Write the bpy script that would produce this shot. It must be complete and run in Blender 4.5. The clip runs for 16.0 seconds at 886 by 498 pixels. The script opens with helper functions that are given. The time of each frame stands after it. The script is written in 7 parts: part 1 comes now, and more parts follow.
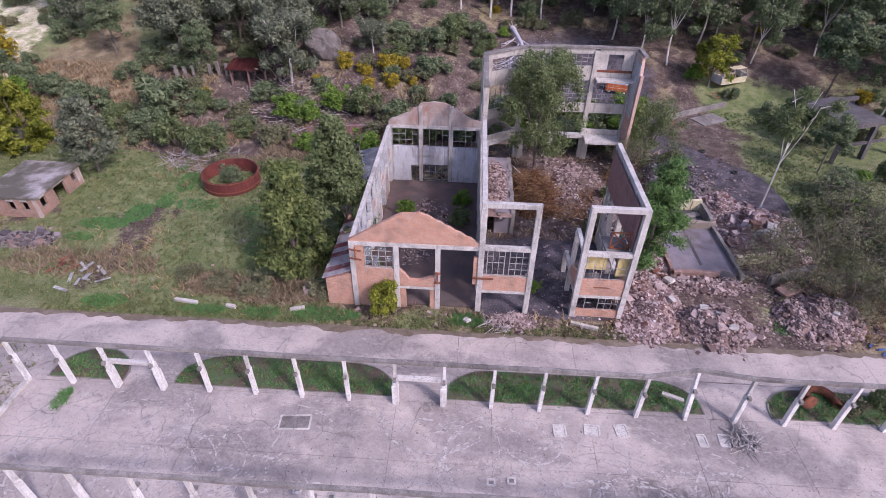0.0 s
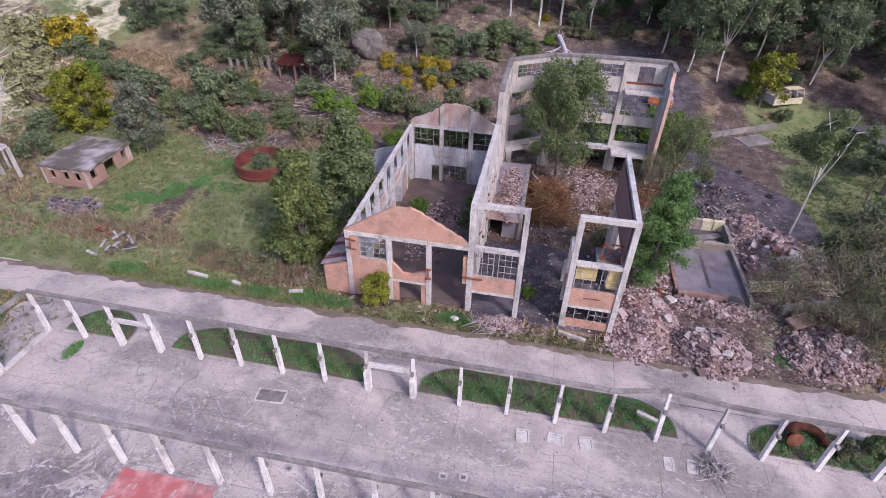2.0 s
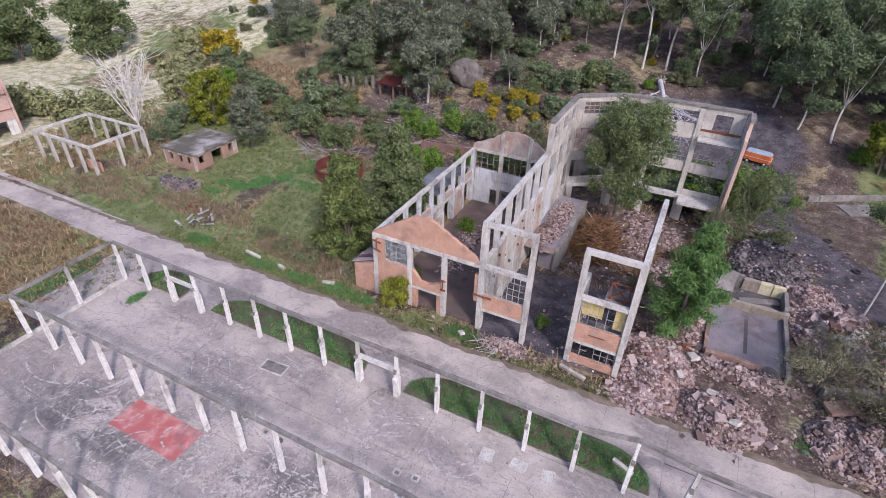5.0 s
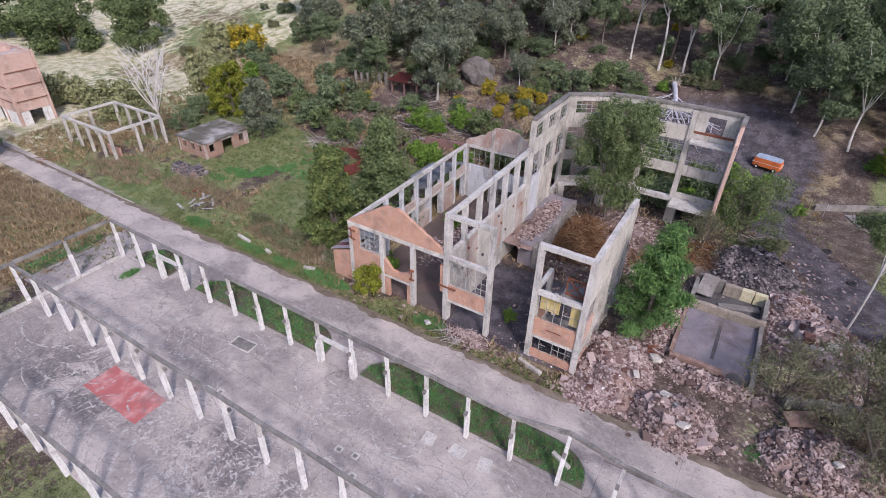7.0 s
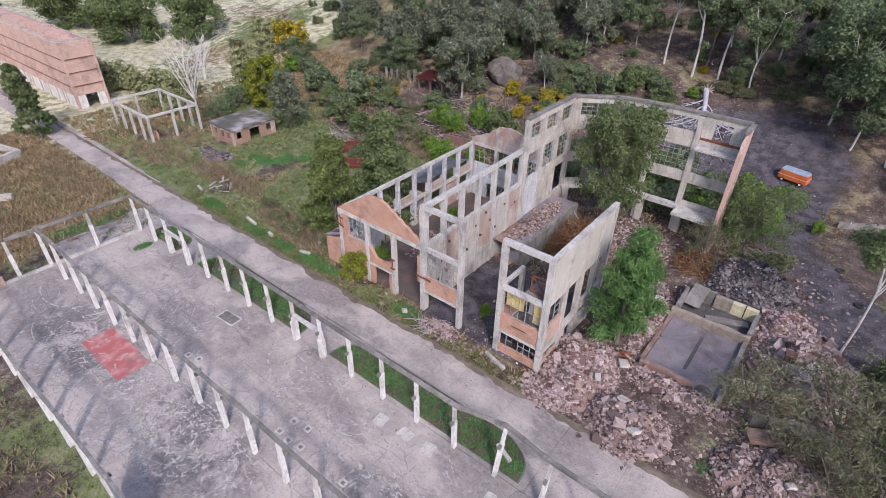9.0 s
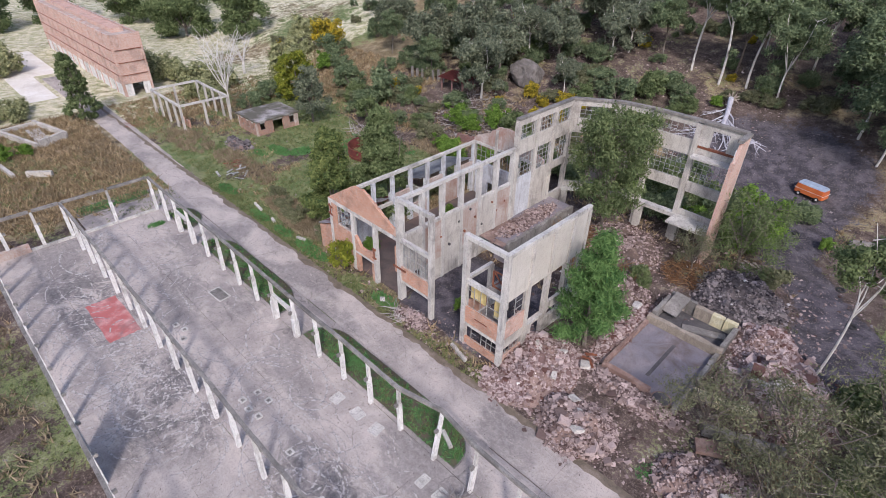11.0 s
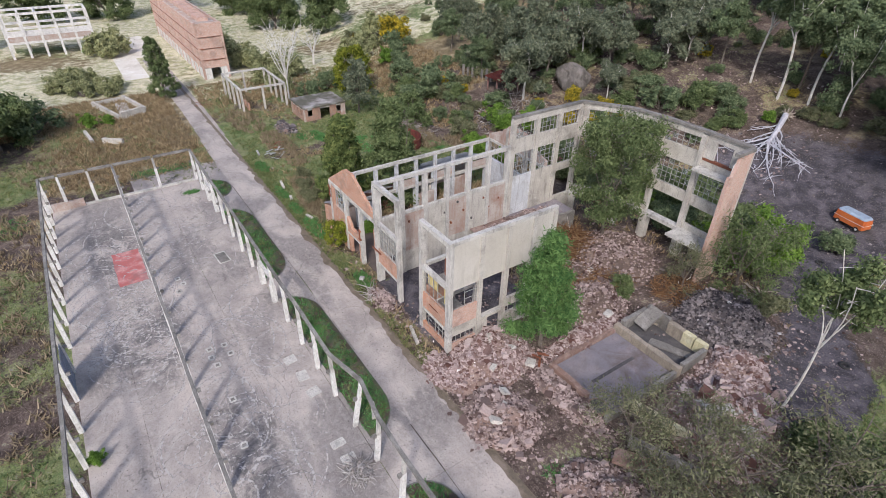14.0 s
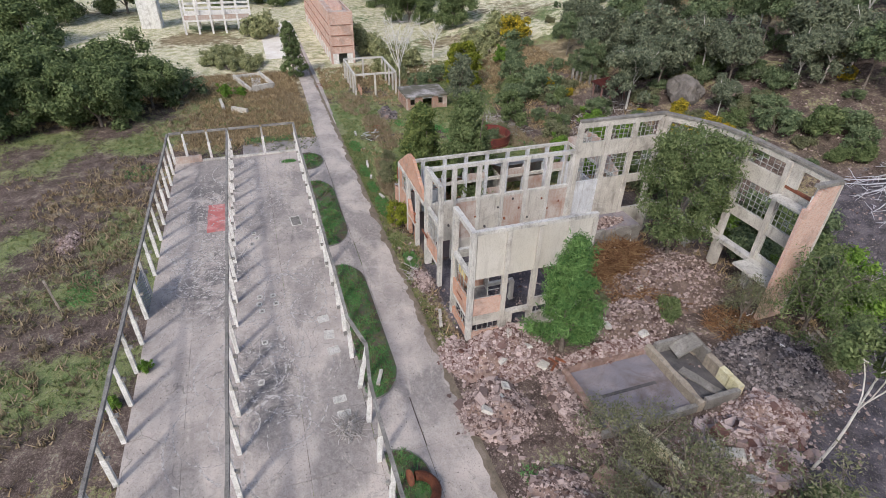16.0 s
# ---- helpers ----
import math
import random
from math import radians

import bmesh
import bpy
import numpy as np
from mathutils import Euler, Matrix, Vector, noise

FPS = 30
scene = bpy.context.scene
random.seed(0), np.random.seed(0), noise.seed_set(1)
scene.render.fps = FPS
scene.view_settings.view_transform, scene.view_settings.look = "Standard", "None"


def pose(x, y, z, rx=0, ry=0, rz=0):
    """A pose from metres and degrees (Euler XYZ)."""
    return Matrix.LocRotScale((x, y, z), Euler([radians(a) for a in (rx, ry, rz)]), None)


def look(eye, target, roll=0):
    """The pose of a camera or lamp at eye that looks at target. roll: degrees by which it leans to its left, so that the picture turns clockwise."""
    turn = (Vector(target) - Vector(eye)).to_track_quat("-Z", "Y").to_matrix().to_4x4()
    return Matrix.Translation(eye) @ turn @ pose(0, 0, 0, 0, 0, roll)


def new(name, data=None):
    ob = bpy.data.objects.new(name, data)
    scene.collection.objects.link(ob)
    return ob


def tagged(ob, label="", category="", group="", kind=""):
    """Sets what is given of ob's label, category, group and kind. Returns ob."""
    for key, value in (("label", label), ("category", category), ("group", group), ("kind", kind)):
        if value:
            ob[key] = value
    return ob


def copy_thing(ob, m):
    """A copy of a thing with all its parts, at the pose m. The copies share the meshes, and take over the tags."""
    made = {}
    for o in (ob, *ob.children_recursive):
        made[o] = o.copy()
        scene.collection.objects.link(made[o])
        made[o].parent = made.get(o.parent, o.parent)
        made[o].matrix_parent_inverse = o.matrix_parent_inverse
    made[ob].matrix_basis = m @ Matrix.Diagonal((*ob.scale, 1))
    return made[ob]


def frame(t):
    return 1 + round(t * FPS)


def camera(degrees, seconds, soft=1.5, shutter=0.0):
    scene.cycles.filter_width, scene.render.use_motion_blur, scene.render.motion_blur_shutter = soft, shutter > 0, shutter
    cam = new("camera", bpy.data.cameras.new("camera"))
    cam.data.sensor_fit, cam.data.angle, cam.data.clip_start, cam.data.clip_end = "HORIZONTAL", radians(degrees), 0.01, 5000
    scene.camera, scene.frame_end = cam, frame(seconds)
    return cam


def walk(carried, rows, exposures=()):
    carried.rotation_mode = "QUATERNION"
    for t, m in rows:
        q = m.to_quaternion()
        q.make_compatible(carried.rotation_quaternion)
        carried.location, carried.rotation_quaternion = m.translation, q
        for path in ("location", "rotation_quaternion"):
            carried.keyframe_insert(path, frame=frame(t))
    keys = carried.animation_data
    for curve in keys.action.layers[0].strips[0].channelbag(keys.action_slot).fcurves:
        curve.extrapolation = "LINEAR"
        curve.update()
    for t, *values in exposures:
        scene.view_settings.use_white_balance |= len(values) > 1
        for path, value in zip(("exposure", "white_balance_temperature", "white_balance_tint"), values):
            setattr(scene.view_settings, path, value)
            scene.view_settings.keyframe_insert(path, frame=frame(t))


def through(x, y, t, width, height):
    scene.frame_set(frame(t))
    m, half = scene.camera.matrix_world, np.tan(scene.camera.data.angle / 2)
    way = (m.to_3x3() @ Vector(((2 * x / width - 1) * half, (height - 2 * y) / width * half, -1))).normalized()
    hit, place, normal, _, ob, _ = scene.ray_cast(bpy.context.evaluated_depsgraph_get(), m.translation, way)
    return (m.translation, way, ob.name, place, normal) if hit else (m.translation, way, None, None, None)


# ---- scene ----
cam = camera(79.3, 16.0, soft=0.5)
METRES, EYE, TILT, LEAN, TURN = 52.34, 32.4, 0.0, 0.0, 2.7
ROWS = [
    (0.0, 0.0, 0.0, 0.0, 0.71, -37.33, -0.93),
    (0.5, 0.0258, -0.0032, 0.0001, 2.35, -37.32, -0.95),
    (1.0, 0.0536, -0.0065, 0.0003, 4.44, -37.31, -0.99),
    (1.5, 0.0799, -0.0091, 0.0005, 6.6, -37.13, -1.04),
    (2.0, 0.1078, -0.0116, 0.0004, 8.83, -36.83, -1.09),
    (2.5, 0.1335, -0.0116, 0.0014, 10.48, -35.62, -1.14),
    (3.0, 0.1614, -0.0132, 0.0004, 12.35, -33.64, -1.19),
    (3.5, 0.1868, -0.0148, -0.0008, 14.88, -33.59, -1.26),
    (4.0, 0.2147, -0.0149, -0.0012, 18.24, -33.62, -1.36),
    (6.5, 0.3573, 0.0089, -0.0011, 28.7, -33.76, -1.33),
    (7.0, 0.388, 0.0197, -0.0014, 29.06, -33.73, -1.22),
    (7.5, 0.4169, 0.0304, -0.0016, 29.28, -33.71, -1.13),
    (8.0, 0.4465, 0.0415, -0.0012, 30.52, -33.71, -1.1),
    (8.5, 0.4751, 0.0523, -0.0006, 33.82, -33.74, -1.16),
    (9.0, 0.5087, 0.0657, 0.0003, 35.9, -33.76, -1.08),
    (11.5, 0.6539, 0.1372, 0.0073, 44.1, -33.71, -1.0),
    (12.0, 0.683, 0.1562, 0.0083, 46.19, -33.71, -0.96),
    (12.5, 0.7099, 0.1753, 0.0089, 48.08, -33.71, -0.93),
    (13.0, 0.7386, 0.1975, 0.0089, 49.9, -33.68, -0.89),
    (13.5, 0.7647, 0.2187, 0.0087, 51.46, -33.68, -0.85),
    (14.0, 0.7925, 0.2417, 0.0075, 53.34, -33.67, -0.82),
    (14.5, 0.8176, 0.2641, 0.0065, 55.82, -33.66, -0.84),
    (15.0, 0.844, 0.2904, 0.0054, 59.67, -33.67, -0.94),
    (15.5, 0.8665, 0.3161, 0.0046, 63.9, -33.71, -1.05),
    (16.0, 0.8891, 0.3454, 0.0049, 68.74, -33.76, -1.19),
]
walk(cam, [(t, pose(0, 0, EYE, TILT, LEAN, TURN) @ pose(METRES * x, METRES * y, METRES * z, 90 + pitch, roll, yaw)) for t, x, y, z, yaw, pitch, roll in ROWS],
     exposures=((0.0, 0.36, 6000, 34), (3.5, 0.35, 6050, 25), (8.0, 0.26, 6100, 20), (12.5, 0.26, 6150, 15), (16.0, 0.19, 6350, 10)))

# ---- sky and sun ----
world = bpy.data.worlds.new("sky")
scene.world = world
world.use_nodes = True
wn = world.node_tree
sky = wn.nodes.new("ShaderNodeTexSky")
sky.sky_type = 'NISHITA'
sky.sun_disc = False
SUN_FROM = Vector((0.72, -0.62, 0.86)).normalized()
sky.sun_elevation = math.asin(SUN_FROM.z)
sky.sun_rotation = math.atan2(SUN_FROM.x, SUN_FROM.y)
sky.air_density, sky.dust_density, sky.ozone_density = 1.0, 3.0, 1.0
wn.links.new(sky.outputs[0], wn.nodes["Background"].inputs[0])
wn.nodes["Background"].inputs[1].default_value = 0.15
sun = new("sun", bpy.data.lights.new("sun", 'SUN'))
sun.data.energy, sun.data.angle, sun.data.color = 1.75, radians(6.5), (1.0, 0.95, 0.88)
sun.matrix_world = look(SUN_FROM * 200, (0, 0, 0))


# ---- materials ----
def nodes_of(name):
    m = bpy.data.materials.new(name)
    m.use_nodes = True
    nt = m.node_tree
    return m, nt, nt.nodes["Principled BSDF"]


def mixrgb(nt, fac, a, b, mode='MIX'):
    n = nt.nodes.new("ShaderNodeMix")
    n.data_type, n.blend_type = 'RGBA', mode
    for sock, v in ((n.inputs[0], fac), (n.inputs[6], a), (n.inputs[7], b)):
        if isinstance(v, (int, float)):
            sock.default_value = v
        elif isinstance(v, tuple):
            sock.default_value = (*v[:3], 1)
        else:
            nt.links.new(v, sock)
    return n.outputs[2]


def noise_tex(nt, scale, detail=4.0, stretch=(1, 1, 1), rough=0.6, warp=0.0):
    geo = nt.nodes.new("ShaderNodeNewGeometry")
    mp = nt.nodes.new("ShaderNodeMapping")
    mp.inputs[3].default_value = stretch
    nt.links.new(geo.outputs["Position"], mp.inputs[0])
    n = nt.nodes.new("ShaderNodeTexNoise")
    n.inputs["Scale"].default_value, n.inputs["Detail"].default_value = scale, detail
    n.inputs["Roughness"].default_value, n.inputs["Distortion"].default_value = rough, warp
    nt.links.new(mp.outputs[0], n.inputs["Vector"])
    return n.outputs[0]


def ramp(nt, value, lo, hi):
    n = nt.nodes.new("ShaderNodeMapRange")
    n.interpolation_type = 'SMOOTHSTEP'
    n.inputs[1].default_value, n.inputs[2].default_value = lo, hi
    nt.links.new(value, n.inputs[0])
    return n.outputs[0]


def mul(nt, a, b, op='MULTIPLY'):
    n = nt.nodes.new("ShaderNodeMath")
    n.operation = op
    n.use_clamp = op != 'MULTIPLY'
    for i, v in enumerate((a, b)):
        if isinstance(v, (int, float)):
            n.inputs[i].default_value = v
        else:
            nt.links.new(v, n.inputs[i])
    return n.outputs[0]


def bump(nt, bsdf, height, strength, dist):
    b = nt.nodes.new("ShaderNodeBump")
    b.inputs["Strength"].default_value, b.inputs["Distance"].default_value = strength, dist
    nt.links.new(height, b.inputs["Height"])
    nt.links.new(b.outputs[0], bsdf.inputs["Normal"])


def weathered(name, base, dark, light, rough=0.9, streak=True, amount=0.6, size=0.7, metal=0.0, per_object=0.0):
    """A worn mineral or painted surface: broad stains, runs down its face, fine grain."""
    m, nt, bsdf = nodes_of(name)
    col = mixrgb(nt, ramp(nt, noise_tex(nt, size, 5), 0.42, 0.68), base, light)
    col = mixrgb(nt, mul(nt, ramp(nt, noise_tex(nt, size * 0.55, 6, (1, 1, 1), 0.7, 0.6), 0.48, 0.7), amount), col, dark)
    if streak:
        col = mixrgb(nt, mul(nt, ramp(nt, noise_tex(nt, 2.6, 5, (1, 1, 0.13), 0.65), 0.5, 0.72), amount * 0.9), col, dark)
    if streak:
        col = mixrgb(nt, mul(nt, ramp(nt, noise_tex(nt, 7.0, 4, (1, 1, 0.08), 0.7), 0.54, 0.70), amount * 0.6), col, dark)
        col = mixrgb(nt, mul(nt, ramp(nt, noise_tex(nt, 5.0, 4, (1, 1, 0.10), 0.7), 0.44, 0.30), 0.4), col, light)
    grain = noise_tex(nt, 14, 5)
    col = mixrgb(nt, mul(nt, ramp(nt, grain, 0.51, 0.62), 0.5), col, dark)
    if per_object:
        info = nt.nodes.new("ShaderNodeObjectInfo")
        col = mixrgb(nt, mul(nt, info.outputs["Random"], per_object), col, dark)
    nt.links.new(col, bsdf.inputs["Base Color"])
    bsdf.inputs["Roughness"].default_value, bsdf.inputs["Metallic"].default_value = rough, metal
    bump(nt, bsdf, grain, 0.45, 0.03)
    return m


def brick_material(name, a, b, mortar, dirt):
    m, nt, bsdf = nodes_of(name)
    geo = nt.nodes.new("ShaderNodeNewGeometry")
    sep = nt.nodes.new("ShaderNodeSeparateXYZ")
    nt.links.new(geo.outputs["Position"], sep.inputs[0])
    com = nt.nodes.new("ShaderNodeCombineXYZ")
    nt.links.new(mul(nt, sep.outputs[0], sep.outputs[1], 'ADD'), com.inputs[0])
    com.inputs[2].default_value = 0
    add = nt.nodes.new("ShaderNodeMath")
    add.operation = 'ADD'
    nt.links.new(sep.outputs[0], add.inputs[0])
    nt.links.new(sep.outputs[1], add.inputs[1])
    nt.links.new(add.outputs[0], com.inputs[0])
    nt.links.new(sep.outputs[2], com.inputs[1])
    br = nt.nodes.new("ShaderNodeTexBrick")
    nt.links.new(com.outputs[0], br.inputs["Vector"])
    br.inputs["Scale"].default_value = 1.0
    br.inputs["Brick Width"].default_value, br.inputs["Row Height"].default_value = 0.26, 0.085
    br.inputs["Mortar Size"].default_value = 0.012
    br.inputs["Color1"].default_value, br.inputs["Color2"].default_value = (*a, 1), (*b, 1)
    br.inputs["Mortar"].default_value = (*mortar, 1)
    col = mixrgb(nt, mul(nt, ramp(nt, noise_tex(nt, 0.8, 6, rough=0.7), 0.45, 0.72), 0.6), br.outputs[0], dirt)
    col = mixrgb(nt, mul(nt, ramp(nt, noise_tex(nt, 3.0, 4, (1, 1, 0.2)), 0.52, 0.75), 0.55), col, mortar)
    col = mixrgb(nt, mul(nt, ramp(nt, noise_tex(nt, 6.5, 6, (1, 1, 1.6), 0.8), 0.50, 0.66), 0.55), col, (dirt[0] * 0.45, dirt[1] * 0.45, dirt[2] * 0.45))
    col = mixrgb(nt, mul(nt, ramp(nt, noise_tex(nt, 4.5, 6, (1, 1, 2), 0.8), 0.46, 0.34), 0.45), col, mortar)
    col = mixrgb(nt, mul(nt, ramp(nt, noise_tex(nt, 0.45, 5, rough=0.7), 0.50, 0.64), 0.35), col, (0.16, 0.12, 0.10))
    nt.links.new(col, bsdf.inputs["Base Color"])
    bsdf.inputs["Roughness"].default_value = 0.92
    bump(nt, bsdf, br.outputs["Fac"], -0.4, 0.02)
    return m


def island_material(name, colours, rough=0.85, through=0.0, patch=0.0):
    """Many small pieces in one mesh, each piece with its own shade."""
    m, nt, bsdf = nodes_of(name)
    geo = nt.nodes.new("ShaderNodeNewGeometry")
    cr = nt.nodes.new("ShaderNodeValToRGB")
    el = cr.color_ramp.elements
    for i, c in enumerate(colours):
        p = i / (len(colours) - 1)
        e = el[0] if i == 0 else el[1] if i == len(colours) - 1 else el.new(p)
        e.position, e.color = p, (*c, 1)
    value = geo.outputs["Random Per Island"]
    if patch:
        value = mul(nt, mul(nt, value, 1 - patch), mul(nt, ramp(nt, noise_tex(nt, 0.7, 3), 0.3, 0.7), patch), 'ADD')
    nt.links.new(value, cr.inputs[0])
    col = cr.outputs[0]
    if not through:
        col = mixrgb(nt, mul(nt, ramp(nt, noise_tex(nt, 9, 4), 0.45, 0.75), 0.35), col, colours[0])
    nt.links.new(col, bsdf.inputs["Base Color"])
    bsdf.inputs["Roughness"].default_value = rough
    bsdf.inputs["Specular IOR Level"].default_value = 0.12
    if through:
        tr = nt.nodes.new("ShaderNodeBsdfTranslucent")
        nt.links.new(col, tr.inputs[0])
        ms = nt.nodes.new("ShaderNodeMixShader")
        ms.inputs[0].default_value = through
        nt.links.new(bsdf.outputs[0], ms.inputs[1])
        nt.links.new(tr.outputs[0], ms.inputs[2])
        nt.links.new(ms.outputs[0], nt.nodes["Material Output"].inputs[0])
    return m


CONCRETE = weathered("weathered concrete", (0.55, 0.53, 0.50), (0.16, 0.15, 0.14), (0.66, 0.64, 0.61))
CONCRETE_DARK = weathered("lichen-darkened concrete", (0.22, 0.205, 0.19), (0.065, 0.06, 0.055), (0.34, 0.32, 0.30))
PLASTER = weathered("stained pale plaster", (0.53, 0.50, 0.455), (0.19, 0.17, 0.155), (0.63, 0.60, 0.555), amount=0.6)
PLASTER_BLUE = weathered("bluish peeling limewash", (0.58, 0.60, 0.64), (0.22, 0.19, 0.18), (0.70, 0.72, 0.75), amount=0.6)
PLASTER_PINK = weathered("plaster peeling from pink brick", (0.44, 0.37, 0.33), (0.33, 0.16, 0.11), (0.55, 0.51, 0.48), amount=0.6)
WHITE = weathered("flaking white paint", (0.72, 0.71, 0.69), (0.28, 0.26, 0.24), (0.82, 0.81, 0.80), amount=0.62, size=1.6)
BRICK = brick_material("orange brick", (0.50, 0.22, 0.13), (0.60, 0.31, 0.20), (0.52, 0.42, 0.36), (0.36, 0.20, 0.14))
BRICK_PALE = brick_material("pale pink brick", (0.55, 0.32, 0.25), (0.62, 0.40, 0.32), (0.60, 0.52, 0.47), (0.45, 0.27, 0.21))
BRICK_DARK = brick_material("dark red brick", (0.22, 0.09, 0.08), (0.29, 0.13, 0.11), (0.25, 0.20, 0.19), (0.12, 0.07, 0.07))
RUST = weathered("rusted steel", (0.22, 0.075, 0.04), (0.09, 0.035, 0.025), (0.33, 0.12, 0.06), rough=0.8, amount=0.6, size=1.4)
TANK_RED = weathered("dull oxide-red steel", (0.16, 0.035, 0.03), (0.06, 0.02, 0.018), (0.22, 0.06, 0.045), rough=0.75)
STEEL_FRAME = weathered("grey painted steel glazing bars", (0.36, 0.37, 0.36), (0.13, 0.10, 0.08), (0.48, 0.49, 0.48), rough=0.6, size=3)
ROOF_SHEET = weathered("corrugated sheet, rusting", (0.48, 0.50, 0.54), (0.30, 0.08, 0.06), (0.60, 0.62, 0.66), rough=0.55, amount=0.9, size=1.3)
SHEET_PALE = weathered("galvanised sheet, dull", (0.60, 0.60, 0.64), (0.34, 0.15, 0.13), (0.72, 0.72, 0.76), rough=0.5, amount=0.6, size=1.3)
SHEET_RED = weathered("rusted galvanised sheet", (0.30, 0.085, 0.085), (0.17, 0.05, 0.05), (0.52, 0.40, 0.42), rough=0.7, amount=0.8, size=1.3)
ROOF_GREY = weathered("grey fibre cement sheet", (0.42, 0.43, 0.46), (0.22, 0.22, 0.22), (0.54, 0.55, 0.58), rough=0.9)
BARK = weathered("grey-brown bark", (0.16, 0.13, 0.11), (0.07, 0.055, 0.045), (0.24, 0.21, 0.18), size=2)
BARK_WHITE = weathered("white gum bark", (0.60, 0.58, 0.55), (0.30, 0.26, 0.22), (0.74, 0.73, 0.71), size=1.5, amount=0.5)
YELLOWED = weathered("yellowed board", (0.62, 0.50, 0.20), (0.35, 0.26, 0.12), (0.70, 0.60, 0.32), size=1.2)
CREAM = weathered("cream painted render", (0.62, 0.57, 0.36), (0.30, 0.26, 0.18), (0.70, 0.67, 0.50), size=1.2)
ORANGE = weathered("orange vehicle paint", (0.55, 0.13, 0.03), (0.30, 0.07, 0.02), (0.62, 0.18, 0.05), rough=0.45, size=1.2, amount=0.4)
PALE_BLUE = weathered("pale blue vehicle roof", (0.34, 0.43, 0.56), (0.22, 0.26, 0.32), (0.45, 0.54, 0.66), rough=0.5, size=1.2)
MOSSY = weathered("mossy screed", (0.12, 0.11, 0.085), (0.06, 0.06, 0.04), (0.46, 0.43, 0.43), streak=False, amount=0.6, size=0.32)
PLASTER_SMOOTH = weathered("smooth cream-grey render", (0.56, 0.53, 0.475), (0.30, 0.27, 0.235), (0.62, 0.59, 0.54), amount=0.35, size=0.4)
BLEACHED = weathered("bluish bleached dead wood", (0.50, 0.50, 0.56), (0.26, 0.25, 0.29), (0.64, 0.64, 0.70), amount=0.4, size=1.5)
SANDY = weathered("sandy weathered render", (0.31, 0.265, 0.215), (0.14, 0.115, 0.095), (0.42, 0.365, 0.30), size=0.9)
RUBBER = weathered("black rubber", (0.03, 0.03, 0.032), (0.015, 0.015, 0.015), (0.05, 0.05, 0.05), rough=0.8)
TIMBER = weathered("grey weathered timber", (0.34, 0.29, 0.24), (0.15, 0.12, 0.10), (0.46, 0.42, 0.37), size=2)
ASHFLOOR = weathered("slate-blue stained concrete floor", (0.22, 0.205, 0.235), (0.13, 0.095, 0.085), (0.31, 0.275, 0.29), streak=False, size=0.5, amount=0.8)
REDPAINT = weathered("faded red floor paint", (0.46, 0.13, 0.125), (0.24, 0.15, 0.15), (0.60, 0.33, 0.31), streak=False, size=0.8, amount=0.8)
BRICK_WORN = brick_material("dirty worn brick", (0.34, 0.17, 0.115), (0.42, 0.24, 0.17), (0.36, 0.30, 0.26), (0.17, 0.12, 0.095))
TILEFLOOR = weathered("old red floor under dirt", (0.13, 0.10, 0.09), (0.06, 0.052, 0.045), (0.19, 0.125, 0.11), streak=False, size=0.5)
ROCK = weathered("grey boulder stone", (0.15, 0.135, 0.125), (0.06, 0.055, 0.05), (0.22, 0.20, 0.19), size=0.8)
PLASTIC = weathered("blue plastic", (0.05, 0.12, 0.30), (0.03, 0.06, 0.15), (0.09, 0.18, 0.40), rough=0.5, size=3)

RUBBLE = island_material("broken brick and plaster", [(0.076, 0.046, 0.041), (0.277, 0.139, 0.109), (0.181, 0.12, 0.108), (0.332, 0.192, 0.159), (0.237, 0.168, 0.149), (0.372, 0.26, 0.234), (0.503, 0.404, 0.383)])
RUBBLE_PINK = island_material("pink brick rubble", [(0.126, 0.065, 0.055), (0.319, 0.154, 0.123), (0.213, 0.131, 0.118), (0.387, 0.219, 0.187), (0.29, 0.186, 0.167), (0.416, 0.275, 0.25), (0.551, 0.456, 0.442)])
RUBBLE_DARK = island_material("sooty rubble", [(0.036, 0.032, 0.038), (0.072, 0.061, 0.065), (0.122, 0.097, 0.099), (0.18, 0.144, 0.144), (0.302, 0.266, 0.266)])
LEAF_DARK = island_material("dark glossy leaves", [(0.036, 0.073, 0.025), (0.07, 0.129, 0.036), (0.126, 0.203, 0.053), (0.259, 0.301, 0.105)], 0.8, 0.30, 0.35)
LEAF_OLIVE = island_material("olive leaves", [(0.055, 0.088, 0.035), (0.1, 0.153, 0.059), (0.163, 0.231, 0.086), (0.256, 0.312, 0.142)], 0.8, 0.30, 0.35)
LEAF_GREY = island_material("grey-green gum leaves", [(0.068, 0.088, 0.062), (0.12, 0.151, 0.098), (0.183, 0.217, 0.144), (0.289, 0.32, 0.216)], 0.8, 0.30, 0.3)
LEAF_GUM = island_material("dull green gum leaves", [(0.059, 0.095, 0.049), (0.116, 0.173, 0.087), (0.179, 0.247, 0.125), (0.274, 0.335, 0.184)], 0.8, 0.30, 0.35)
LEAF_BRIGHT = island_material("bright green leaves", [(0.050, 0.116, 0.016), (0.100, 0.217, 0.028), (0.159, 0.295, 0.043), (0.251, 0.388, 0.078)], 0.8, 0.2, 0.3)
LEAF_PINE = island_material("soft green needles", [(0.033, 0.094, 0.028), (0.065, 0.162, 0.047), (0.11, 0.23, 0.068), (0.184, 0.307, 0.102)], 0.8, 0.15, 0.3)
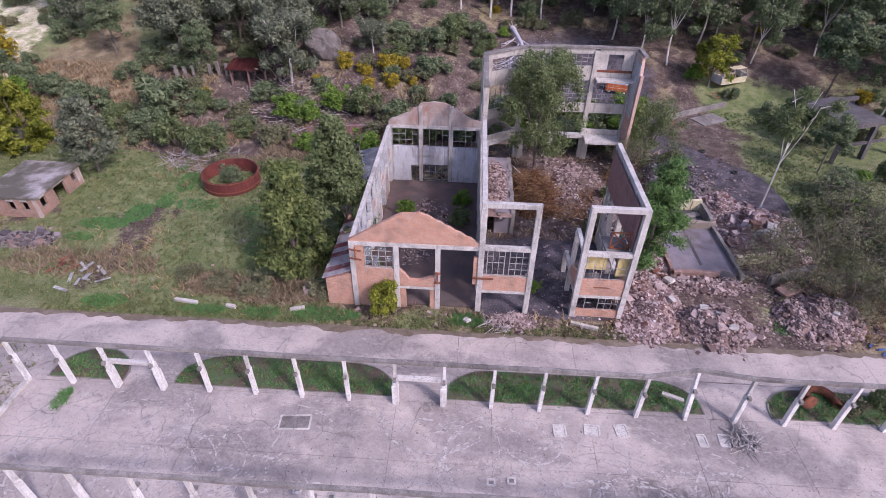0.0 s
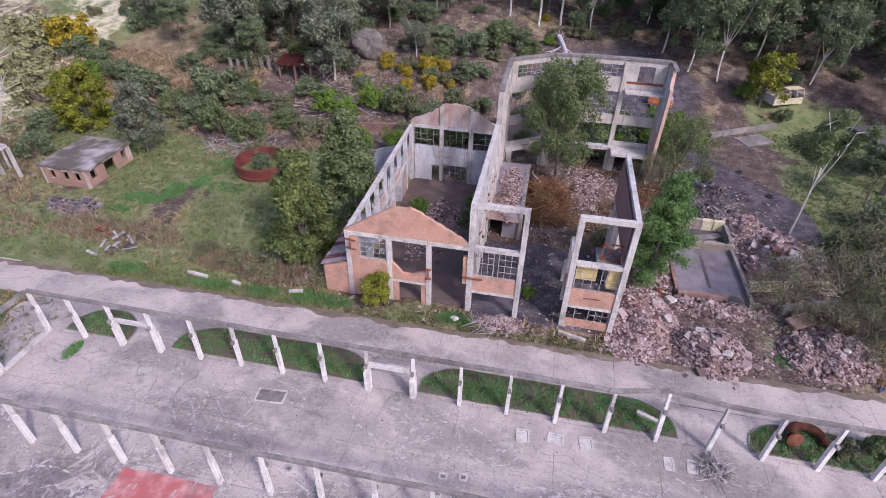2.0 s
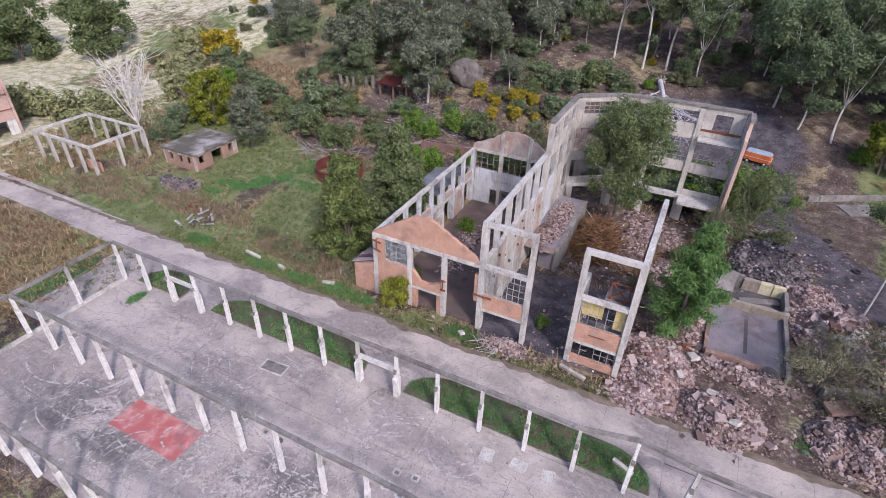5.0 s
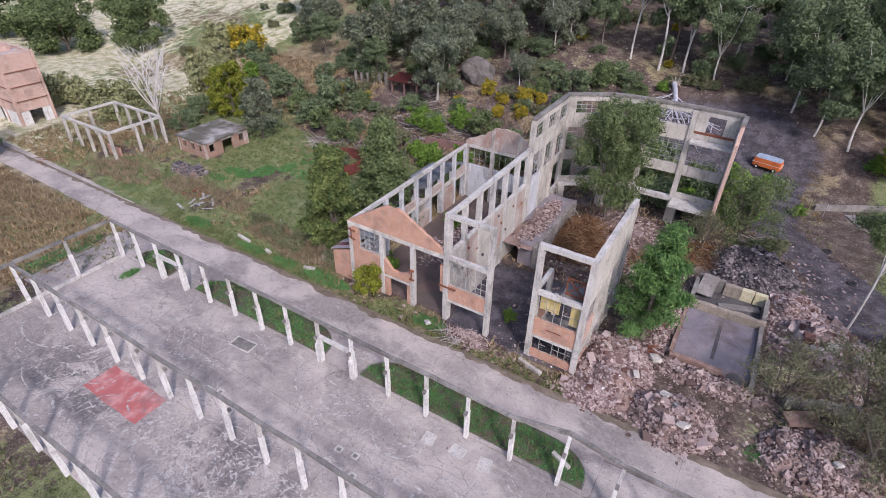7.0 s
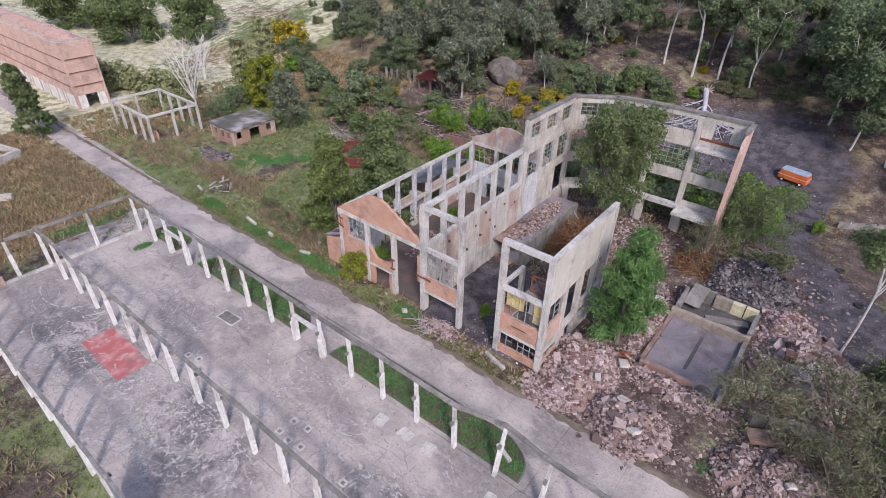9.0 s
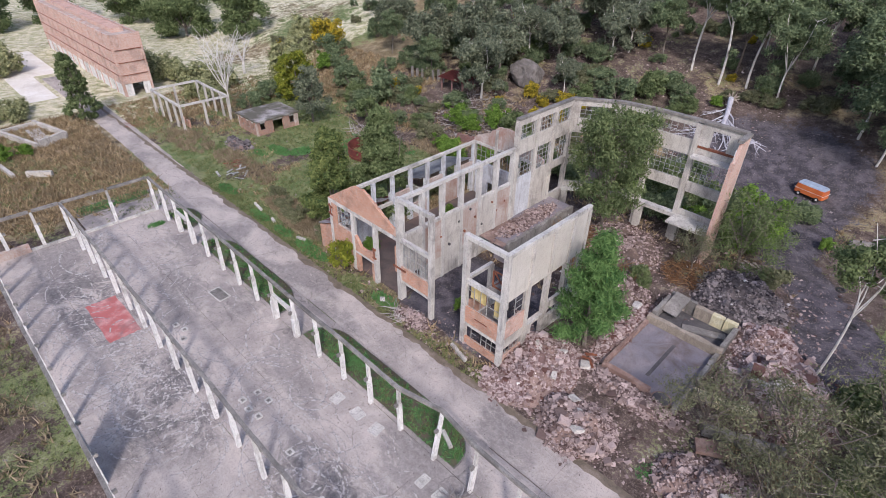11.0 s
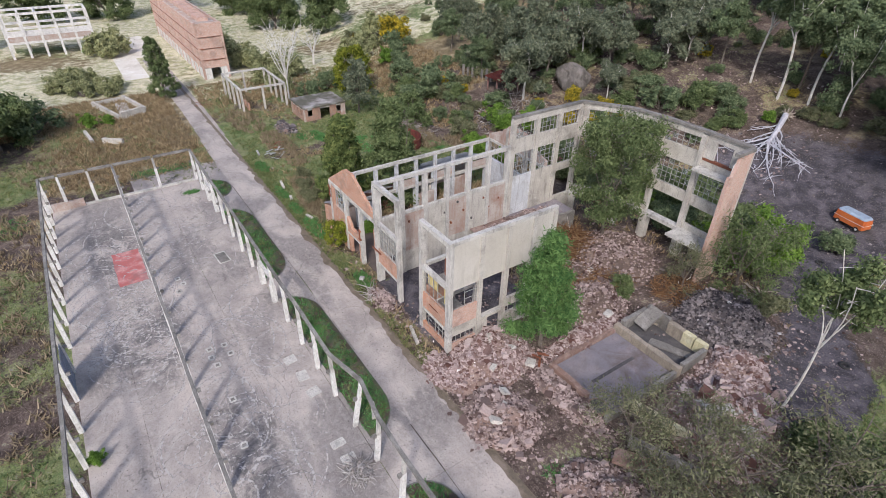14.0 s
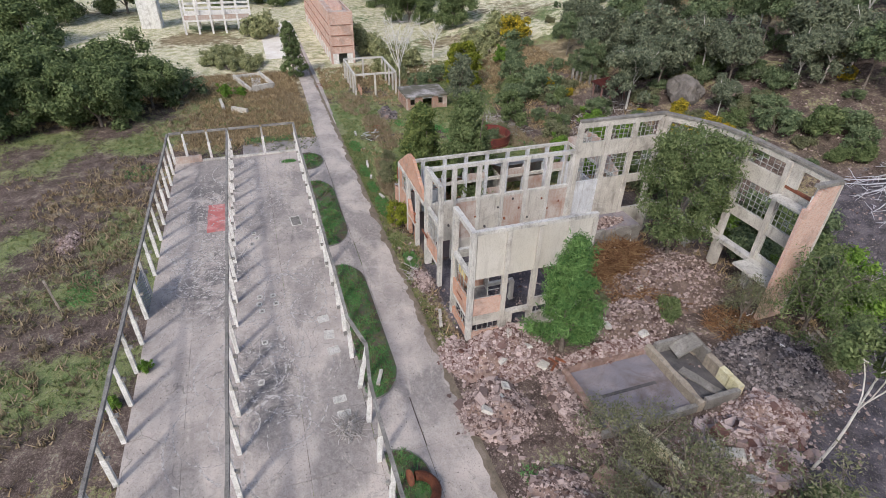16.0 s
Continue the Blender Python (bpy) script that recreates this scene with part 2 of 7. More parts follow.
LEAF_LIME = island_material("yellow-green leaves", [(0.060, 0.095, 0.013), (0.130, 0.185, 0.020), (0.210, 0.260, 0.028), (0.330, 0.345, 0.050)], 0.8, 0.2, 0.3)
# Lighter copy of the olive leaves, with far sunlight put into the colour.
LEAF_SUNLIT = island_material("sunlit pale olive leaves", [(0.125, 0.15, 0.069), (0.237, 0.269, 0.119), (0.35, 0.375, 0.175), (0.463, 0.463, 0.25)], 0.8, 0.15, 0.35)
LEAF_YELLOW = island_material("yellow wattle flowers", [(0.060, 0.085, 0.025), (0.140, 0.155, 0.030), (0.430, 0.330, 0.025), (0.640, 0.480, 0.045)], 0.8, 0.2, 0.3)
LEAF_BROWN = island_material("dry brown-olive twigs", [(0.078, 0.086, 0.043), (0.129, 0.148, 0.068), (0.179, 0.201, 0.094), (0.25, 0.254, 0.151)], 0.8, 0.1, 0.3)
DRYGRASS = island_material("dry grass", [(0.130, 0.088, 0.050), (0.270, 0.190, 0.100), (0.330, 0.265, 0.135), (0.540, 0.420, 0.260)], 0.8, 0.2, 0.3)
GREENGRASS = island_material("green grass and weeds", [(0.060, 0.110, 0.035), (0.115, 0.200, 0.055), (0.200, 0.255, 0.085), (0.320, 0.320, 0.150)], 0.7, 0.2, 0.3)
BRANCHES = island_material("dead rust-brown branches", [(0.10, 0.04, 0.02), (0.20, 0.085, 0.035), (0.28, 0.13, 0.055), (0.34, 0.22, 0.12)])
DEADWOOD = island_material("bleached dead branches", [(0.28, 0.25, 0.24), (0.40, 0.37, 0.36), (0.52, 0.50, 0.49)])


def slab_material():
    """Yard concrete: pale, mauve-grey, with tyre swirls, soot patches and a shade for each cast panel."""
    m, nt, bsdf = nodes_of("yard concrete")
    info = nt.nodes.new("ShaderNodeObjectInfo")
    col = mixrgb(nt, ramp(nt, noise_tex(nt, 0.22, 6), 0.35, 0.7), (0.315, 0.275, 0.255), (0.56, 0.49, 0.445))
    col = mixrgb(nt, mul(nt, info.outputs["Random"], 0.22), col, (0.27, 0.245, 0.24))
    soot = ramp(nt, noise_tex(nt, 0.085, 4, (1, 1.6, 1), 0.55, 0.4), 0.50, 0.58)
    col = mixrgb(nt, mul(nt, soot, 0.62), col, (0.16, 0.145, 0.145))
    for c, rad in (((-18, 12.5, 0), (11, 4.6, 9)), ((-2, 13.0, 0), (10, 4.2, 9)), ((13, 17.0, 0), (8, 3.4, 9))):
        here = nt.nodes.new("ShaderNodeNewGeometry")
        mp = nt.nodes.new("ShaderNodeMapping")
        mp.vector_type = 'TEXTURE'
        mp.inputs[1].default_value, mp.inputs[3].default_value = c, rad
        nt.links.new(here.outputs["Position"], mp.inputs[0])
        ln = nt.nodes.new("ShaderNodeVectorMath")
        ln.operation = 'LENGTH'
        nt.links.new(mp.outputs[0], ln.inputs[0])
        stain = mul(nt, ramp(nt, ln.outputs[1], 1.0, 0.35), ramp(nt, noise_tex(nt, 0.4, 6, rough=0.7, warp=0.8), 0.42, 0.54))
        col = mixrgb(nt, mul(nt, stain, 0.85), col, (0.085, 0.08, 0.085))
    vor = nt.nodes.new("ShaderNodeTexVoronoi")
    vor.inputs["Scale"].default_value = 0.30
    geo = nt.nodes.new("ShaderNodeNewGeometry")
    wob = mixrgb(nt, 0.16, geo.outputs["Position"], noise_vec(nt, 0.5), 'ADD')
    nt.links.new(wob, vor.inputs["Vector"])
    wave = nt.nodes.new("ShaderNodeMath")
    wave.operation = 'SINE'
    nt.links.new(mul(nt, vor.outputs["Distance"], 11.0), wave.inputs[0])
    rings = ramp(nt, wave.outputs[0], 0.70, 1.0)
    rings = mul(nt, rings, ramp(nt, noise_tex(nt, 0.35, 3), 0.45, 0.58))
    col = mixrgb(nt, mul(nt, rings, 0.2), col, (0.58, 0.54, 0.52))
    blot = ramp(nt, noise_tex(nt, 1.1, 6, rough=0.7, warp=1.0), 0.56, 0.68)
    col = mixrgb(nt, mul(nt, blot, 0.55), col, (0.17, 0.155, 0.15))
    mott = ramp(nt, noise_tex(nt, 2.6, 7, rough=0.75), 0.40, 0.66)
    col = mixrgb(nt, mul(nt, mott, 0.30), col, (0.52, 0.48, 0.46))
    crack = nt.nodes.new("ShaderNodeTexVoronoi")
    crack.feature = 'DISTANCE_TO_EDGE'
    crack.inputs["Scale"].default_value = 0.17
    nt.links.new(wob, crack.inputs["Vector"])
    line = mul(nt, ramp(nt, crack.outputs["Distance"], 0.012, 0.0), ramp(nt, noise_tex(nt, 0.3, 3), 0.45, 0.6))
    col = mixrgb(nt, mul(nt, line, 0.6), col, (0.12, 0.11, 0.10))
    grain = noise_tex(nt, 9, 6, rough=0.7)
    col = mixrgb(nt, mul(nt, ramp(nt, grain, 0.52, 0.62), 0.36), col, (0.17, 0.15, 0.14))
    col = mixrgb(nt, mul(nt, ramp(nt, grain, 0.44, 0.36), 0.20), col, (0.62, 0.56, 0.52))
    col = mixrgb(nt, mul(nt, ramp(nt, noise_tex(nt, 4.5, 3, rough=0.5), 0.68, 0.71), 0.75), col, (0.08, 0.07, 0.06))
    drift = mul(nt, ramp(nt, noise_tex(nt, 0.5, 6, (0.35, 1.6, 1), 0.75, 0.8), 0.52, 0.62), ramp(nt, noise_tex(nt, 3.0, 5, rough=0.8), 0.42, 0.6))
    col = mixrgb(nt, mul(nt, drift, 0.5), col, (0.60, 0.53, 0.47))
    nt.links.new(col, bsdf.inputs["Base Color"])
    bsdf.inputs["Roughness"].default_value = 0.88
    bump(nt, bsdf, grain, 0.3, 0.02)
    return m


def noise_vec(nt, scale):
    geo = nt.nodes.new("ShaderNodeNewGeometry")
    n = nt.nodes.new("ShaderNodeTexNoise")
    n.inputs["Scale"].default_value, n.inputs["Detail"].default_value = scale, 3
    nt.links.new(geo.outputs["Position"], n.inputs["Vector"])
    sc = nt.nodes.new("ShaderNodeVectorMath")
    sc.operation = 'SCALE'
    sc.inputs[3].default_value = 14.0
    nt.links.new(n.outputs[1], sc.inputs[0])
    return sc.outputs[0]


EMERALD = island_material("emerald clover", [(0.05, 0.175, 0.053), (0.081, 0.263, 0.077), (0.125, 0.338, 0.1), (0.2, 0.388, 0.138)], 0.7, 0.2, 0.3)
TALLDRY = island_material("tall dead grass", [(0.15, 0.115, 0.07), (0.25, 0.19, 0.12), (0.31, 0.26, 0.16), (0.40, 0.33, 0.23)], 0.85, 0.15, 0.3)
NEAR_BLACK = weathered("near-black concrete", (0.085, 0.08, 0.085), (0.04, 0.038, 0.04), (0.14, 0.13, 0.13))
YARD = slab_material()


def ground_material():
    """Earth, litter, dry grass, green grass and ash, laid out by the ground's own cover map."""
    m, nt, bsdf = nodes_of("ground cover")
    at = nt.nodes.new("ShaderNodeAttribute")
    at.attribute_name = "cover"
    sep = nt.nodes.new("ShaderNodeSeparateColor")
    nt.links.new(at.outputs["Color"], sep.inputs[0])
    fine, mid, broad = noise_tex(nt, 3.5, 7, rough=0.72), noise_tex(nt, 0.55, 6, rough=0.68), noise_tex(nt, 0.11, 5)
    earth = mixrgb(nt, ramp(nt, mid, 0.38, 0.66), (0.070, 0.050, 0.044), (0.185, 0.138, 0.122))
    earth = mixrgb(nt, mul(nt, ramp(nt, fine, 0.5, 0.7), 0.6), earth, (0.33, 0.265, 0.24))
    dry = mixrgb(nt, ramp(nt, mid, 0.36, 0.66), (0.195, 0.15, 0.088), (0.38, 0.30, 0.19))
    dry = mixrgb(nt, mul(nt, ramp(nt, fine, 0.46, 0.68), 0.6), dry, (0.13, 0.13, 0.06))
    green = mixrgb(nt, ramp(nt, mid, 0.36, 0.64), (0.105, 0.172, 0.055), (0.235, 0.265, 0.115))
    green = mixrgb(nt, mul(nt, ramp(nt, fine, 0.45, 0.7), 0.6), green, (0.24, 0.215, 0.115))
    ash = mixrgb(nt, ramp(nt, mid, 0.4, 0.65), (0.056, 0.052, 0.066), (0.145, 0.132, 0.155))
    jitter = mul(nt, mul(nt, mid, fine), 2.6)
    speck = noise_tex(nt, 8.5, 5, rough=0.8)

    def cover(channel, lo, hi):
        return ramp(nt, mul(nt, mul(nt, sep.outputs[channel], 1.0), mul(nt, jitter, 0.9), 'ADD'), lo + 0.06, hi - 0.06)
    col = mixrgb(nt, cover(1, 0.72, 1.02), earth, dry)
    col = mixrgb(nt, cover(0, 0.72, 1.02), col, green)
    # Straw and sand tones, raised so the far fields' sunlight sits in the colour.
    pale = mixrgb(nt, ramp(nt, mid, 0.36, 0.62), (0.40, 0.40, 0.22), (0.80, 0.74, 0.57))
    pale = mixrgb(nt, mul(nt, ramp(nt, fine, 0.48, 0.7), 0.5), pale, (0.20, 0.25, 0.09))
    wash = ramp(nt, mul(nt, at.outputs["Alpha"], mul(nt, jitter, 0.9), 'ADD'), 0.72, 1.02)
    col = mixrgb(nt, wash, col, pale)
    col = mixrgb(nt, cover(2, 0.72, 1.02), col, ash)
    col = mixrgb(nt, mul(nt, ramp(nt, broad, 0.45, 0.7), 0.25), col, (0.10, 0.085, 0.06))
    col = mixrgb(nt, mul(nt, ramp(nt, speck, 0.52, 0.60), 0.62), col, (0.045, 0.038, 0.03))
    col = mixrgb(nt, mul(nt, ramp(nt, speck, 0.45, 0.37), 0.42), col, (0.46, 0.40, 0.32))
    nt.links.new(col, bsdf.inputs["Base Color"])
    bsdf.inputs["Roughness"].default_value = 0.95
    bsdf.inputs["Specular IOR Level"].default_value = 0.15
    bump(nt, bsdf, fine, 0.8, 0.12)
    return m


GROUND = ground_material()


# ---- builders ----
def smooth01(v):
    v = max(0.0, min(1.0, v))
    return v * v * (3 - 2 * v)


def ground_z(x, y):
    """Height of the natural ground: a level yard, a wooded slope rising behind it."""
    foot = 64 + 13 * smooth01((x + 22) / 40)
    d = y - foot
    z = 0.0
    if d > 0:
        z = 0.26 * d * smooth01(d / 14) if d < 90 else 23.4 + 0.12 * (d - 90)
    if x < -70:
        z *= 1 - 0.45 * smooth01((-70 - x) / 60)
    near = smooth01((y - 31.5) / 6) * 0.5 + smooth01((d + 10) / 25)
    z += near * 0.25 * noise.noise((x * 0.09, y * 0.09, 0.3)) + near * 0.10 * noise.noise((x * 0.4, y * 0.4, 1.7))
    return z - 0.02


def mesh_of(name, verts, faces, material):
    me = bpy.data.meshes.new(name)
    me.from_pydata(verts, [], faces)
    me.materials.append(material)
    return me


def part(name, bm, material, parent, label=""):
    me = bpy.data.meshes.new(name)
    bmesh.ops.recalc_face_normals(bm, faces=bm.faces)
    bm.to_mesh(me)
    bm.free()
    me.materials.append(material)
    ob = new(name, me)
    ob.parent = parent
    return tagged(ob, label)


def piece(name, me, parent, label=""):
    ob = new(name, me)
    ob.parent = parent
    return tagged(ob, label)


def thing(name, label, category, group="", kind="", at=None):
    ob = new(name)
    ob.empty_display_size = 0.3
    if at is not None:
        ob.matrix_basis = at if isinstance(at, Matrix) else pose(*at)
    return tagged(ob, label, category, group, kind)


def bar(bm, p, q, w, h, step=0.0, jag=0.0, up=(0, 0, 1)):
    """A squared member from p to q, w wide and h deep, its arrises worn by jag."""
    p, q = Vector(p), Vector(q)
    d = (q - p)
    length = d.length
    d.normalize()
    side = d.cross(Vector(up))
    if side.length < 1e-4:
        side = d.cross(Vector((0, 1, 0)))
    side.normalize()
    top = side.cross(d)
    n = max(1, int(length / step)) if step else 1
    rings = []
    for i in range(n + 1):
        c = p + d * (length * i / n)
        ring = []
        for a, b in ((-1, -1), (1, -1), (1, 1), (-1, 1)):
            k = 1 - jag * random.random() if jag else 1
            ring.append(bm.verts.new(c + side * (a * w / 2 * k) + top * (b * h / 2 * (1 - jag * random.random() if jag else 1))))
        rings.append(ring)
    for r, s in zip(rings, rings[1:]):
        for i in range(4):
            bm.faces.new((r[i], r[(i + 1) % 4], s[(i + 1) % 4], s[i]))
    bm.faces.new(rings[0][::-1])
    bm.faces.new(rings[-1])


def block(bm, x0, x1, y0, y1, z0, z1):
    v = [bm.verts.new((x, y, z)) for z in (z0, z1) for y in (y0, y1) for x in (x0, x1)]
    for f in ((0, 2, 3, 1), (4, 5, 7, 6), (0, 1, 5, 4), (2, 6, 7, 3), (0, 4, 6, 2), (1, 3, 7, 5)):
        bm.faces.new([v[i] for i in f])


def beam(name, parent, p, q, w, h, material, jag=0.12, label="", step=0.5):
    bm = bmesh.new()
    bar(bm, p, q, w, h, step, jag)
    return part(name, bm, material, parent, label)


class Wall:
    """A straight run of wall from p to q in plan; u runs along it, thickness is centred on the line."""

    def __init__(self, parent, p, q, thick):
        self.parent, self.p, self.thick = parent, Vector((*p, 0)), thick
        self.d = (Vector((*q, 0)) - self.p)
        self.length = self.d.length
        self.d.normalize()
        self.n = Vector((self.d.y, -self.d.x, 0))

    def at(self, u, z, off=0.0):
        return self.p + self.d * u + self.n * off + Vector((0, 0, z))

    def column(self, u, z0, z1, w, material, depth=None, off=0.0, label=""):
        bm = bmesh.new()
        bar(bm, self.at(u, z0, off), self.at(u, z1, off), w, depth or self.thick, 0.6, 0.07, self.n)
        return part("column", bm, material, self.parent, label)

    def panel(self, u0, u1, z0, z1, material, name="wall_panel", thick=None, top=None, label="", off=0.0):
        """A flat panel; top(u) gives a ragged upper edge."""
        th = (thick or self.thick) / 2
        n = max(1, int((u1 - u0) / 0.4)) if top else 1
        bm = bmesh.new()
        rows = []
        for i in range(n + 1):
            u = u0 + (u1 - u0) * i / n
            zt = top(u) if top else z1
            rows.append([bm.verts.new(self.at(u, z, o + off)) for z, o in ((z0, -th), (z0, th), (zt, th), (zt, -th))])
        for r, s in zip(rows, rows[1:]):
            for i in range(4):
                bm.faces.new((r[i], r[(i + 1) % 4], s[(i + 1) % 4], s[i]))
        bm.faces.new(rows[0])
        bm.faces.new(rows[-1][::-1])
        return part(name, bm, material, self.parent, label)

    def beam(self, u0, u1, z, h, material, depth=None, off=0.0, jag=0.1, label=""):
        bm = bmesh.new()
        bar(bm, self.at(u0, z, off), self.at(u1, z, off), depth or self.thick, h, 0.5, jag)
        return part("beam", bm, material, self.parent, label)

    def window(self, u0, u1, z0, z1, nu, nz, gone=0.2, panes=0.0, off=0.0):
        bm = bmesh.new()
        t = 0.042
        for i in range(nu + 1):
            u = u0 + (u1 - u0) * i / nu
            k = 1.6 if i in (0, nu) else 1
            if i in (0, nu) or random.random() > gone * 0.4:
                bar(bm, self.at(u, z0, off), self.at(u, z1, off), t * k, 0.06, 0, 0, self.n)
        for j in range(nz + 1):
            z = z0 + (z1 - z0) * j / nz
            for i in range(nu):
                if j in (0, nz) or random.random() > gone:
                    bar(bm, self.at(u0 + (u1 - u0) * i / nu, z, off), self.at(u0 + (u1 - u0) * (i + 1) / nu, z, off), 0.05, t)
        w = part("window_frame", bm, STEEL_FRAME, self.parent, "rusting steel window frame without most panes")
        for i in range(nu):
            for j in range(nz):
                if random.random() < panes:
                    bm = bmesh.new()
                    ua, ub = u0 + (u1 - u0) * (i + 0.06) / nu, u0 + (u1 - u0) * (i + 0.94) / nu
                    za, zb = z0 + (z1 - z0) * (j + 0.06) / nz, z0 + (z1 - z0) * (j + 0.94) / nz
                    bar(bm, self.at(ua, (za + zb) / 2, off), self.at(ub, (za + zb) / 2, off), 0.008, zb - za)
                    part("pane", bm, GLASS, w)
        return w


def glass_material():
    m, nt, bsdf = nodes_of("dusty window glass")
    bsdf.inputs["Base Color"].default_value = (0.75, 0.80, 0.82, 1)
    nt.links.new(ramp(nt, noise_tex(nt, 4, 4), 0.2, 1.4), bsdf.inputs["Roughness"])
    bsdf.inputs["Transmission Weight"].default_value = 0.85
    return m


GLASS = glass_material()


def chunk_mesh(verts, faces, c, sx, sy, sz, rng, tilt=0.5):
    """One broken lump: a box with its corners knocked about."""
    e = Euler((rng.uniform(-tilt, tilt), rng.uniform(-tilt, tilt), rng.uniform(0, 6.28))).to_matrix()
    b = len(verts)
    for k in range(8):
        v = Vector(((k & 1) - 0.5, ((k >> 1) & 1) - 0.5, ((k >> 2) & 1) - 0.5))
        v = Vector((v.x * sx * rng.uniform(0.6, 1.15), v.y * sy * rng.uniform(0.6, 1.15), v.z * sz * rng.uniform(0.6, 1.15)))
        v = e @ v
        verts.append((v.x + c[0], v.y + c[1], v.z + c[2]))
    for f in ((0, 2, 3, 1), (4, 5, 7, 6), (0, 1, 5, 4), (2, 6, 7, 3), (0, 4, 6, 2), (1, 3, 7, 5)):
        faces.append(tuple(b + i for i in f))


def worn_mark_material():
    """Scuffed pale rubber and chalk marks that let the floor show through."""
    m, nt, bsdf = nodes_of("scuff marks")
    bsdf.inputs["Base Color"].default_value = (0.62, 0.58, 0.56, 1)
    bsdf.inputs["Roughness"].default_value = 0.9
    clear = nt.nodes.new("ShaderNodeBsdfTransparent")
    ms = nt.nodes.new("ShaderNodeMixShader")
    nt.links.new(mul(nt, ramp(nt, noise_tex(nt, 2.2, 6, rough=0.75), 0.42, 0.56), 0.75), ms.inputs[0])
    nt.links.new(clear.outputs[0], ms.inputs[1])
    nt.links.new(bsdf.outputs[0], ms.inputs[2])
    nt.links.new(ms.outputs[0], nt.nodes["Material Output"].inputs[0])
    return m


SCUFF = worn_mark_material()


# ---- ground ----
def cover_at(x, y):
    """How far green grass, dry grass and ash take over from bare earth at a place, each 0 to 1."""
    n1 = noise.noise((x * 0.06, y * 0.06, 5.0))
    n2 = noise.noise((x * 0.16, y * 0.16, 9.0))
    n3 = noise.noise((x * 0.035, y * 0.035, 2.0))
    g, d, a = 0.0, 0.30 + 0.4 * n2, 0.0
    if x < -9 and y > 31:
        lawn = smooth01((-9 - x) / 5) * (1 - smooth01((y - 60 - 6 * n1) / 10))
        g = lawn * (0.60 + 0.75 * n1 + 0.6 * n2)
        d = 0.58 + 0.7 * n2 + 0.4 * n1
        c = math.hypot((x + 22) / 9, (y - 44) / 10)
        g = max(g, 0.95 * (1 - smooth01((c - 0.7) / 0.5)) + 0.25 * n2)
        b = math.hypot((x + 40) / 4.5, (y - 48) / 4)
        g = max(g, 0.95 * (1 - smooth01((b - 0.6) / 0.5)))
    if 31 < y < 35.5 and x < 8:
        g = max(g, 0.14 + 0.9 * n2)
    if y < 31:
        g, d = 0.20 + 0.5 * n1 + 0.5 * n2, 0.16 + 0.4 * n2
    if y < 31 and x < -34:
        k = smooth01((-34 - x) / 4) * smooth01((y - 4) / 8)
        g, d = g + 0.12 * k, d + k * (0.72 + 0.5 * n1)
    if x < -60:
        g, d = max(g * 0.8, 0.22 + 0.6 * n1), 1.0
    if y > 60:
        w = smooth01((-38 - x) / 16)
        g = (0.25 * n3 + 0.3 * n2) * (1 - w) + w * (0.30 + 0.9 * n1 + 0.4 * n2)
        d = 0.12 + 0.5 * n2 + 0.5 * w
    if x > 28 and y > 40:
        g = max(g, smooth01((x - 33) / 6) * (0.50 + 0.8 * n1 + 0.4 * n2) * (1 - smooth01((y - 84) / 8)))
    if 14 < x < 30 and 29 < y < 62:
        g, d = 0.05 + 0.3 * n2, 0.1
    if -1 < x < 20 and 44 < y < 64:
        g, d = 0.0, 0.1
    if 1.5 < x < 14 and 33.5 < y < 45:
        g, d, a = 0.35 + 0.6 * n2, 0.0, 0.75 + 0.4 * n1
    # ash track and burnt clearing
    t = abs(x - (33 - 0.85 * (min(y, 70) - 60) if y > 60 else 33 - 0.05 * (y - 60) + 0.005 * (y - 60) ** 2))
    a = max(a, (1 - smooth01((t - 2.2) / 2.2)) * smooth01((y - 48) / 6) * (1 - smooth01((y - 80) / 8)) * 0.95)
    c = math.hypot((x - 17) / 14, (y - 87) / 13)
    a = max(a, 1.0 - smooth01((c - 0.5) / 0.6))
    a *= 0.85 + 0.5 * n2
    return max(0, min(1, g)), max(0, min(1, d)), max(0, min(1, a))


def sunlit_straw_at(x, y):
    """How far pale straw and sand, lightened to carry the far sunlight, lie over the far yards."""
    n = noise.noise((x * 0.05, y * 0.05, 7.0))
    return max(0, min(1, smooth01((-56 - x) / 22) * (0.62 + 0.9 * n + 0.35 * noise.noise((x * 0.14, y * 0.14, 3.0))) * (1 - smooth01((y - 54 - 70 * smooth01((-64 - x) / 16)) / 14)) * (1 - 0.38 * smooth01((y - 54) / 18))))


def spread(lo, hi, fine, outer):
    """Grid lines: fine steps between lo and hi, then growing out to the horizon."""
    inner = list(np.arange(lo, hi + 0.01, fine))
    left, right, s = [], [], fine
    a, b = inner[0], inner[-1]
    while b < outer:
        s *= 1.22
        a, b = a - s, b + s
        left.insert(0, a)
        right.append(b)
    return left + inner + right


gx, gy = spread(-130, 80, 0.8, 1500), spread(-30, 125, 0.8, 1500)
gverts = [(x, y, ground_z(x, y)) for y in gy for x in gx]
nx = len(gx)
gfaces = [(j * nx + i, j * nx + i + 1, (j + 1) * nx + i + 1, (j + 1) * nx + i) for j in range(len(gy) - 1) for i in range(nx - 1)]
gme = mesh_of("ground", gverts, gfaces, GROUND)
cover = gme.color_attributes.new("cover", 'FLOAT_COLOR', 'POINT')
flat = np.ones((len(gverts), 4), dtype=np.float32)
flat[:, :3] = [cover_at(x, y) for x, y, z in gverts]
flat[:, 3] = [sunlit_straw_at(x, y) for x, y, z in gverts]
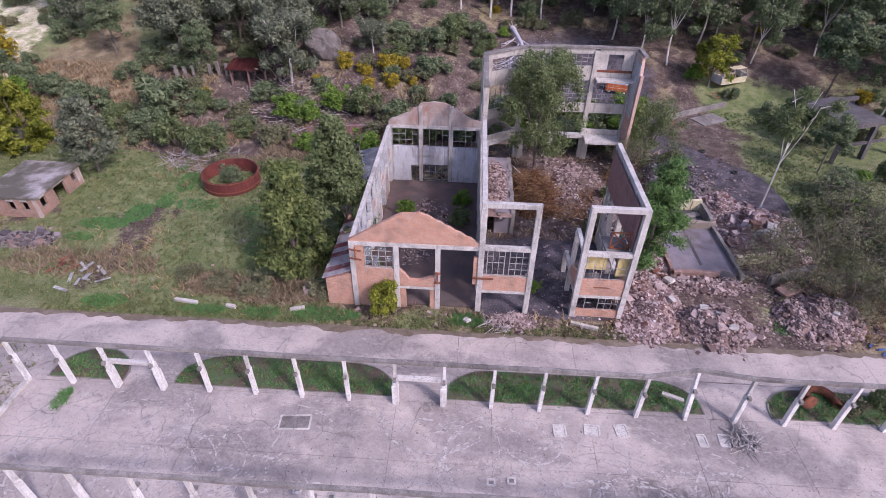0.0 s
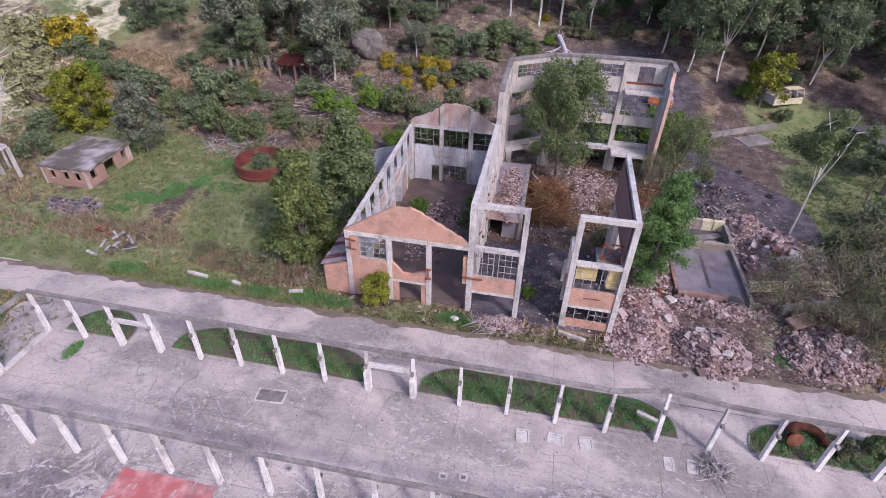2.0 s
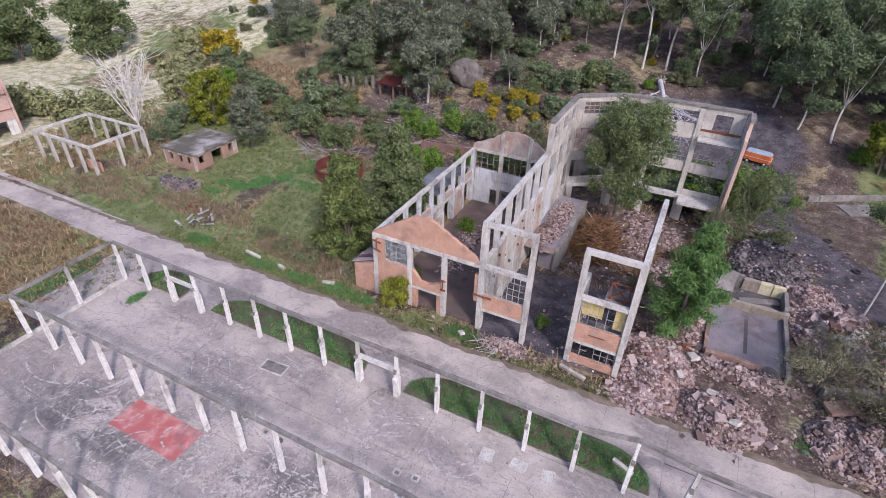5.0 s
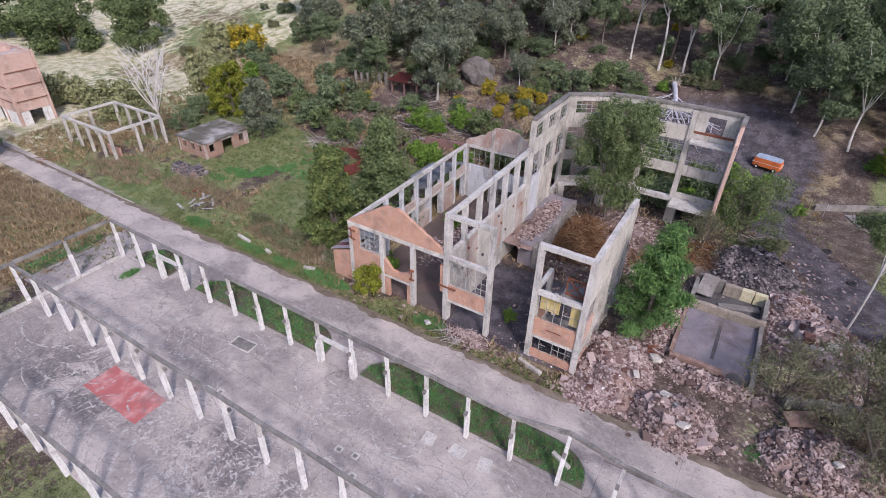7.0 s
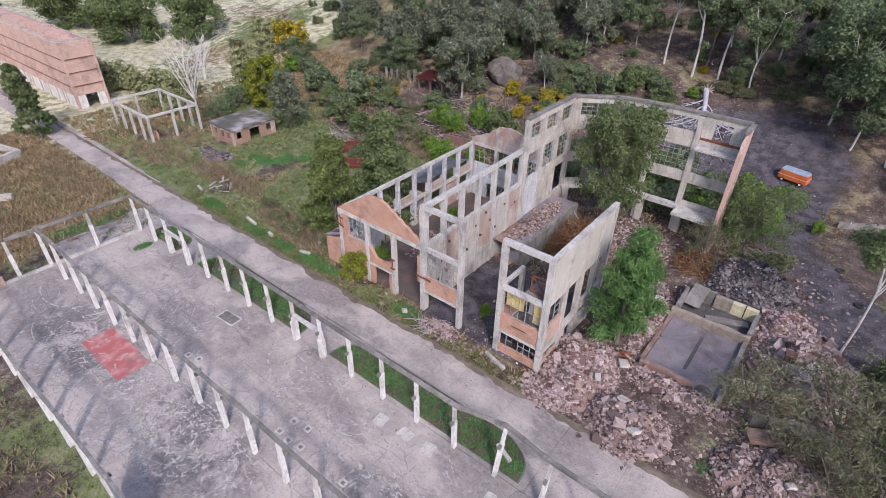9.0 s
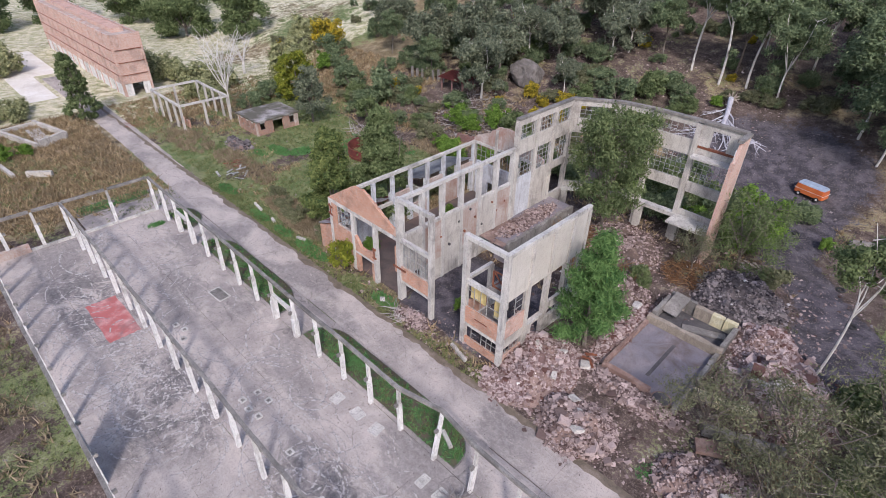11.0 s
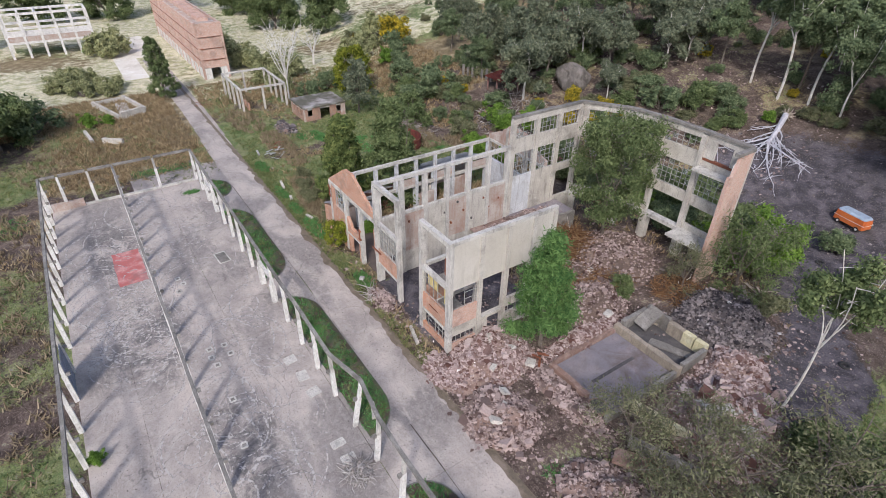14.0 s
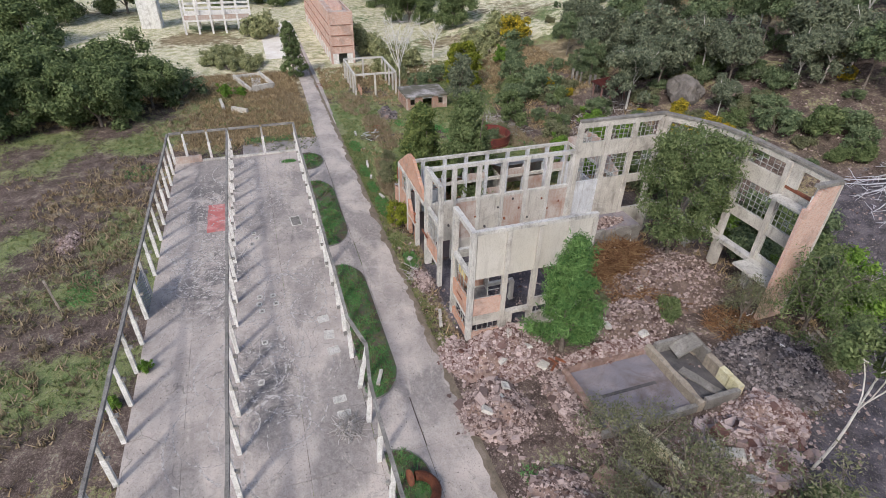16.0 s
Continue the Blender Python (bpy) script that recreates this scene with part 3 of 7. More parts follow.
cover.data.foreach_set("color", flat.ravel())
gme.polygons.foreach_set("use_smooth", np.ones(len(gfaces), dtype=bool))
tagged(new("ground", gme), "rough ground of earth, dry grass and green weeds", "ground", kind="structure")


# ---- colonnades of the roofless shed ----
BAY, ROW_A, ROW_B, ROW_C, WEST = 3.43, 23.9, 14.85, 7.2, -31.75
COL_TOP = 4.25


def shed_column(parent, x, y, lean=(0, 0), thick=1.0, side=-1, top=COL_TOP):
    """A tapered white post: a broad shaft, a small corbel at two thirds, a slimmer weathered head."""
    bm = bmesh.new()
    q = Vector((lean[0], lean[1], 0))
    base = Vector((x, y, 0))
    bar(bm, base, base + q * 0.66 + Vector((0, 0, top * 0.66)), 0.28 * thick, 0.34 * thick, 0.45, 0.08, (0, 1, 0))
    post = part("post", bm, WHITE, parent)
    bm = bmesh.new()
    bar(bm, base + q * 0.66 + Vector((0, 0, top * 0.66)), base + q + Vector((0, 0, top)), 0.22, 0.26, 0.45, 0.10, (0, 1, 0))
    part("post_head", bm, CONCRETE if random.random() < 0.45 else WHITE, parent)
    bm = bmesh.new()
    c = base + q * 0.66 + Vector((0, side * 0.28, top * 0.66))
    block(bm, c.x - 0.11, c.x + 0.11, c.y - 0.14, c.y + 0.14, c.z - 0.14, c.z + 0.1)
    part("corbel", bm, CONCRETE_DARK, parent)
    return post


def shed_row(label, y, count, gates=(), kink=None, side=-1):
    row = thing("colonnade", label, "colonnade", "colonnades of the roofless shed")
    tops = []
    for k in range(count):
        x = WEST + BAY * k
        lean = (0, 0.0)
        if kink is not None and k == kink:
            lean = (0.05, 0.75)
        elif kink is not None and k > kink:
            lean = (0.12, 0.25)
        lean = (lean[0] + random.uniform(-0.05, 0.05), lean[1] + random.uniform(-0.04, 0.04))
        shed_column(row, x, y, lean, 1.1 if k in gates else 1.0, side)
        tops.append(Vector((x + lean[0], y + lean[1], COL_TOP + 0.14)))
    for a, b in zip(tops, tops[1:]):
        beam("beam", row, a, b, 0.26, 0.28, CONCRETE_DARK, 0.16)
    for g in gates[::2]:
        half = 0.16 if g == 2 else 0.22
        xa, xb = WEST + BAY * g, WEST + BAY * (g + 1)
        beam("lintel", row, (xa + 0.2, y, 2.75), (xb - 0.2, y, 2.75), 0.30, 0.30, CONCRETE, 0.1)
        bm = bmesh.new()
        block(bm, xa - half, xa + half, y - 0.25, y + 0.25, 0, 2.0)
        part("pier", bm, WHITE, row)
        bm = bmesh.new()
        block(bm, xb - half, xb + half, y - 0.25, y + 0.25, 0, 2.0)
        part("pier", bm, WHITE, row)
    return row


shed_row("roadside row of white concrete posts carrying a dark beam", ROW_A, 20, (2, 3, 8, 9), 14)
shed_row("middle row of white concrete posts carrying a dark beam", ROW_B, 20, (), None, 1)
row_c = shed_row("outer row of white concrete posts carrying a dark beam", ROW_C, 20, (), None, 1)
end_row = thing("colonnade", "end row of white posts closing the roofless shed", "colonnade", "colonnades of the roofless shed")
for y in (9.0, 12.1, 19.4):
    shed_column(end_row, WEST, y, (0, 0), 1.0, 1)
for a, b in ((ROW_C, 9.0), (9.0, 12.1), (12.1, ROW_B), (ROW_B, 19.4), (19.4, ROW_A)):
    beam("beam", end_row, (WEST - 0.03, a + 0.15, COL_TOP + 0.13), (WEST - 0.03, b - 0.15, COL_TOP + 0.13), 0.28, 0.30, CONCRETE_DARK)
bm = bmesh.new()
block(bm, WEST - 0.16, WEST + 0.16, ROW_C + 0.2, 10.8, 0.0, 1.0)
part("low_wall", bm, PLASTER_PINK, end_row)
bm = bmesh.new()
block(bm, WEST - 0.14, WEST + 0.14, 10.85, ROW_A - 0.2, 0.0, 0.3)
part("sill", bm, CONCRETE, end_row)
# blue-grey sheet panel still hung between two posts of the outer row
k0 = 9
sheet = thing("sheet_panel", "blue-grey corrugated sheet panel hung between two posts", "metal sheet")
bm = bmesh.new()
for i in range(16):
    xa = WEST + BAY * k0 + 0.25 + i * 0.18
    bar(bm, (xa, ROW_C + 0.05 * (i % 2), 0.06), (xa, ROW_C + 0.05 * (i % 2), 3.4), 0.19, 0.03, 0, 0, (0, 1, 0))
part("sheet", bm, weathered("blue-grey sheet", (0.22, 0.26, 0.34), (0.10, 0.10, 0.11), (0.32, 0.36, 0.44), rough=0.5), sheet)


# ---- concrete yard, road and beds ----
def panel_mesh(w, d, h, seed):
    rng = random.Random(seed)
    bm = bmesh.new()
    g = 0.01
    n = 4
    vs = []
    for z in (-0.25, h):
        ring = []
        for (x0, y0), (x1, y1) in (((g, g), (w - g, g)), ((w - g, g), (w - g, d - g)), ((w - g, d - g), (g, d - g)), ((g, d - g), (g, g))):
            for i in range(n):
                ring.append(bm.verts.new((x0 + (x1 - x0) * i / n + rng.uniform(-1, 1) * 0.015 * (i > 0), y0 + (y1 - y0) * i / n + rng.uniform(-1, 1) * 0.015 * (i > 0), z)))
        vs.append(ring)
    bm.faces.new(vs[1])
    m = len(vs[0])
    for i in range(m):
        bm.faces.new((vs[0][i], vs[0][(i + 1) % m], vs[1][(i + 1) % m], vs[1][i]))
    me = bpy.data.meshes.new("panel")
    bm.to_mesh(me)
    bm.free()
    me.materials.append(YARD)
    return me


yard = tagged(new("yard_pavement"), "mauve-grey concrete yard floor cast in panels, tyre-marked", "pavement", kind="structure")
road = tagged(new("road"), "narrow concrete road of cast panels with worn edges", "road", kind="structure")
apron = tagged(new("apron_pavement"), "concrete apron strip between road and shed", "pavement", kind="structure")
ys = (ROW_C + 0.05, 11.1, ROW_B, 19.3, ROW_A + 0.1)
for j in range(4):
    variants = [panel_mesh(BAY * 2, ys[j + 1] - ys[j], 0.03, 10 * j + s) for s in range(3)]
    for i in range(12):
        p = piece("panel", random.choice(variants), yard)
        p.location = (WEST + 0.05 + BAY * 2 * i, ys[j], random.uniform(-0.006, 0.006))
variants = [panel_mesh(4.6, 3.75, 0.03, 90 + s) for s in range(4)]
for i in range(-22, 24):
    p = piece("panel", random.choice(variants), road)
    shift = 0.75 * smooth01((-34 - i * 4.6) / 30)
    p.location = (i * 4.6, 27.35 + shift + random.uniform(-0.05, 0.05), random.uniform(-0.008, 0.008))
variants = [panel_mesh(4.6, 3.32, 0.024, 120 + s) for s in range(3)]
for i in range(-8, 11):
    p = piece("panel", random.choice(variants), apron)
    p.location = (i * 4.6, ROW_A + 0.12, random.uniform(-0.006, 0.006))


def lobe(x0, x1, y0, y1, r, n=10):
    """Outline of a bed: straight along the posts, swept corners towards the road."""
    pts = [(x0, y0), (x1, y0)]
    for i in range(n + 1):
        a = math.pi / 2 * i / n
        pts.append((x1 - r + r * math.cos(a), y1 - (y1 - y0) * 0.85 + (y1 - y0) * 0.85 * math.sin(a)))
    for i in range(n + 1):
        a = math.pi / 2 * (1 - i / n)
        pts.append((x0 + r - r * math.cos(a), y1 - (y1 - y0) * 0.85 + (y1 - y0) * 0.85 * math.sin(a)))
    return pts


def bed(x0, x1, y0, y1, r):
    b = thing("planting_bed", "kerbed strip of weeds and grass beside the posts", "flower bed", "beds between road and shed", at=(0, 0, 0))
    outline = lobe(x0, x1, y0, y1, r)
    bm = bmesh.new()
    outer = [bm.verts.new((x, y, 0.05)) for x, y in outline]
    cx, cy = (x0 + x1) / 2, (y0 + y1) / 2
    inner = [bm.verts.new((cx + (x - cx) * 0.9, cy + (y - cy) * 0.8, 0.11)) for x, y in outline]
    m = len(outer)
    for i in range(m):
        bm.faces.new((outer[i], outer[(i + 1) % m], inner[(i + 1) % m], inner[i]))
    bm.faces.new(inner)
    soil = part("soil", bm, BED_SOIL, b)
    bm = bmesh.new()
    rings = []
    for x, y in outline:
        d = Vector((x - cx, y - cy)).normalized() * 0.055
        rings.append([bm.verts.new((x + sx * d.x, y + sx * d.y, z)) for sx, z in ((-1, 0.0), (1, 0.0), (1, 0.10), (-1, 0.10))])
    for ra, rb in zip(rings, rings[1:] + rings[:1]):
        for i in range(4):
            bm.faces.new((ra[i], ra[(i + 1) % 4], rb[(i + 1) % 4], rb[i]))
    part("kerb", bm, CONCRETE_DARK, b)
    BEDS.append(outline)
    return b


def bed_material():
    m, nt, bsdf = nodes_of("bed of weeds")
    col = mixrgb(nt, ramp(nt, noise_tex(nt, 0.9, 6), 0.40, 0.62), (0.10, 0.075, 0.058), (0.06, 0.125, 0.045))
    col = mixrgb(nt, mul(nt, ramp(nt, noise_tex(nt, 5, 6), 0.45, 0.7), 0.5), col, (0.16, 0.14, 0.07))
    nt.links.new(col, bsdf.inputs["Base Color"])
    bsdf.inputs["Roughness"].default_value = 0.95
    bump(nt, bsdf, noise_tex(nt, 4, 6), 0.8, 0.1)
    return m


BED_SOIL, BEDS = bed_material(), []
bed(-30.6, -24.8, 24.35, 27.25, 2.8)
bed(-21.0, -4.55, 24.35, 27.25, 3.6)
bed(-0.7, 17.8, 24.35, 27.2, 3.2)
bed(22.6, 32.0, 24.35, 27.0, 2.6)
bed(-38.6, -36.0, 16.6, 25.6, 1.2)
for i in range(2):
    for j in range(3):
        p = piece("panel", panel_mesh(2.0, 3.7, 0.02, 400 + i * 3 + j), apron)
        p.location = (-36.0 + 2.0 * i, 16.3 + 3.7 * j, random.uniform(-0.006, 0.006))

marks = thing("scuffed_floor_marking", "pale looping tyre and scuff marks on the yard floor", "floor marking")
mr = random.Random(8)
for k in range(280):
    bm = bmesh.new()
    cx, cy = mr.choice(((-18, 12.5), (-3, 13.0), (-8, 11.5), (13, 16.5), (-24, 19.0), (3, 19.0)))
    cx, cy = cx + mr.gauss(0, 5.0), cy + mr.gauss(0, 2.2)
    rad, a0, sweep, wide = mr.uniform(0.7, 4.2), mr.uniform(0, 6.283), mr.uniform(1.0, 4.2), mr.uniform(0.05, 0.16)
    n, prev = 14, None
    for i in range(n + 1):
        a = a0 + sweep * i / n
        rr = rad * (1 + 0.25 * i / n)
        x, y = cx + rr * math.cos(a), cy + rr * 0.8 * math.sin(a)
        if not (WEST + 0.4 < x < 45 and ROW_C + 0.3 < y < ROW_A - 0.3):
            prev = None
            continue
        z = 0.0405 + 0.00003 * k
        pair = (bm.verts.new((x, y, z)), bm.verts.new((x + wide * math.cos(a), y + wide * math.sin(a), z)))
        if prev:
            bm.faces.new((prev[0], prev[1], pair[1], pair[0]))
        prev = pair
    if bm.faces:
        part("scuff", bm, SCUFF, marks)
    else:
        bm.free()
pad = thing("painted_floor_patch", "faded red painted rectangle on the yard concrete", "floor paint")
bm = bmesh.new()
rim = []
for (x0, y0), (x1, y1) in (((-17.8, 11.9), (-11.2, 11.9)), ((-11.2, 11.9), (-11.2, 14.5)), ((-11.2, 14.5), (-17.8, 14.5)), ((-17.8, 14.5), (-17.8, 11.9))):
    for i in range(8):
        rim.append(bm.verts.new((x0 + (x1 - x0) * i / 8 + random.uniform(-.06, .06), y0 + (y1 - y0) * i / 8 + random.uniform(-.06, .06), 0.0475)))
bm.faces.new(rim)
part("paint", bm, REDPAINT, pad)


def floor_frame(x, y, w, d, rot=0.0):
    """A drain opening: a raised square concrete rim round a dirt-filled pit."""
    t = thing("floor_drain", "square concrete-rimmed drain pit in the yard floor", "drain", "drain pits in the yard floor", at=(x, y, 0.03, 0, 0, rot))
    bm = bmesh.new()
    for a, b in (((-w / 2, -d / 2), (w / 2, -d / 2)), ((w / 2, -d / 2), (w / 2, d / 2)), ((w / 2, d / 2), (-w / 2, d / 2)), ((-w / 2, d / 2), (-w / 2, -d / 2))):
        bar(bm, (*a, 0.02), (*b, 0.02), 0.13, 0.08, 0.3, 0.15)
    part("rim", bm, CONCRETE, t)
    bm = bmesh.new()
    block(bm, -w / 2 + 0.08, w / 2 - 0.08, -d / 2 + 0.08, d / 2 - 0.08, 0.0, 0.02)
    part("fill", bm, CONCRETE if w > 0.5 and w < 1.5 else CONCRETE_DARK, t)
    return t


for x, y, w, d, r in ((7.3, 22.3, 0.8, 0.9, 3), (9.55, 22.5, 1.0, 0.75, -4), (11.6, 22.6, 0.8, 0.9, 8), (17.0, 22.2, 0.55, 0.9, 2), (18.5, 22.3, 0.6, 0.9, -3)):
    floor_frame(x, y, w, d, r)
hatch = floor_frame(-11.1, 21.7, 2.1, 1.1, 4)
for x, y in ((-8.5, 17.2), (-7.4, 16.6), (2.4, 17.0), (3.5, 16.9), (4.6, 17.1), (2.5, 18.2), (3.8, 18.4), (8.9, 17.1), (-9.6, 16.9), (13.5, 16.6)):
    floor_frame(x, y, 0.45, 0.4, random.uniform(-8, 8))

# ---- ruined hall ----
FACE = 34.0
hall = thing("ruined_hall", "roofless concrete-framed hall with orange brick gable front", "building")
front = Wall(hall, (-9.0, FACE), (1.5, FACE), 0.35)
for u, top in ((0, 6.9), (3.6, 6.7), (7.0, 6.7)):
    front.column(u, 0, top, 0.42, CONCRETE, 0.42, 0.03)
front.beam(-0.2, 10.4, 6.75, 0.38, CONCRETE, 0.42, 0.04)


def gable_top(u):
    k = u - 4.1 if u < 4.1 else (u - 5.8 if u > 5.8 else 0)
    z = 9.75 - (abs(k) * (2.75 / 4.3 if k < 0 else 2.7 / 4.7))
    return max(6.98, z) + (0.10 if int(u / 0.4) % 2 else 0.0) * (u > 5)


front.panel(-0.2, 10.4, 6.94, 0, BRICK, "gable", 0.30, gable_top, "orange brick gable with a clipped, ragged top")
front.panel(0.21, 3.39, 0, 4.25, BRICK, "brick_infill")
front.window(1.0, 3.3, 4.3, 6.5, 4, 4, 0.15, 0.25)
front.panel(0.21, 0.95, 4.26, 6.55, BRICK, "brick_infill")
front.panel(3.82, 6.78, 2.45, 0, BRICK, "brick_infill", None, lambda u: 4.15 - 1.05 * smooth01((u - 3.8) / 1.0) + 0.5 * smooth01((u - 5.6) / 1.2) + random.uniform(-.06, .06), "brick panel broken along its top edge")
front.beam(3.82, 6.78, 2.30, 0.26, CONCRETE)
front.panel(3.82, 4.3, 0, 2.16, BRICK, "brick_infill")
front.panel(6.35, 6.78, 0, 2.16, BRICK, "brick_infill")
front.panel(9.9, 10.25, 3.0, 5.8, BRICK, "brick_stub", 0.3, None)
bm = bmesh.new()
bar(bm, (-2.0, FACE - 0.33, 3.0), (-2.0, FACE - 0.33, 4.2), 0.10, 0.10)
bar(bm, (-2.25, FACE - 0.3, 3.1), (-1.75, FACE - 0.3, 3.1), 0.14, 0.14)
bar(bm, (-2.25, FACE - 0.3, 4.1), (-1.75, FACE - 0.3, 4.1), 0.14, 0.14)
part("bracket", bm, RUST, hall, "rusted iron bracket on a column")
bm = bmesh.new()
for z in (5.3, 6.2):
    bar(bm, (-9.2, FACE - 0.3, z), (-8.2, FACE - 0.5, z), 0.10, 0.10)
bar(bm, (-8.7, FACE - 0.42, 5.2), (-8.7, FACE - 0.42, 6.5), 0.08, 0.08)
part("bracket", bm, RUST, hall, "rusted iron bracket on a column")

LEFT = [34.0 + 2.69 * i for i in range(9)]
west = Wall(hall, (-9.0, 34.3), (-9.0, 55.6), 0.35)
for y in LEFT[1:]:
    west.column(y - 34.3, 0, 6.7, 0.40, PLASTER_BLUE, 0.40)
    west.column(y - 34.3, 0, 4.4, 0.46, PLASTER_BLUE, 0.30, -0.36)
west.beam(0, 21.4, 6.85, 0.34, CONCRETE, 0.40)
west.beam(0, 21.3, 3.35, 0.34, PLASTER, 0.38)
for i in range(8):
    u0, u1 = LEFT[i] - 34.3 + 0.2, LEFT[i + 1] - 34.3 - 0.2
    if i == 0:
        u0 = 0.05
    if i in (0, 1, 4, 6):
        west.panel(u0, u1, 0, 2.9 if i != 4 else 2.0, PLASTER_BLUE if i % 2 else PLASTER_PINK, "wall_panel", 0.26)
    if i in (3, 5, 7):
        west.panel(u0, u1, 3.52, 4.3, PLASTER_PINK, "wall_panel", 0.24)

east = Wall(hall, (1.5, 34.25), (1.5, 50.0), 0.34)
for i in range(7):
    u = 2.6 * i - 0.1 if i else 0.0
    east.column(u if i else 0.0, 0, 10.6, 0.42, CONCRETE, 0.46, 0.0)
    if i:
        east.panel(u - 2.6 + 0.25, u - 0.21, 2.5, 7.0 + 0.1 * (i % 2), PLASTER if i in (1, 3, 5) else PLASTER_PINK, "wall_panel", 0.30)
        if i > 1:
            east.panel(u - 2.6 + 0.25, u - 0.21, 0.0, 2.48, PLASTER, "wall_panel", 0.26)
east.beam(0.0, 15.7, 10.75, 0.36, CONCRETE, 0.44)
for y, z in ((36.2, 4.4), (37.4, 5.9), (39.1, 4.9), (40.2, 3.6), (41.6, 5.6), (42.4, 4.2), (44.0, 5.2), (45.1, 3.9), (46.6, 5.9), (47.4, 4.6), (48.7, 5.3), (43.2, 6.4)):
    bm = bmesh.new()
    bar(bm, (1.6, y, z), (1.6 + random.uniform(0.12, 0.3), y, z - 0.03), 0.16, 0.2)
    part("bracket_stub", bm, RUST if random.random() < 0.5 else NEAR_BLACK, hall)
east.beam(0.0, 15.7, 6.95, 0.30, CONCRETE, 0.38)

back = Wall(hall, (-9.0, 55.75), (1.5, 55.75), 0.35)
for u in (0.1, 3.6, 7.0, 10.3):
    back.column(u, 0, 7.0 if u in (0.1, 10.3) else 9.4, 0.42, PLASTER, 0.44, 0.05)
back.beam(0, 10.4, 6.95, 0.36, CONCRETE, 0.42, 0.02)


def back_top(u):
    k = abs(u - 5.25)
    step = 9.85 - 0.10 * k if k < 1.7 else 9.25 - 0.22 * (k - 1.7) if k < 2.6 else 8.75 - 0.42 * (k - 2.6)
    return max(7.15, step) + random.uniform(-.09, .09)


back.panel(0, 10.4, 7.13, 0, PLASTER_PINK, "gable", 0.30, back_top, "limewashed brick gable with a stepped round top")
for u0, u1 in ((0.35, 3.37), (3.83, 6.77), (7.23, 10.1)):
    back.window(u0, u1, 4.6, 6.7, 4, 3, 0.15 if u0 != 3.83 else 0.7, 0.0)
    if u0 == 3.83:
        back.panel(u0, u1, 2.3, 4.5, PLASTER_BLUE, "wall_panel", 0.26)
        back.window(u0 + 0.1, u1 - 0.1, 0.3, 2.2, 4, 2, 0.4)
    elif u0 == 0.35:
        back.panel(u0, u1 - 0.95, 0, 4.5, PLASTER_BLUE, "wall_panel", 0.26)
        back.panel(u1 - 0.95, u1, 2.1, 4.5, PLASTER_BLUE, "wall_panel", 0.26)
    else:
        back.panel(u0, u1, 0, 4.5, PLASTER_BLUE, "wall_panel", 0.26)
floor_bm = bmesh.new()
block(floor_bm, -8.8, 1.3, 34.2, 55.5, -0.1, 0.14)
part("hall_floor", floor_bm, TILEFLOOR, hall, "dirty red floor littered with plaster")

# lean-to against the hall's outer side
lean = thing("lean_to", "brick lean-to with a rusting corrugated roof beside the hall", "shed")
lw = Wall(lean, (-11.5, FACE + 0.02), (-9.25, FACE + 0.02), 0.28)
lw.panel(0, 2.25, -0.05, 0, BRICK, "front_wall", None, lambda u: 2.75 + 0.62 * u / 2.25 * 1.2)
lw = Wall(lean, (-11.4, FACE + 0.2), (-11.4, 44.0), 0.26)
lw.panel(0, 9.7, -0.05, 2.7, BRICK, "side_wall")


def corrugated(a, b, step, count, rise=0.05, thick=0.03):
    """A folded sheet between the eave line from a and the ridge line from b, running along step."""
    bm = bmesh.new()
    a, b, step = Vector(a), Vector(b), Vector(step)
    prev = None
    for i in range(count + 1):
        o = step * i + Vector((0, 0, rise * (i % 2)))
        pair = (bm.verts.new(a + o), bm.verts.new(b + o))
        if prev:
            bm.faces.new((prev[0], prev[1], pair[1], pair[0]))
        prev = pair
    bmesh.ops.solidify(bm, geom=bm.faces[:], thickness=thick)
    return bm


for i in range(13):
    drop = random.uniform(-0.02, 0.03)
    bm = corrugated((-11.75 + random.uniform(-.08, .08), FACE - 0.15 + 0.68 * i, 2.80 + drop), (-9.25, FACE - 0.15 + 0.68 * i, 3.78 + drop), (0, 0.172, 0), 4)
    red = i in (1, 4, 6, 9, 12)
    part("roof_sheet", bm, SHEET_RED if red else SHEET_PALE, lean, "rust-red corrugated roof sheet" if red else "pale corrugated roof sheet")

annex = thing("annex", "low annex with a grey sheet roof behind the hall wall", "shed")
aw = Wall(annex, (-13.6, 47.0), (-13.6, 55.5), 0.26)
aw.panel(0, 8.5, -0.1, 3.2, PLASTER_PINK, "side_wall")
aw = Wall(annex, (-13.45, 47.0), (-9.3, 47.0), 0.26)
aw.panel(0, 4.1, -0.1, 3.1, PLASTER, "end_wall")
bm = corrugated((-14.0, 46.7, 3.25), (-9.3, 46.7, 4.6), (0, 0.225, 0), 40, 0.05, 0.04)
part("roof", bm, ROOF_GREY, annex, "grey corrugated fibre cement roof")

# ---- tall open bay between hall and court ----
bay = thing("open_bay", "tall open concrete frame bay with brick parapet", "building")
bf = Wall(bay, (1.5, FACE), (5.6, FACE), 0.4)
bf.column(0.0, 0, 10.65, 0.48, CONCRETE, 0.48, 0.02)
bf.column(4.1, 0, 10.65, 0.44, CONCRETE, 0.44)
bf.beam(-0.2, 4.3, 10.85, 0.40, CONCRETE, 0.42)
bf.beam(0.25, 3.88, 6.8, 0.36, CONCRETE, 0.40)
bf.beam(0.25, 3.88, 2.3, 0.26, CONCRETE, 0.38)
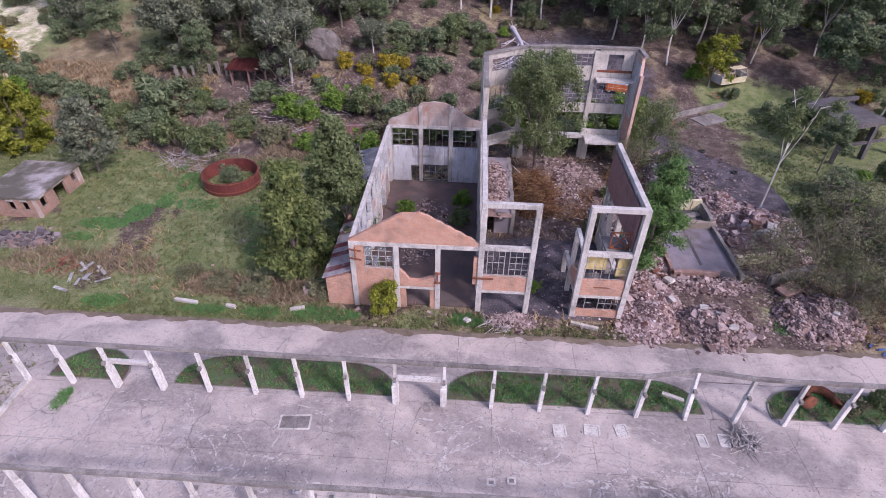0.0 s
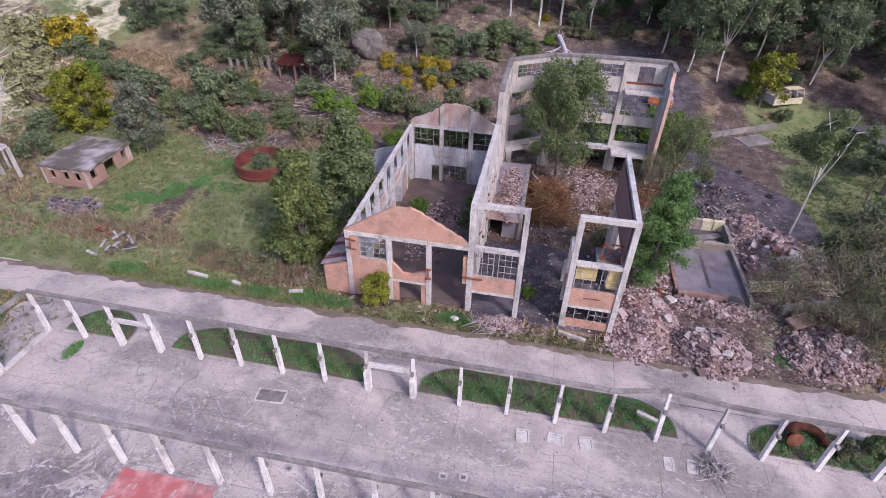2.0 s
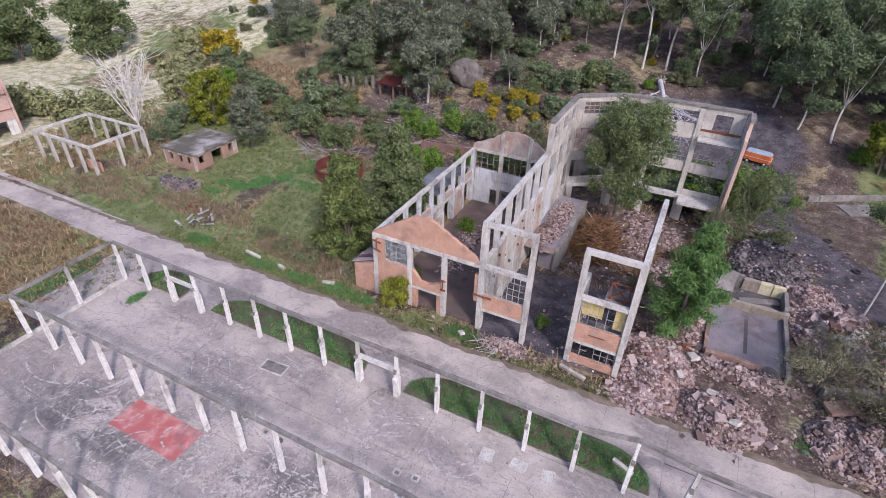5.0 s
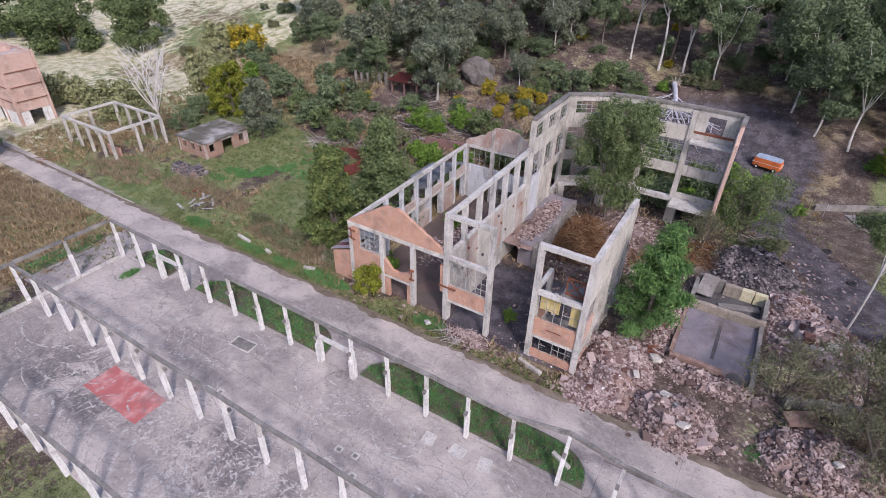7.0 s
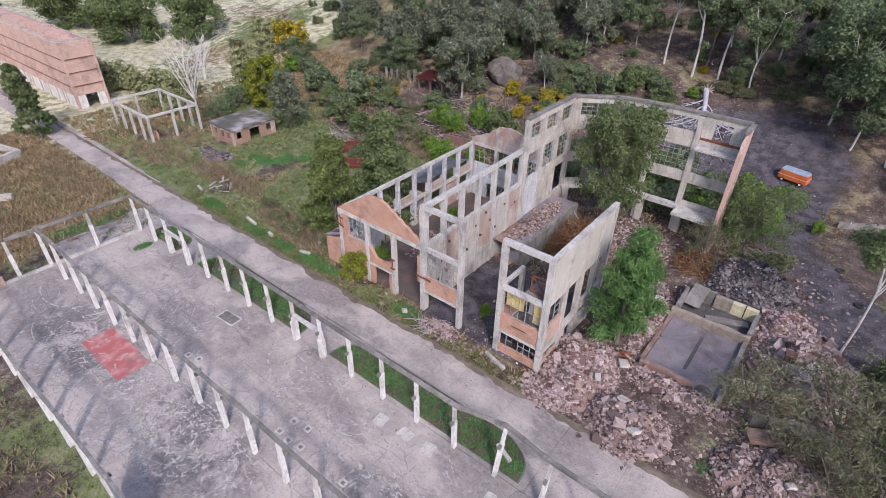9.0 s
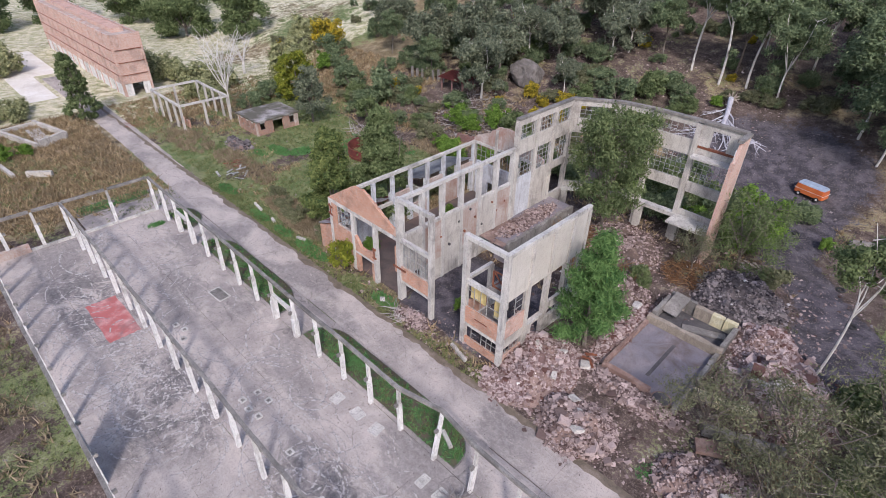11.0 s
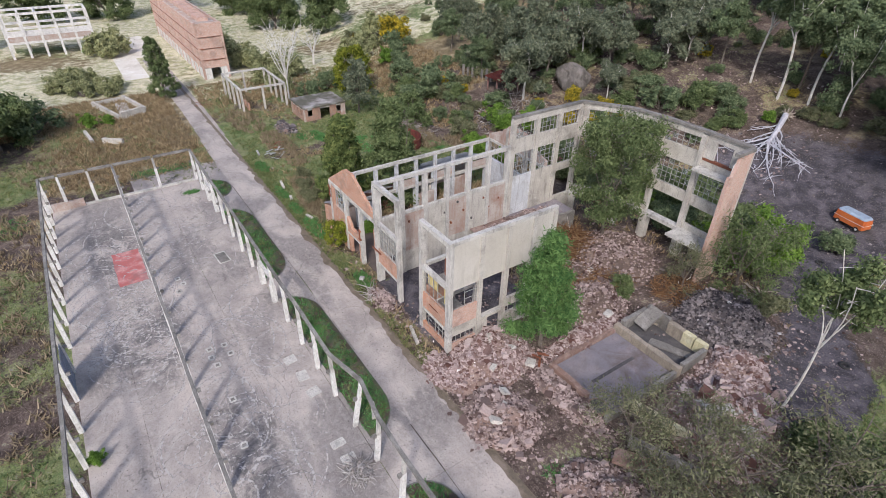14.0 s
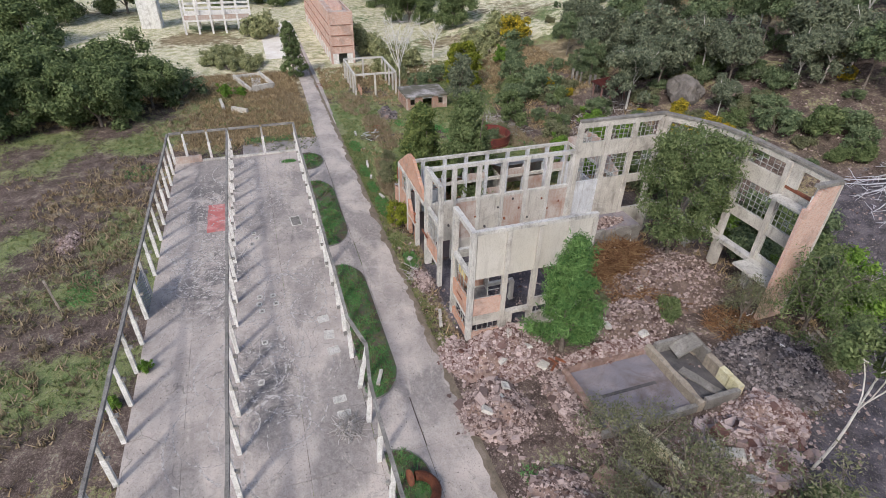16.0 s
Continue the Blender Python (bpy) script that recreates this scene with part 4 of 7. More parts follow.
bf.panel(0.25, 3.88, 2.44, 4.0, BRICK, "brick_parapet", 0.26, None, "orange brick parapet between the columns")
bf.window(0.5, 1.9, 4.05, 6.6, 3, 4, 0.45)
bf.window(2.3, 3.85, 4.05, 6.6, 3, 4, 0.1)
beam("iron_bar", bay, (0.9, FACE - 0.35, 3.85), (2.6, FACE - 0.35, 3.85), 0.12, 0.14, RUST, 0.1)
bw = Wall(bay, (4.9, 45.6), (4.9, 57.5), 0.35)
bw.panel(0, 11.9, -0.2, 0, CONCRETE_DARK, "retaining_wall", 0.4, lambda u: 2.75 + random.uniform(-.3, .05), "broken concrete retaining wall of the raised walk")
bm = bmesh.new()
block(bm, 1.7, 4.7, 50.0, 57.5, -0.2, 2.6)
block(bm, 3.1, 4.7, 45.8, 49.99, -0.2, 2.5)
part("raised_floor", bm, ASHFLOOR, bay, "raised concrete walk covered in dust and rubble")

# ---- tower block at the corner ----
tower = thing("ruined_tower", "three-storey roofless concrete frame with brick parapets", "building")
tf = Wall(tower, (9.6, FACE), (13.6, FACE), 0.4)
for u in (0.0, 4.0):
    tf.column(u, -0.1, 10.7, 0.46, CONCRETE, 0.48, 0.0)
tf.beam(-0.2, 4.2, 10.88, 0.40, CONCRETE, 0.44)
tf.beam(0.23, 3.77, 6.7, 0.38, CONCRETE, 0.4)
tf.panel(0.23, 3.77, 2.45, 4.1, BRICK, "brick_parapet", 0.26)
tf.beam(0.23, 3.77, 2.3, 0.28, CONCRETE, 0.36)
tf.panel(0.23, 3.77, -0.1, 0.75, BRICK, "brick_parapet", 0.26)
tf.window(0.35, 3.7, 4.15, 6.45, 5, 4, 0.6)
tf.window(0.9, 3.7, 0.8, 2.15, 5, 2, 0.4)
tf.panel(0.4, 2.0, 4.9, 6.4, YELLOWED, "board", 0.04, None, "yellowed board behind the window", -0.3)
tf.panel(2.9, 3.75, 4.3, 6.2, YELLOWED, "board", 0.04, None, "yellowed board behind the window", -0.3)
bm = bmesh.new()
bar(bm, (10.9, FACE - 0.16, 3.35), (12.2, FACE - 0.16, 3.35), 0.05, 0.08)
part("slot", bm, RUST, tower)

ts = Wall(tower, (13.6, FACE + 0.25), (13.6, 44.8), 0.36)
SIDE = [-0.25, 2.75, 5.5, 8.2, 10.5]
for u in SIDE[1:]:
    ts.column(u, -0.1, 10.7, 0.42, PLASTER, 0.46, 0.02)
for i, (a, b) in enumerate(zip(SIDE, SIDE[1:])):
    a, b = a + (0.25 if i else 0.30), b - 0.22
    ts.panel(a, b, 6.45, 10.72, PLASTER_SMOOTH, "upper_panel", 0.26, None, "pale stained plaster panel")
    if i == 0:
        ts.panel(a, b, 2.55, 4.3, BRICK_PALE, "brick_infill", 0.24)
        ts.window(a, b, 4.35, 6.4, 2, 3, 0.5)
        ts.panel(a, b, 1.55, 2.52, PLASTER, "wall_panel", 0.28)
        ts.window(a, b, 0.75, 1.5, 5, 1, 0.1)
        ts.panel(a, b, -0.1, 0.72, BRICK_PALE, "brick_infill", 0.24)
    elif i == 1:
        ts.beam(a, b, 2.25, 0.3, PLASTER, 0.5)
        ts.panel(a, a + 0.8, -0.1, 2.05, PLASTER, "wall_panel", 0.26)
    else:
        ts.panel(a, b, 2.3, 3.2, PLASTER, "wall_panel", 0.28)
        ts.window(a, b, 1.55, 2.25, 5, 1, 0.1)
        ts.panel(a, b, -0.1, 1.5, PLASTER, "wall_panel", 0.28)
        if i == 3:
            ts.window(a, b, 3.3, 6.4, 3, 4, 0.6)
ts.beam(-0.2, 10.7, 10.9, 0.34, CONCRETE, 0.42)
# dark red inner lining of the side wall
ts.panel(0.1, 10.45, 6.8, 10.5, BRICK_DARK, "inner_lining", 0.06, None, "dark red brick inner face", -0.30)
ti = Wall(tower, (9.6, FACE + 0.3), (9.6, 40.0), 0.3)
ti.panel(0, 2.6, 2.3, 4.4, BRICK, "brick_infill", 0.24, lambda u: 4.5 - 0.5 * u)
ti.beam(0, 5.7, 2.3, 0.34, CONCRETE, 0.34)
ti.beam(0, 3.0, 6.7, 0.32, CONCRETE, 0.34)
ti.column(2.9, 0, 6.6, 0.40, CONCRETE, 0.40)
ti.column(5.6, 0, 2.2, 0.40, CONCRETE, 0.40)
bm = bmesh.new()
block(bm, 9.85, 13.3, FACE + 0.3, 36.9, 2.18, 2.4)
part("floor_slab", bm, CONCRETE_DARK, tower)
bm = bmesh.new()
block(bm, 11.4, 13.3, FACE + 0.3, 36.6, 6.42, 6.62)
part("floor_slab", bm, CONCRETE_DARK, tower)
grate = thing("iron_frame", "red rusted iron crossed frame standing on the upper floor", "metal frame")
bm = bmesh.new()
for p, q in (((11.7, 34.9, 6.62), (11.7, 34.9, 8.2)), ((13.1, 34.9, 6.62), (13.1, 34.9, 8.2)), ((11.7, 34.9, 8.2), (13.1, 34.9, 8.2)), ((11.7, 34.9, 6.7), (13.1, 34.9, 6.7)), ((11.7, 34.9, 6.7), (13.1, 34.9, 8.2)), ((11.7, 34.9, 8.2), (13.1, 34.9, 6.7))):
    bar(bm, p, q, 0.10, 0.10)
part("frame", bm, RUST, grate)

# ---- three-storey wing behind ----
wing = thing("ruined_wing", "three-storey roofless wing with steel window grids", "building")
WP = [(1.5, 50.2), (1.5, 60.0), (6.0, 63.0), (9.8, 63.65), (14.35, 63.75), (19.0, 63.6)]


def storey_bay(w, u0, u1, z_floors, kinds, mat):
    """One bay of the wing: parapets, lintels and window grids storey by storey."""
    for (sill, head, top), kind in zip(z_floors, kinds):
        if kind == "open":
            pass
        elif kind == "blank":
            w.panel(u0, u1, sill - 1.2, top, mat, "wall_panel", 0.26)
            continue
        if kind in ("grid", "open", "bare"):
            w.panel(u0, u1, head, top, mat, "spandrel", 0.26)
        if kind in ("grid", "bare"):
            w.panel(u0, u1, sill - 1.0, sill, mat, "sill_panel", 0.28)
        if kind == "grid":
            w.window(u0 + 0.02, u1 - 0.02, sill + 0.03, head - 0.03, max(3, int((u1 - u0) / 0.55)), 5 if head - sill > 2 else 3, 0.12, 0.10)


wa = Wall(wing, WP[0], WP[1], 0.36)
US = [0.0, 3.27, 6.53, 9.75]
for i, u in enumerate(US):
    wa.column(u, 0, 13.6, 0.50, PLASTER, 0.52, 0.02)
for a, b in zip(US, US[1:]):
    a, b = a + 0.26, b - 0.26
    wa.panel(a, b, 0, 7.2 if a < 6 else 3.0, PLASTER_BLUE if a < 3 else PLASTER, "wall_panel", 0.28)
    if a > 6:
        wa.panel(a, b, 6.3, 7.2, PLASTER, "wall_panel", 0.28)
    wa.window(a, b, 7.25, 9.9, 4, 5, 0.3, 0.08)
    wa.panel(a, b, 9.95, 11.55, PLASTER, "spandrel", 0.28)
    wa.window(a, b, 11.6, 13.15, 5, 3, 0.15, 0.15)
wa.beam(-0.2, 9.9, 13.5, 0.6, PLASTER, 0.44)
wa.beam(-0.2, 9.9, 13.92, 0.24, CONCRETE_DARK, 0.55)
LEVELS = [(0.4, 2.7, 3.3), (4.2, 6.2, 7.2), (7.55, 10.0, 10.9), (11.75, 13.2, 13.75)]
for k, (p, q) in enumerate(zip(WP[1:], WP[2:])):
    w = Wall(wing, p, q, 0.36)
    w.column(0.0, 0, 13.6, 0.55, PLASTER, 0.60, 0.03)
    if k == 3:
        w.column(w.length, 0, 13.6, 0.5, PLASTER, 0.55, 0.03)
    a, b = 0.30, w.length - 0.30
    w.beam(0, w.length, 13.92, 0.28, CONCRETE_DARK, 0.6)
    w.panel(a, b, 13.2, 13.75, PLASTER, "head_panel", 0.28)
    if k < 3:
        w.window(a + (0.6 if k < 2 else 0), b - (0.6 if k < 2 else 0), 11.8, 13.15, 6, 3, 0.12, 0.1)
        if k < 2:
            w.panel(a, a + 0.58, 11.76, 13.18, PLASTER, "pier", 0.28)
            w.panel(b - 0.58, b, 11.76, 13.18, PLASTER, "pier", 0.28)
    else:
        w.panel(a, a + 1.1, 11.4, 13.18, PLASTER, "pier", 0.28)
        w.panel(b - 1.2, b, 11.4, 13.18, PLASTER, "pier", 0.28)
        w.beam(a, b, 11.25, 0.25, RUST, 0.3)
    w.panel(a, b, 10.1 if k < 3 else 10.3, 11.75 if k < 3 else 11.1, PLASTER, "spandrel", 0.28)
    w.window(a, b, 7.3, 10.05, 7, 5, 0.1, 0.12)
    w.panel(a, b, 6.1, 7.25, PLASTER, "spandrel", 0.28)
    w.beam(0, w.length, 3.05, 0.45, CONCRETE, 0.9, 0.15)
    if k != 2:
        w.panel(a, b, 3.3, 3.9, PLASTER, "sill_panel", 0.28)
    w.column(0.5, 0, 2.85, 0.75, PLASTER, 0.8, 0.2)
we = Wall(wing, (19.15, 63.5), (19.15, 60.6), 0.36)
we.panel(0.1, 2.9, -0.2, 0, BRICK_PALE, "end_wall", 0.34, lambda u: 13.9 - 0.35 * u + random.uniform(-.15, .15) - (1.2 if u > 2.4 else 0), "pink brick end wall broken along its edge")
we.panel(0.1, 2.3, 6.5, 12.8, PLASTER_BLUE, "inner_plaster", 0.05, None, "bluish plaster on the end wall's inner face", 0.20)
we.beam(-0.1, 2.6, 13.85, 0.3, CONCRETE_DARK, 0.5)
# floor remnants between the wing's rear columns
bm = bmesh.new()
block(bm, 14.4, 18.8, 61.2, 63.4, 3.0, 3.25)
part("floor_slab", bm, CONCRETE, wing)
bm = bmesh.new()
block(bm, 14.6, 18.9, 62.2, 63.4, 10.35, 10.55)
part("floor_slab", bm, CONCRETE, wing)
# rear skin that closes the wing
wr = Wall(wing, (1.0, 66.5), (19.0, 67.6), 0.3)
wr.panel(0, 5, -0.2, 0, PLASTER_PINK, "rear_wall", 0.3, lambda u: 3.2 + 0.8 * math.sin(u) + random.uniform(-.2, .2))

# ---- basins and slab on the demolished plot ----
SOIL_BRICK = weathered("earth-caked brick footing", (0.26, 0.165, 0.135), (0.12, 0.085, 0.07), (0.38, 0.27, 0.23), streak=False, size=1.4)
plot = thing("foundation_slab", "slate-stained concrete floor slab of a demolished building", "concrete slab")
bm = bmesh.new()
block(bm, 20.1, 26.0, 40.2, 47.8, -0.2, 0.22)
part("floor", bm, ASHFLOOR, plot)
for p, q, w, h, mt in (((19.9, 40.0), (24.0, 40.0), 0.45, 0.75, SOIL_BRICK), ((26.2, 39.6), (26.2, 47.9), 0.4, 0.7, CONCRETE_DARK), ((19.9, 40.4), (19.9, 47.6), 0.35, 0.65, SOIL_BRICK), ((19.7, 48.15), (26.4, 48.15), 0.6, 1.0, SANDY)):
    bm = bmesh.new()
    bar(bm, (*p, h / 2 - 0.1), (*q, h / 2 - 0.1), w, h + 0.2, 0.7, 0.25)
    part("kerb_wall", bm, mt, plot)
# The channel is a flat near-black strip on the floor, not cut in.
bm = bmesh.new()
block(bm, 22.9, 23.2, 41.6, 46.6, 0.215, 0.24)
part("channel", bm, NEAR_BLACK, plot, "dark drain channel across the slab")
sump = thing("sump", "round dark sump with weeds at the slab's corner", "sump", at=(25.0, 40.1, 0.0))
bm = bmesh.new()
bmesh.ops.create_cone(bm, cap_ends=True, segments=24, radius1=0.85, radius2=0.8, depth=0.5, matrix=pose(0, 0, 0.0))
part("ring", bm, SOIL_BRICK, sump)
# A flat near-black disc closes the ring; no hole is modelled.
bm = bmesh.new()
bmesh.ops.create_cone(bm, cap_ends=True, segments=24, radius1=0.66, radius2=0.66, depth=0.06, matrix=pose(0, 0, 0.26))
part("mouth", bm, NEAR_BLACK, sump, "near-black disc at the sump's mouth")
basin = thing("concrete_basin", "sunken concrete basin with tilted slab and cream panels", "basin")
# The basin floor is one flat slab in the same near-black tone.
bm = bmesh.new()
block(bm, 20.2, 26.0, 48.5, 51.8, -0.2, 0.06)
part("floor", bm, NEAR_BLACK, basin)
for p, q, h, mt in (((20.0, 52.1), (22.4, 52.1), 1.5, CONCRETE_DARK), ((20.0, 48.6), (20.0, 51.8), 1.2, CONCRETE_DARK), ((26.2, 48.6), (26.2, 51.8), 1.1, CONCRETE_DARK)):
    beam("basin_wall", basin, (*p, h / 2 - 0.1), (*q, h / 2 - 0.1), 0.4, h + 0.2, mt)
for x, w, mt in ((23.2, 1.5, SANDY), (24.5, 1.05, CREAM), (25.65, 1.05, CREAM)):
    beam("cream_block", basin, (x - w / 2, 52.0, 0.62), (x + w / 2, 52.0, 0.62), 0.55, 1.35, mt, 0.12)
bm = bmesh.new()
bar(bm, (20.9, 49.9, 0.55), (21.1, 51.9, 1.75), 1.5, 0.2, 0.4, 0.10)
part("tilted_slab", bm, CONCRETE_DARK, basin, "pale tilted concrete slab")
bm = bmesh.new()
bar(bm, (22.4, 49.6, 0.12), (25.8, 50.9, 0.16), 0.9, 0.16, 0.4, 0.2)
part("fallen_slab", bm, CONCRETE_DARK, basin)
slab = thing("debris_slab", "rust-brown slab tilted on the rubble", "slab")
beam("panel", slab, (28.7, 37.6, 0.55), (30.6, 38.6, 0.75), 1.3, 0.3, SOIL_BRICK, 0.08)
for x0, y0, x1, y1, mt in ((26.5, 42.2, 34.0, 44.0, CREAM), (28.5, 39.4, 33.5, 41.4, CONCRETE_DARK)):
    lowwall = thing("low_wall", "remnant of a cream rendered wall in the rubble" if mt is CREAM else "dark concrete wall remnant in the rubble", "wall")
    d = Vector((x1 - x0, y1 - y0, 0))
    nseg = 5
    for i in range(nseg):
        a, b = Vector((x0, y0, 0)) + d * (i / nseg), Vector((x0, y0, 0)) + d * ((i + 0.93) / nseg)
        beam("block", lowwall, a + Vector((0, 0, 0.5)), b + Vector((0, 0, 0.5)), 0.4, 1.15 - 0.15 * random.random(), mt, 0.1)

# ---- rubble ----
def mound(name, label, cx, cy, rx, ry, h, count, material, rot=0, big=0.6, seed=0, soil=None):
    """A heap: an earthy core and broken lumps of all sizes lying over it."""
    rng = random.Random(seed)
    t = thing(name, label, "rubble", "rubble heaps")
    ca, sa = math.cos(radians(rot)), math.sin(radians(rot))

    def top(x, y):
        r = math.hypot(x / rx, y / ry)
        a = math.atan2(y, x)
        edge = 1 + 0.22 * noise.noise((math.cos(a) * 1.5 + seed, math.sin(a) * 1.5, 0.5))
        k = max(0.0, 1 - (r / edge) ** 2)
        return 1.35 * h * k * (0.75 + 0.55 * noise.noise((x * 0.7 + seed, y * 0.7, 3.1)))
    verts, faces, n = [], [], 22
    for j in range(n + 1):
        for i in range(n + 1):
            x, y = (i / n * 2 - 1) * rx * 1.2, (j / n * 2 - 1) * ry * 1.2
            wx, wy = cx + x * ca - y * sa, cy + x * sa + y * ca
            verts.append((wx, wy, ground_z(wx, wy) - 0.08 + top(x, y)))
    faces = [(j * (n + 1) + i, j * (n + 1) + i + 1, (j + 1) * (n + 1) + i + 1, (j + 1) * (n + 1) + i) for j in range(n) for i in range(n)]
    core = piece("core", mesh_of("core", verts, faces, soil or GROUND), t)
    verts, faces = [], []
    for k in range(int(count * 2.3)):
        a, r = rng.uniform(0, 6.283), rng.random() ** 0.62 * (1.0 if rng.random() < 0.9 else 1.3)
        if noise.noise((math.cos(a) * r * rx * 0.55 + seed, math.sin(a) * r * ry * 0.55, 6.0)) < -0.18 and rng.random() < 0.75:
            continue
        x, y = math.cos(a) * r * rx, math.sin(a) * r * ry
        wx, wy = cx + x * ca - y * sa, cy + x * sa + y * ca
        s = 0.07 + 0.20 * rng.random() ** 3 + (big * (0.15 + 0.55 * rng.random()) if rng.random() < 0.012 else 0)
        chunk_mesh(verts, faces, (wx, wy, ground_z(wx, wy) + top(x, y) + s * 0.08), s * rng.uniform(0.8, 1.6), s, s * rng.uniform(0.4, 0.9), rng)
    tagged(piece("rubble", mesh_of("rubble", verts, faces, material), t), kind="stuff")
    return t


SOIL = weathered("pinkish brick dust and soil", (0.25, 0.17, 0.145), (0.13, 0.09, 0.08), (0.36, 0.27, 0.235), streak=False, size=0.8)
SOIL_BROWN = weathered("brown earth and leaf litter", (0.15, 0.105, 0.085), (0.065, 0.048, 0.04), (0.26, 0.19, 0.16), streak=False, size=1.1)
SOIL_DARK = weathered("sooty soil", (0.10, 0.085, 0.085), (0.05, 0.045, 0.045), (0.18, 0.15, 0.15), streak=False, size=0.8)
mound("rubble_heap", "heap of pinkish brick and plaster rubble against the tower", 16.3, 36.2, 3.2, 4.2, 1.5, 2300, RUBBLE_PINK, 20, 0.7, 1, SOIL)
mound("rubble_heap", "low spill of broken bricks beside the road", 15.6, 32.4, 2.6, 1.5, 0.5, 900, RUBBLE_PINK, 0, 0.5, 2, SOIL)
mound("rubble_heap", "heap of broken concrete and brick near the road", 21.6, 33.2, 3.2, 2.8, 1.5, 2000, RUBBLE, 25, 0.9, 3, SOIL)
mound("rubble_heap", "heap of brick rubble beside dark shrubs", 31.0, 35.0, 3.9, 3.0, 1.4, 2200, RUBBLE, 10, 0.6, 4, SOIL)
mound("rubble_heap", "large pink brick heap with pale slabs on top", 31.2, 47.2, 4.3, 5.4, 2.0, 3200, RUBBLE_PINK, 20, 1.1, 5, SOIL)
mound("rubble_heap", "sooty heap of rubble behind the basin", 24.6, 57.2, 4.4, 5.0, 2.2, 3000, RUBBLE_DARK, 20, 0.5, 6, SOIL_DARK)
mound("rubble_heap", "rubble bank beside the ash track", 28.6, 52.4, 2.6, 3.4, 1.4, 1500, RUBBLE_PINK, 0, 0.7, 7, SOIL)
mound("rubble_heap", "rubble spread over the court floor", 11.0, 56.5, 5.5, 6.0, 1.3, 1500, RUBBLE, 0, 0.5, 8, SOIL_BROWN)
mound("rubble_heap", "rubble behind the tower wall", 15.8, 49.5, 3.2, 4.6, 1.1, 900, RUBBLE, 10, 0.7, 9, SOIL_BROWN)
mound("rubble_heap", "plaster rubble strewn on the raised walk", 3.2, 51.2, 1.3, 5.2, 0.35, 800, RUBBLE, 0, 0.3, 10, SOIL).location.z = 2.6
mound("rubble_heap", "debris beneath the open frame bay", 4.6, 32.6, 2.2, 1.1, 0.5, 500, RUBBLE, 0, 0.5, 11, SOIL)
mound("rubble_heap", "plaster debris on the hall floor", -4.0, 46.0, 3.6, 8.0, 0.35, 1100, RUBBLE, 0, 0.5, 12, SOIL)
mound("rubble_heap", "broken slab heap in the grass", -43.5, 40.6, 3.2, 1.6, 0.6, 500, RUBBLE_DARK, 0, 0.9, 13, SOIL)
mound("rubble_heap", "small stone heap in rough grass", -13.5, -2.2, 2.2, 1.4, 0.5, 350, RUBBLE, 0, 0.5, 14, SOIL)
mound("rubble_heap", "brick scraps along the slab's edge", 19.0, 45.2, 1.3, 5.2, 0.7, 1500, RUBBLE_PINK, 0, 0.4, 16, SOIL)
mound("rubble_heap", "broken brick and earth before the slab", 22.8, 38.8, 4.4, 1.3, 0.6, 1300, RUBBLE, 0, 0.6, 17, SOIL)
mound("rubble_heap", "fallen stones at the edge of the wood", 44.0, 44.0, 4.0, 3.0, 0.6, 500, RUBBLE_DARK, 0, 0.6, 15, SOIL_DARK)

CHUNKS = [(32.0, 47.5, 1.7), (31.2, 46.4, 1.8), (33.0, 46.2, 1.5), (30.0, 45.4, 1.6), (21.9, 33.6, 1.3), (22.4, 32.2, 1.2), (20.6, 34.4, 1.1), (30.5, 35.5, 1.1), (31.8, 34.6, 1.0), (15.4, 37.0, 1.2), (17.2, 37.8, 1.1), (18.2, 35.2, 0.9), (24.6, 57.0, 1.2), (27.2, 56.4, 1.1), (0.6, 32.4, 0.9), (19.0, 38.6, 1.4), (12.5, 52.5, 1.0), (16.4, 46.4, 1.2), (18.2, 48.8, 1.3)]
for i, (x, y, s) in enumerate(CHUNKS):
    rng = random.Random(i + 50)
    verts, faces = [], []
    chunk_mesh(verts, faces, (0, 0, 0), s * 0.75, s * 0.55, s * 0.22, rng, 0.35)
    ob = new("concrete_chunk", mesh_of("concrete_chunk", verts, faces, PLASTER if i % 2 else CONCRETE))
    ob.location = (x, y, ground_z(x, y) + (1.9 if 29 < x < 34 and y > 44 else 1.35 if 15 < x < 24 and y < 38 else 1.2 if x > 24 else 0.35 if x < 5 else 0.7))
    tagged(ob, "pale broken slab of concrete lying on rubble", "concrete chunk", "loose concrete slabs")


# ---- plants ----
def limb(bm, p, q, r0, r1, sides=6, bend=0.0, rng=random, steps=4):
    """A tapered, slightly crooked limb."""
    p, q = Vector(p), Vector(q)
    d = (q - p).normalized()
    s = d.orthogonal().normalized()
    t = d.cross(s)
    rings, off = [], Vector((0, 0, 0))
    for i in range(steps + 1):
        f = i / steps
        c = p.lerp(q, f) + off * math.sin(f * math.pi)
        if i == 0:
            off = Vector((rng.uniform(-1, 1), rng.uniform(-1, 1), rng.uniform(-.4, .4))) * bend * (q - p).length
        r = r0 + (r1 - r0) * f
        rings.append([bm.verts.new(c + (s * math.cos(6.2832 * k / sides) + t * math.sin(6.2832 * k / sides)) * r) for k in range(sides)])
    for a, b in zip(rings, rings[1:]):
        for k in range(sides):
            bm.faces.new((a[k], a[(k + 1) % sides], b[(k + 1) % sides], b[k]))
    bm.faces.new(rings[0][::-1])
    bm.faces.new(rings[-1])


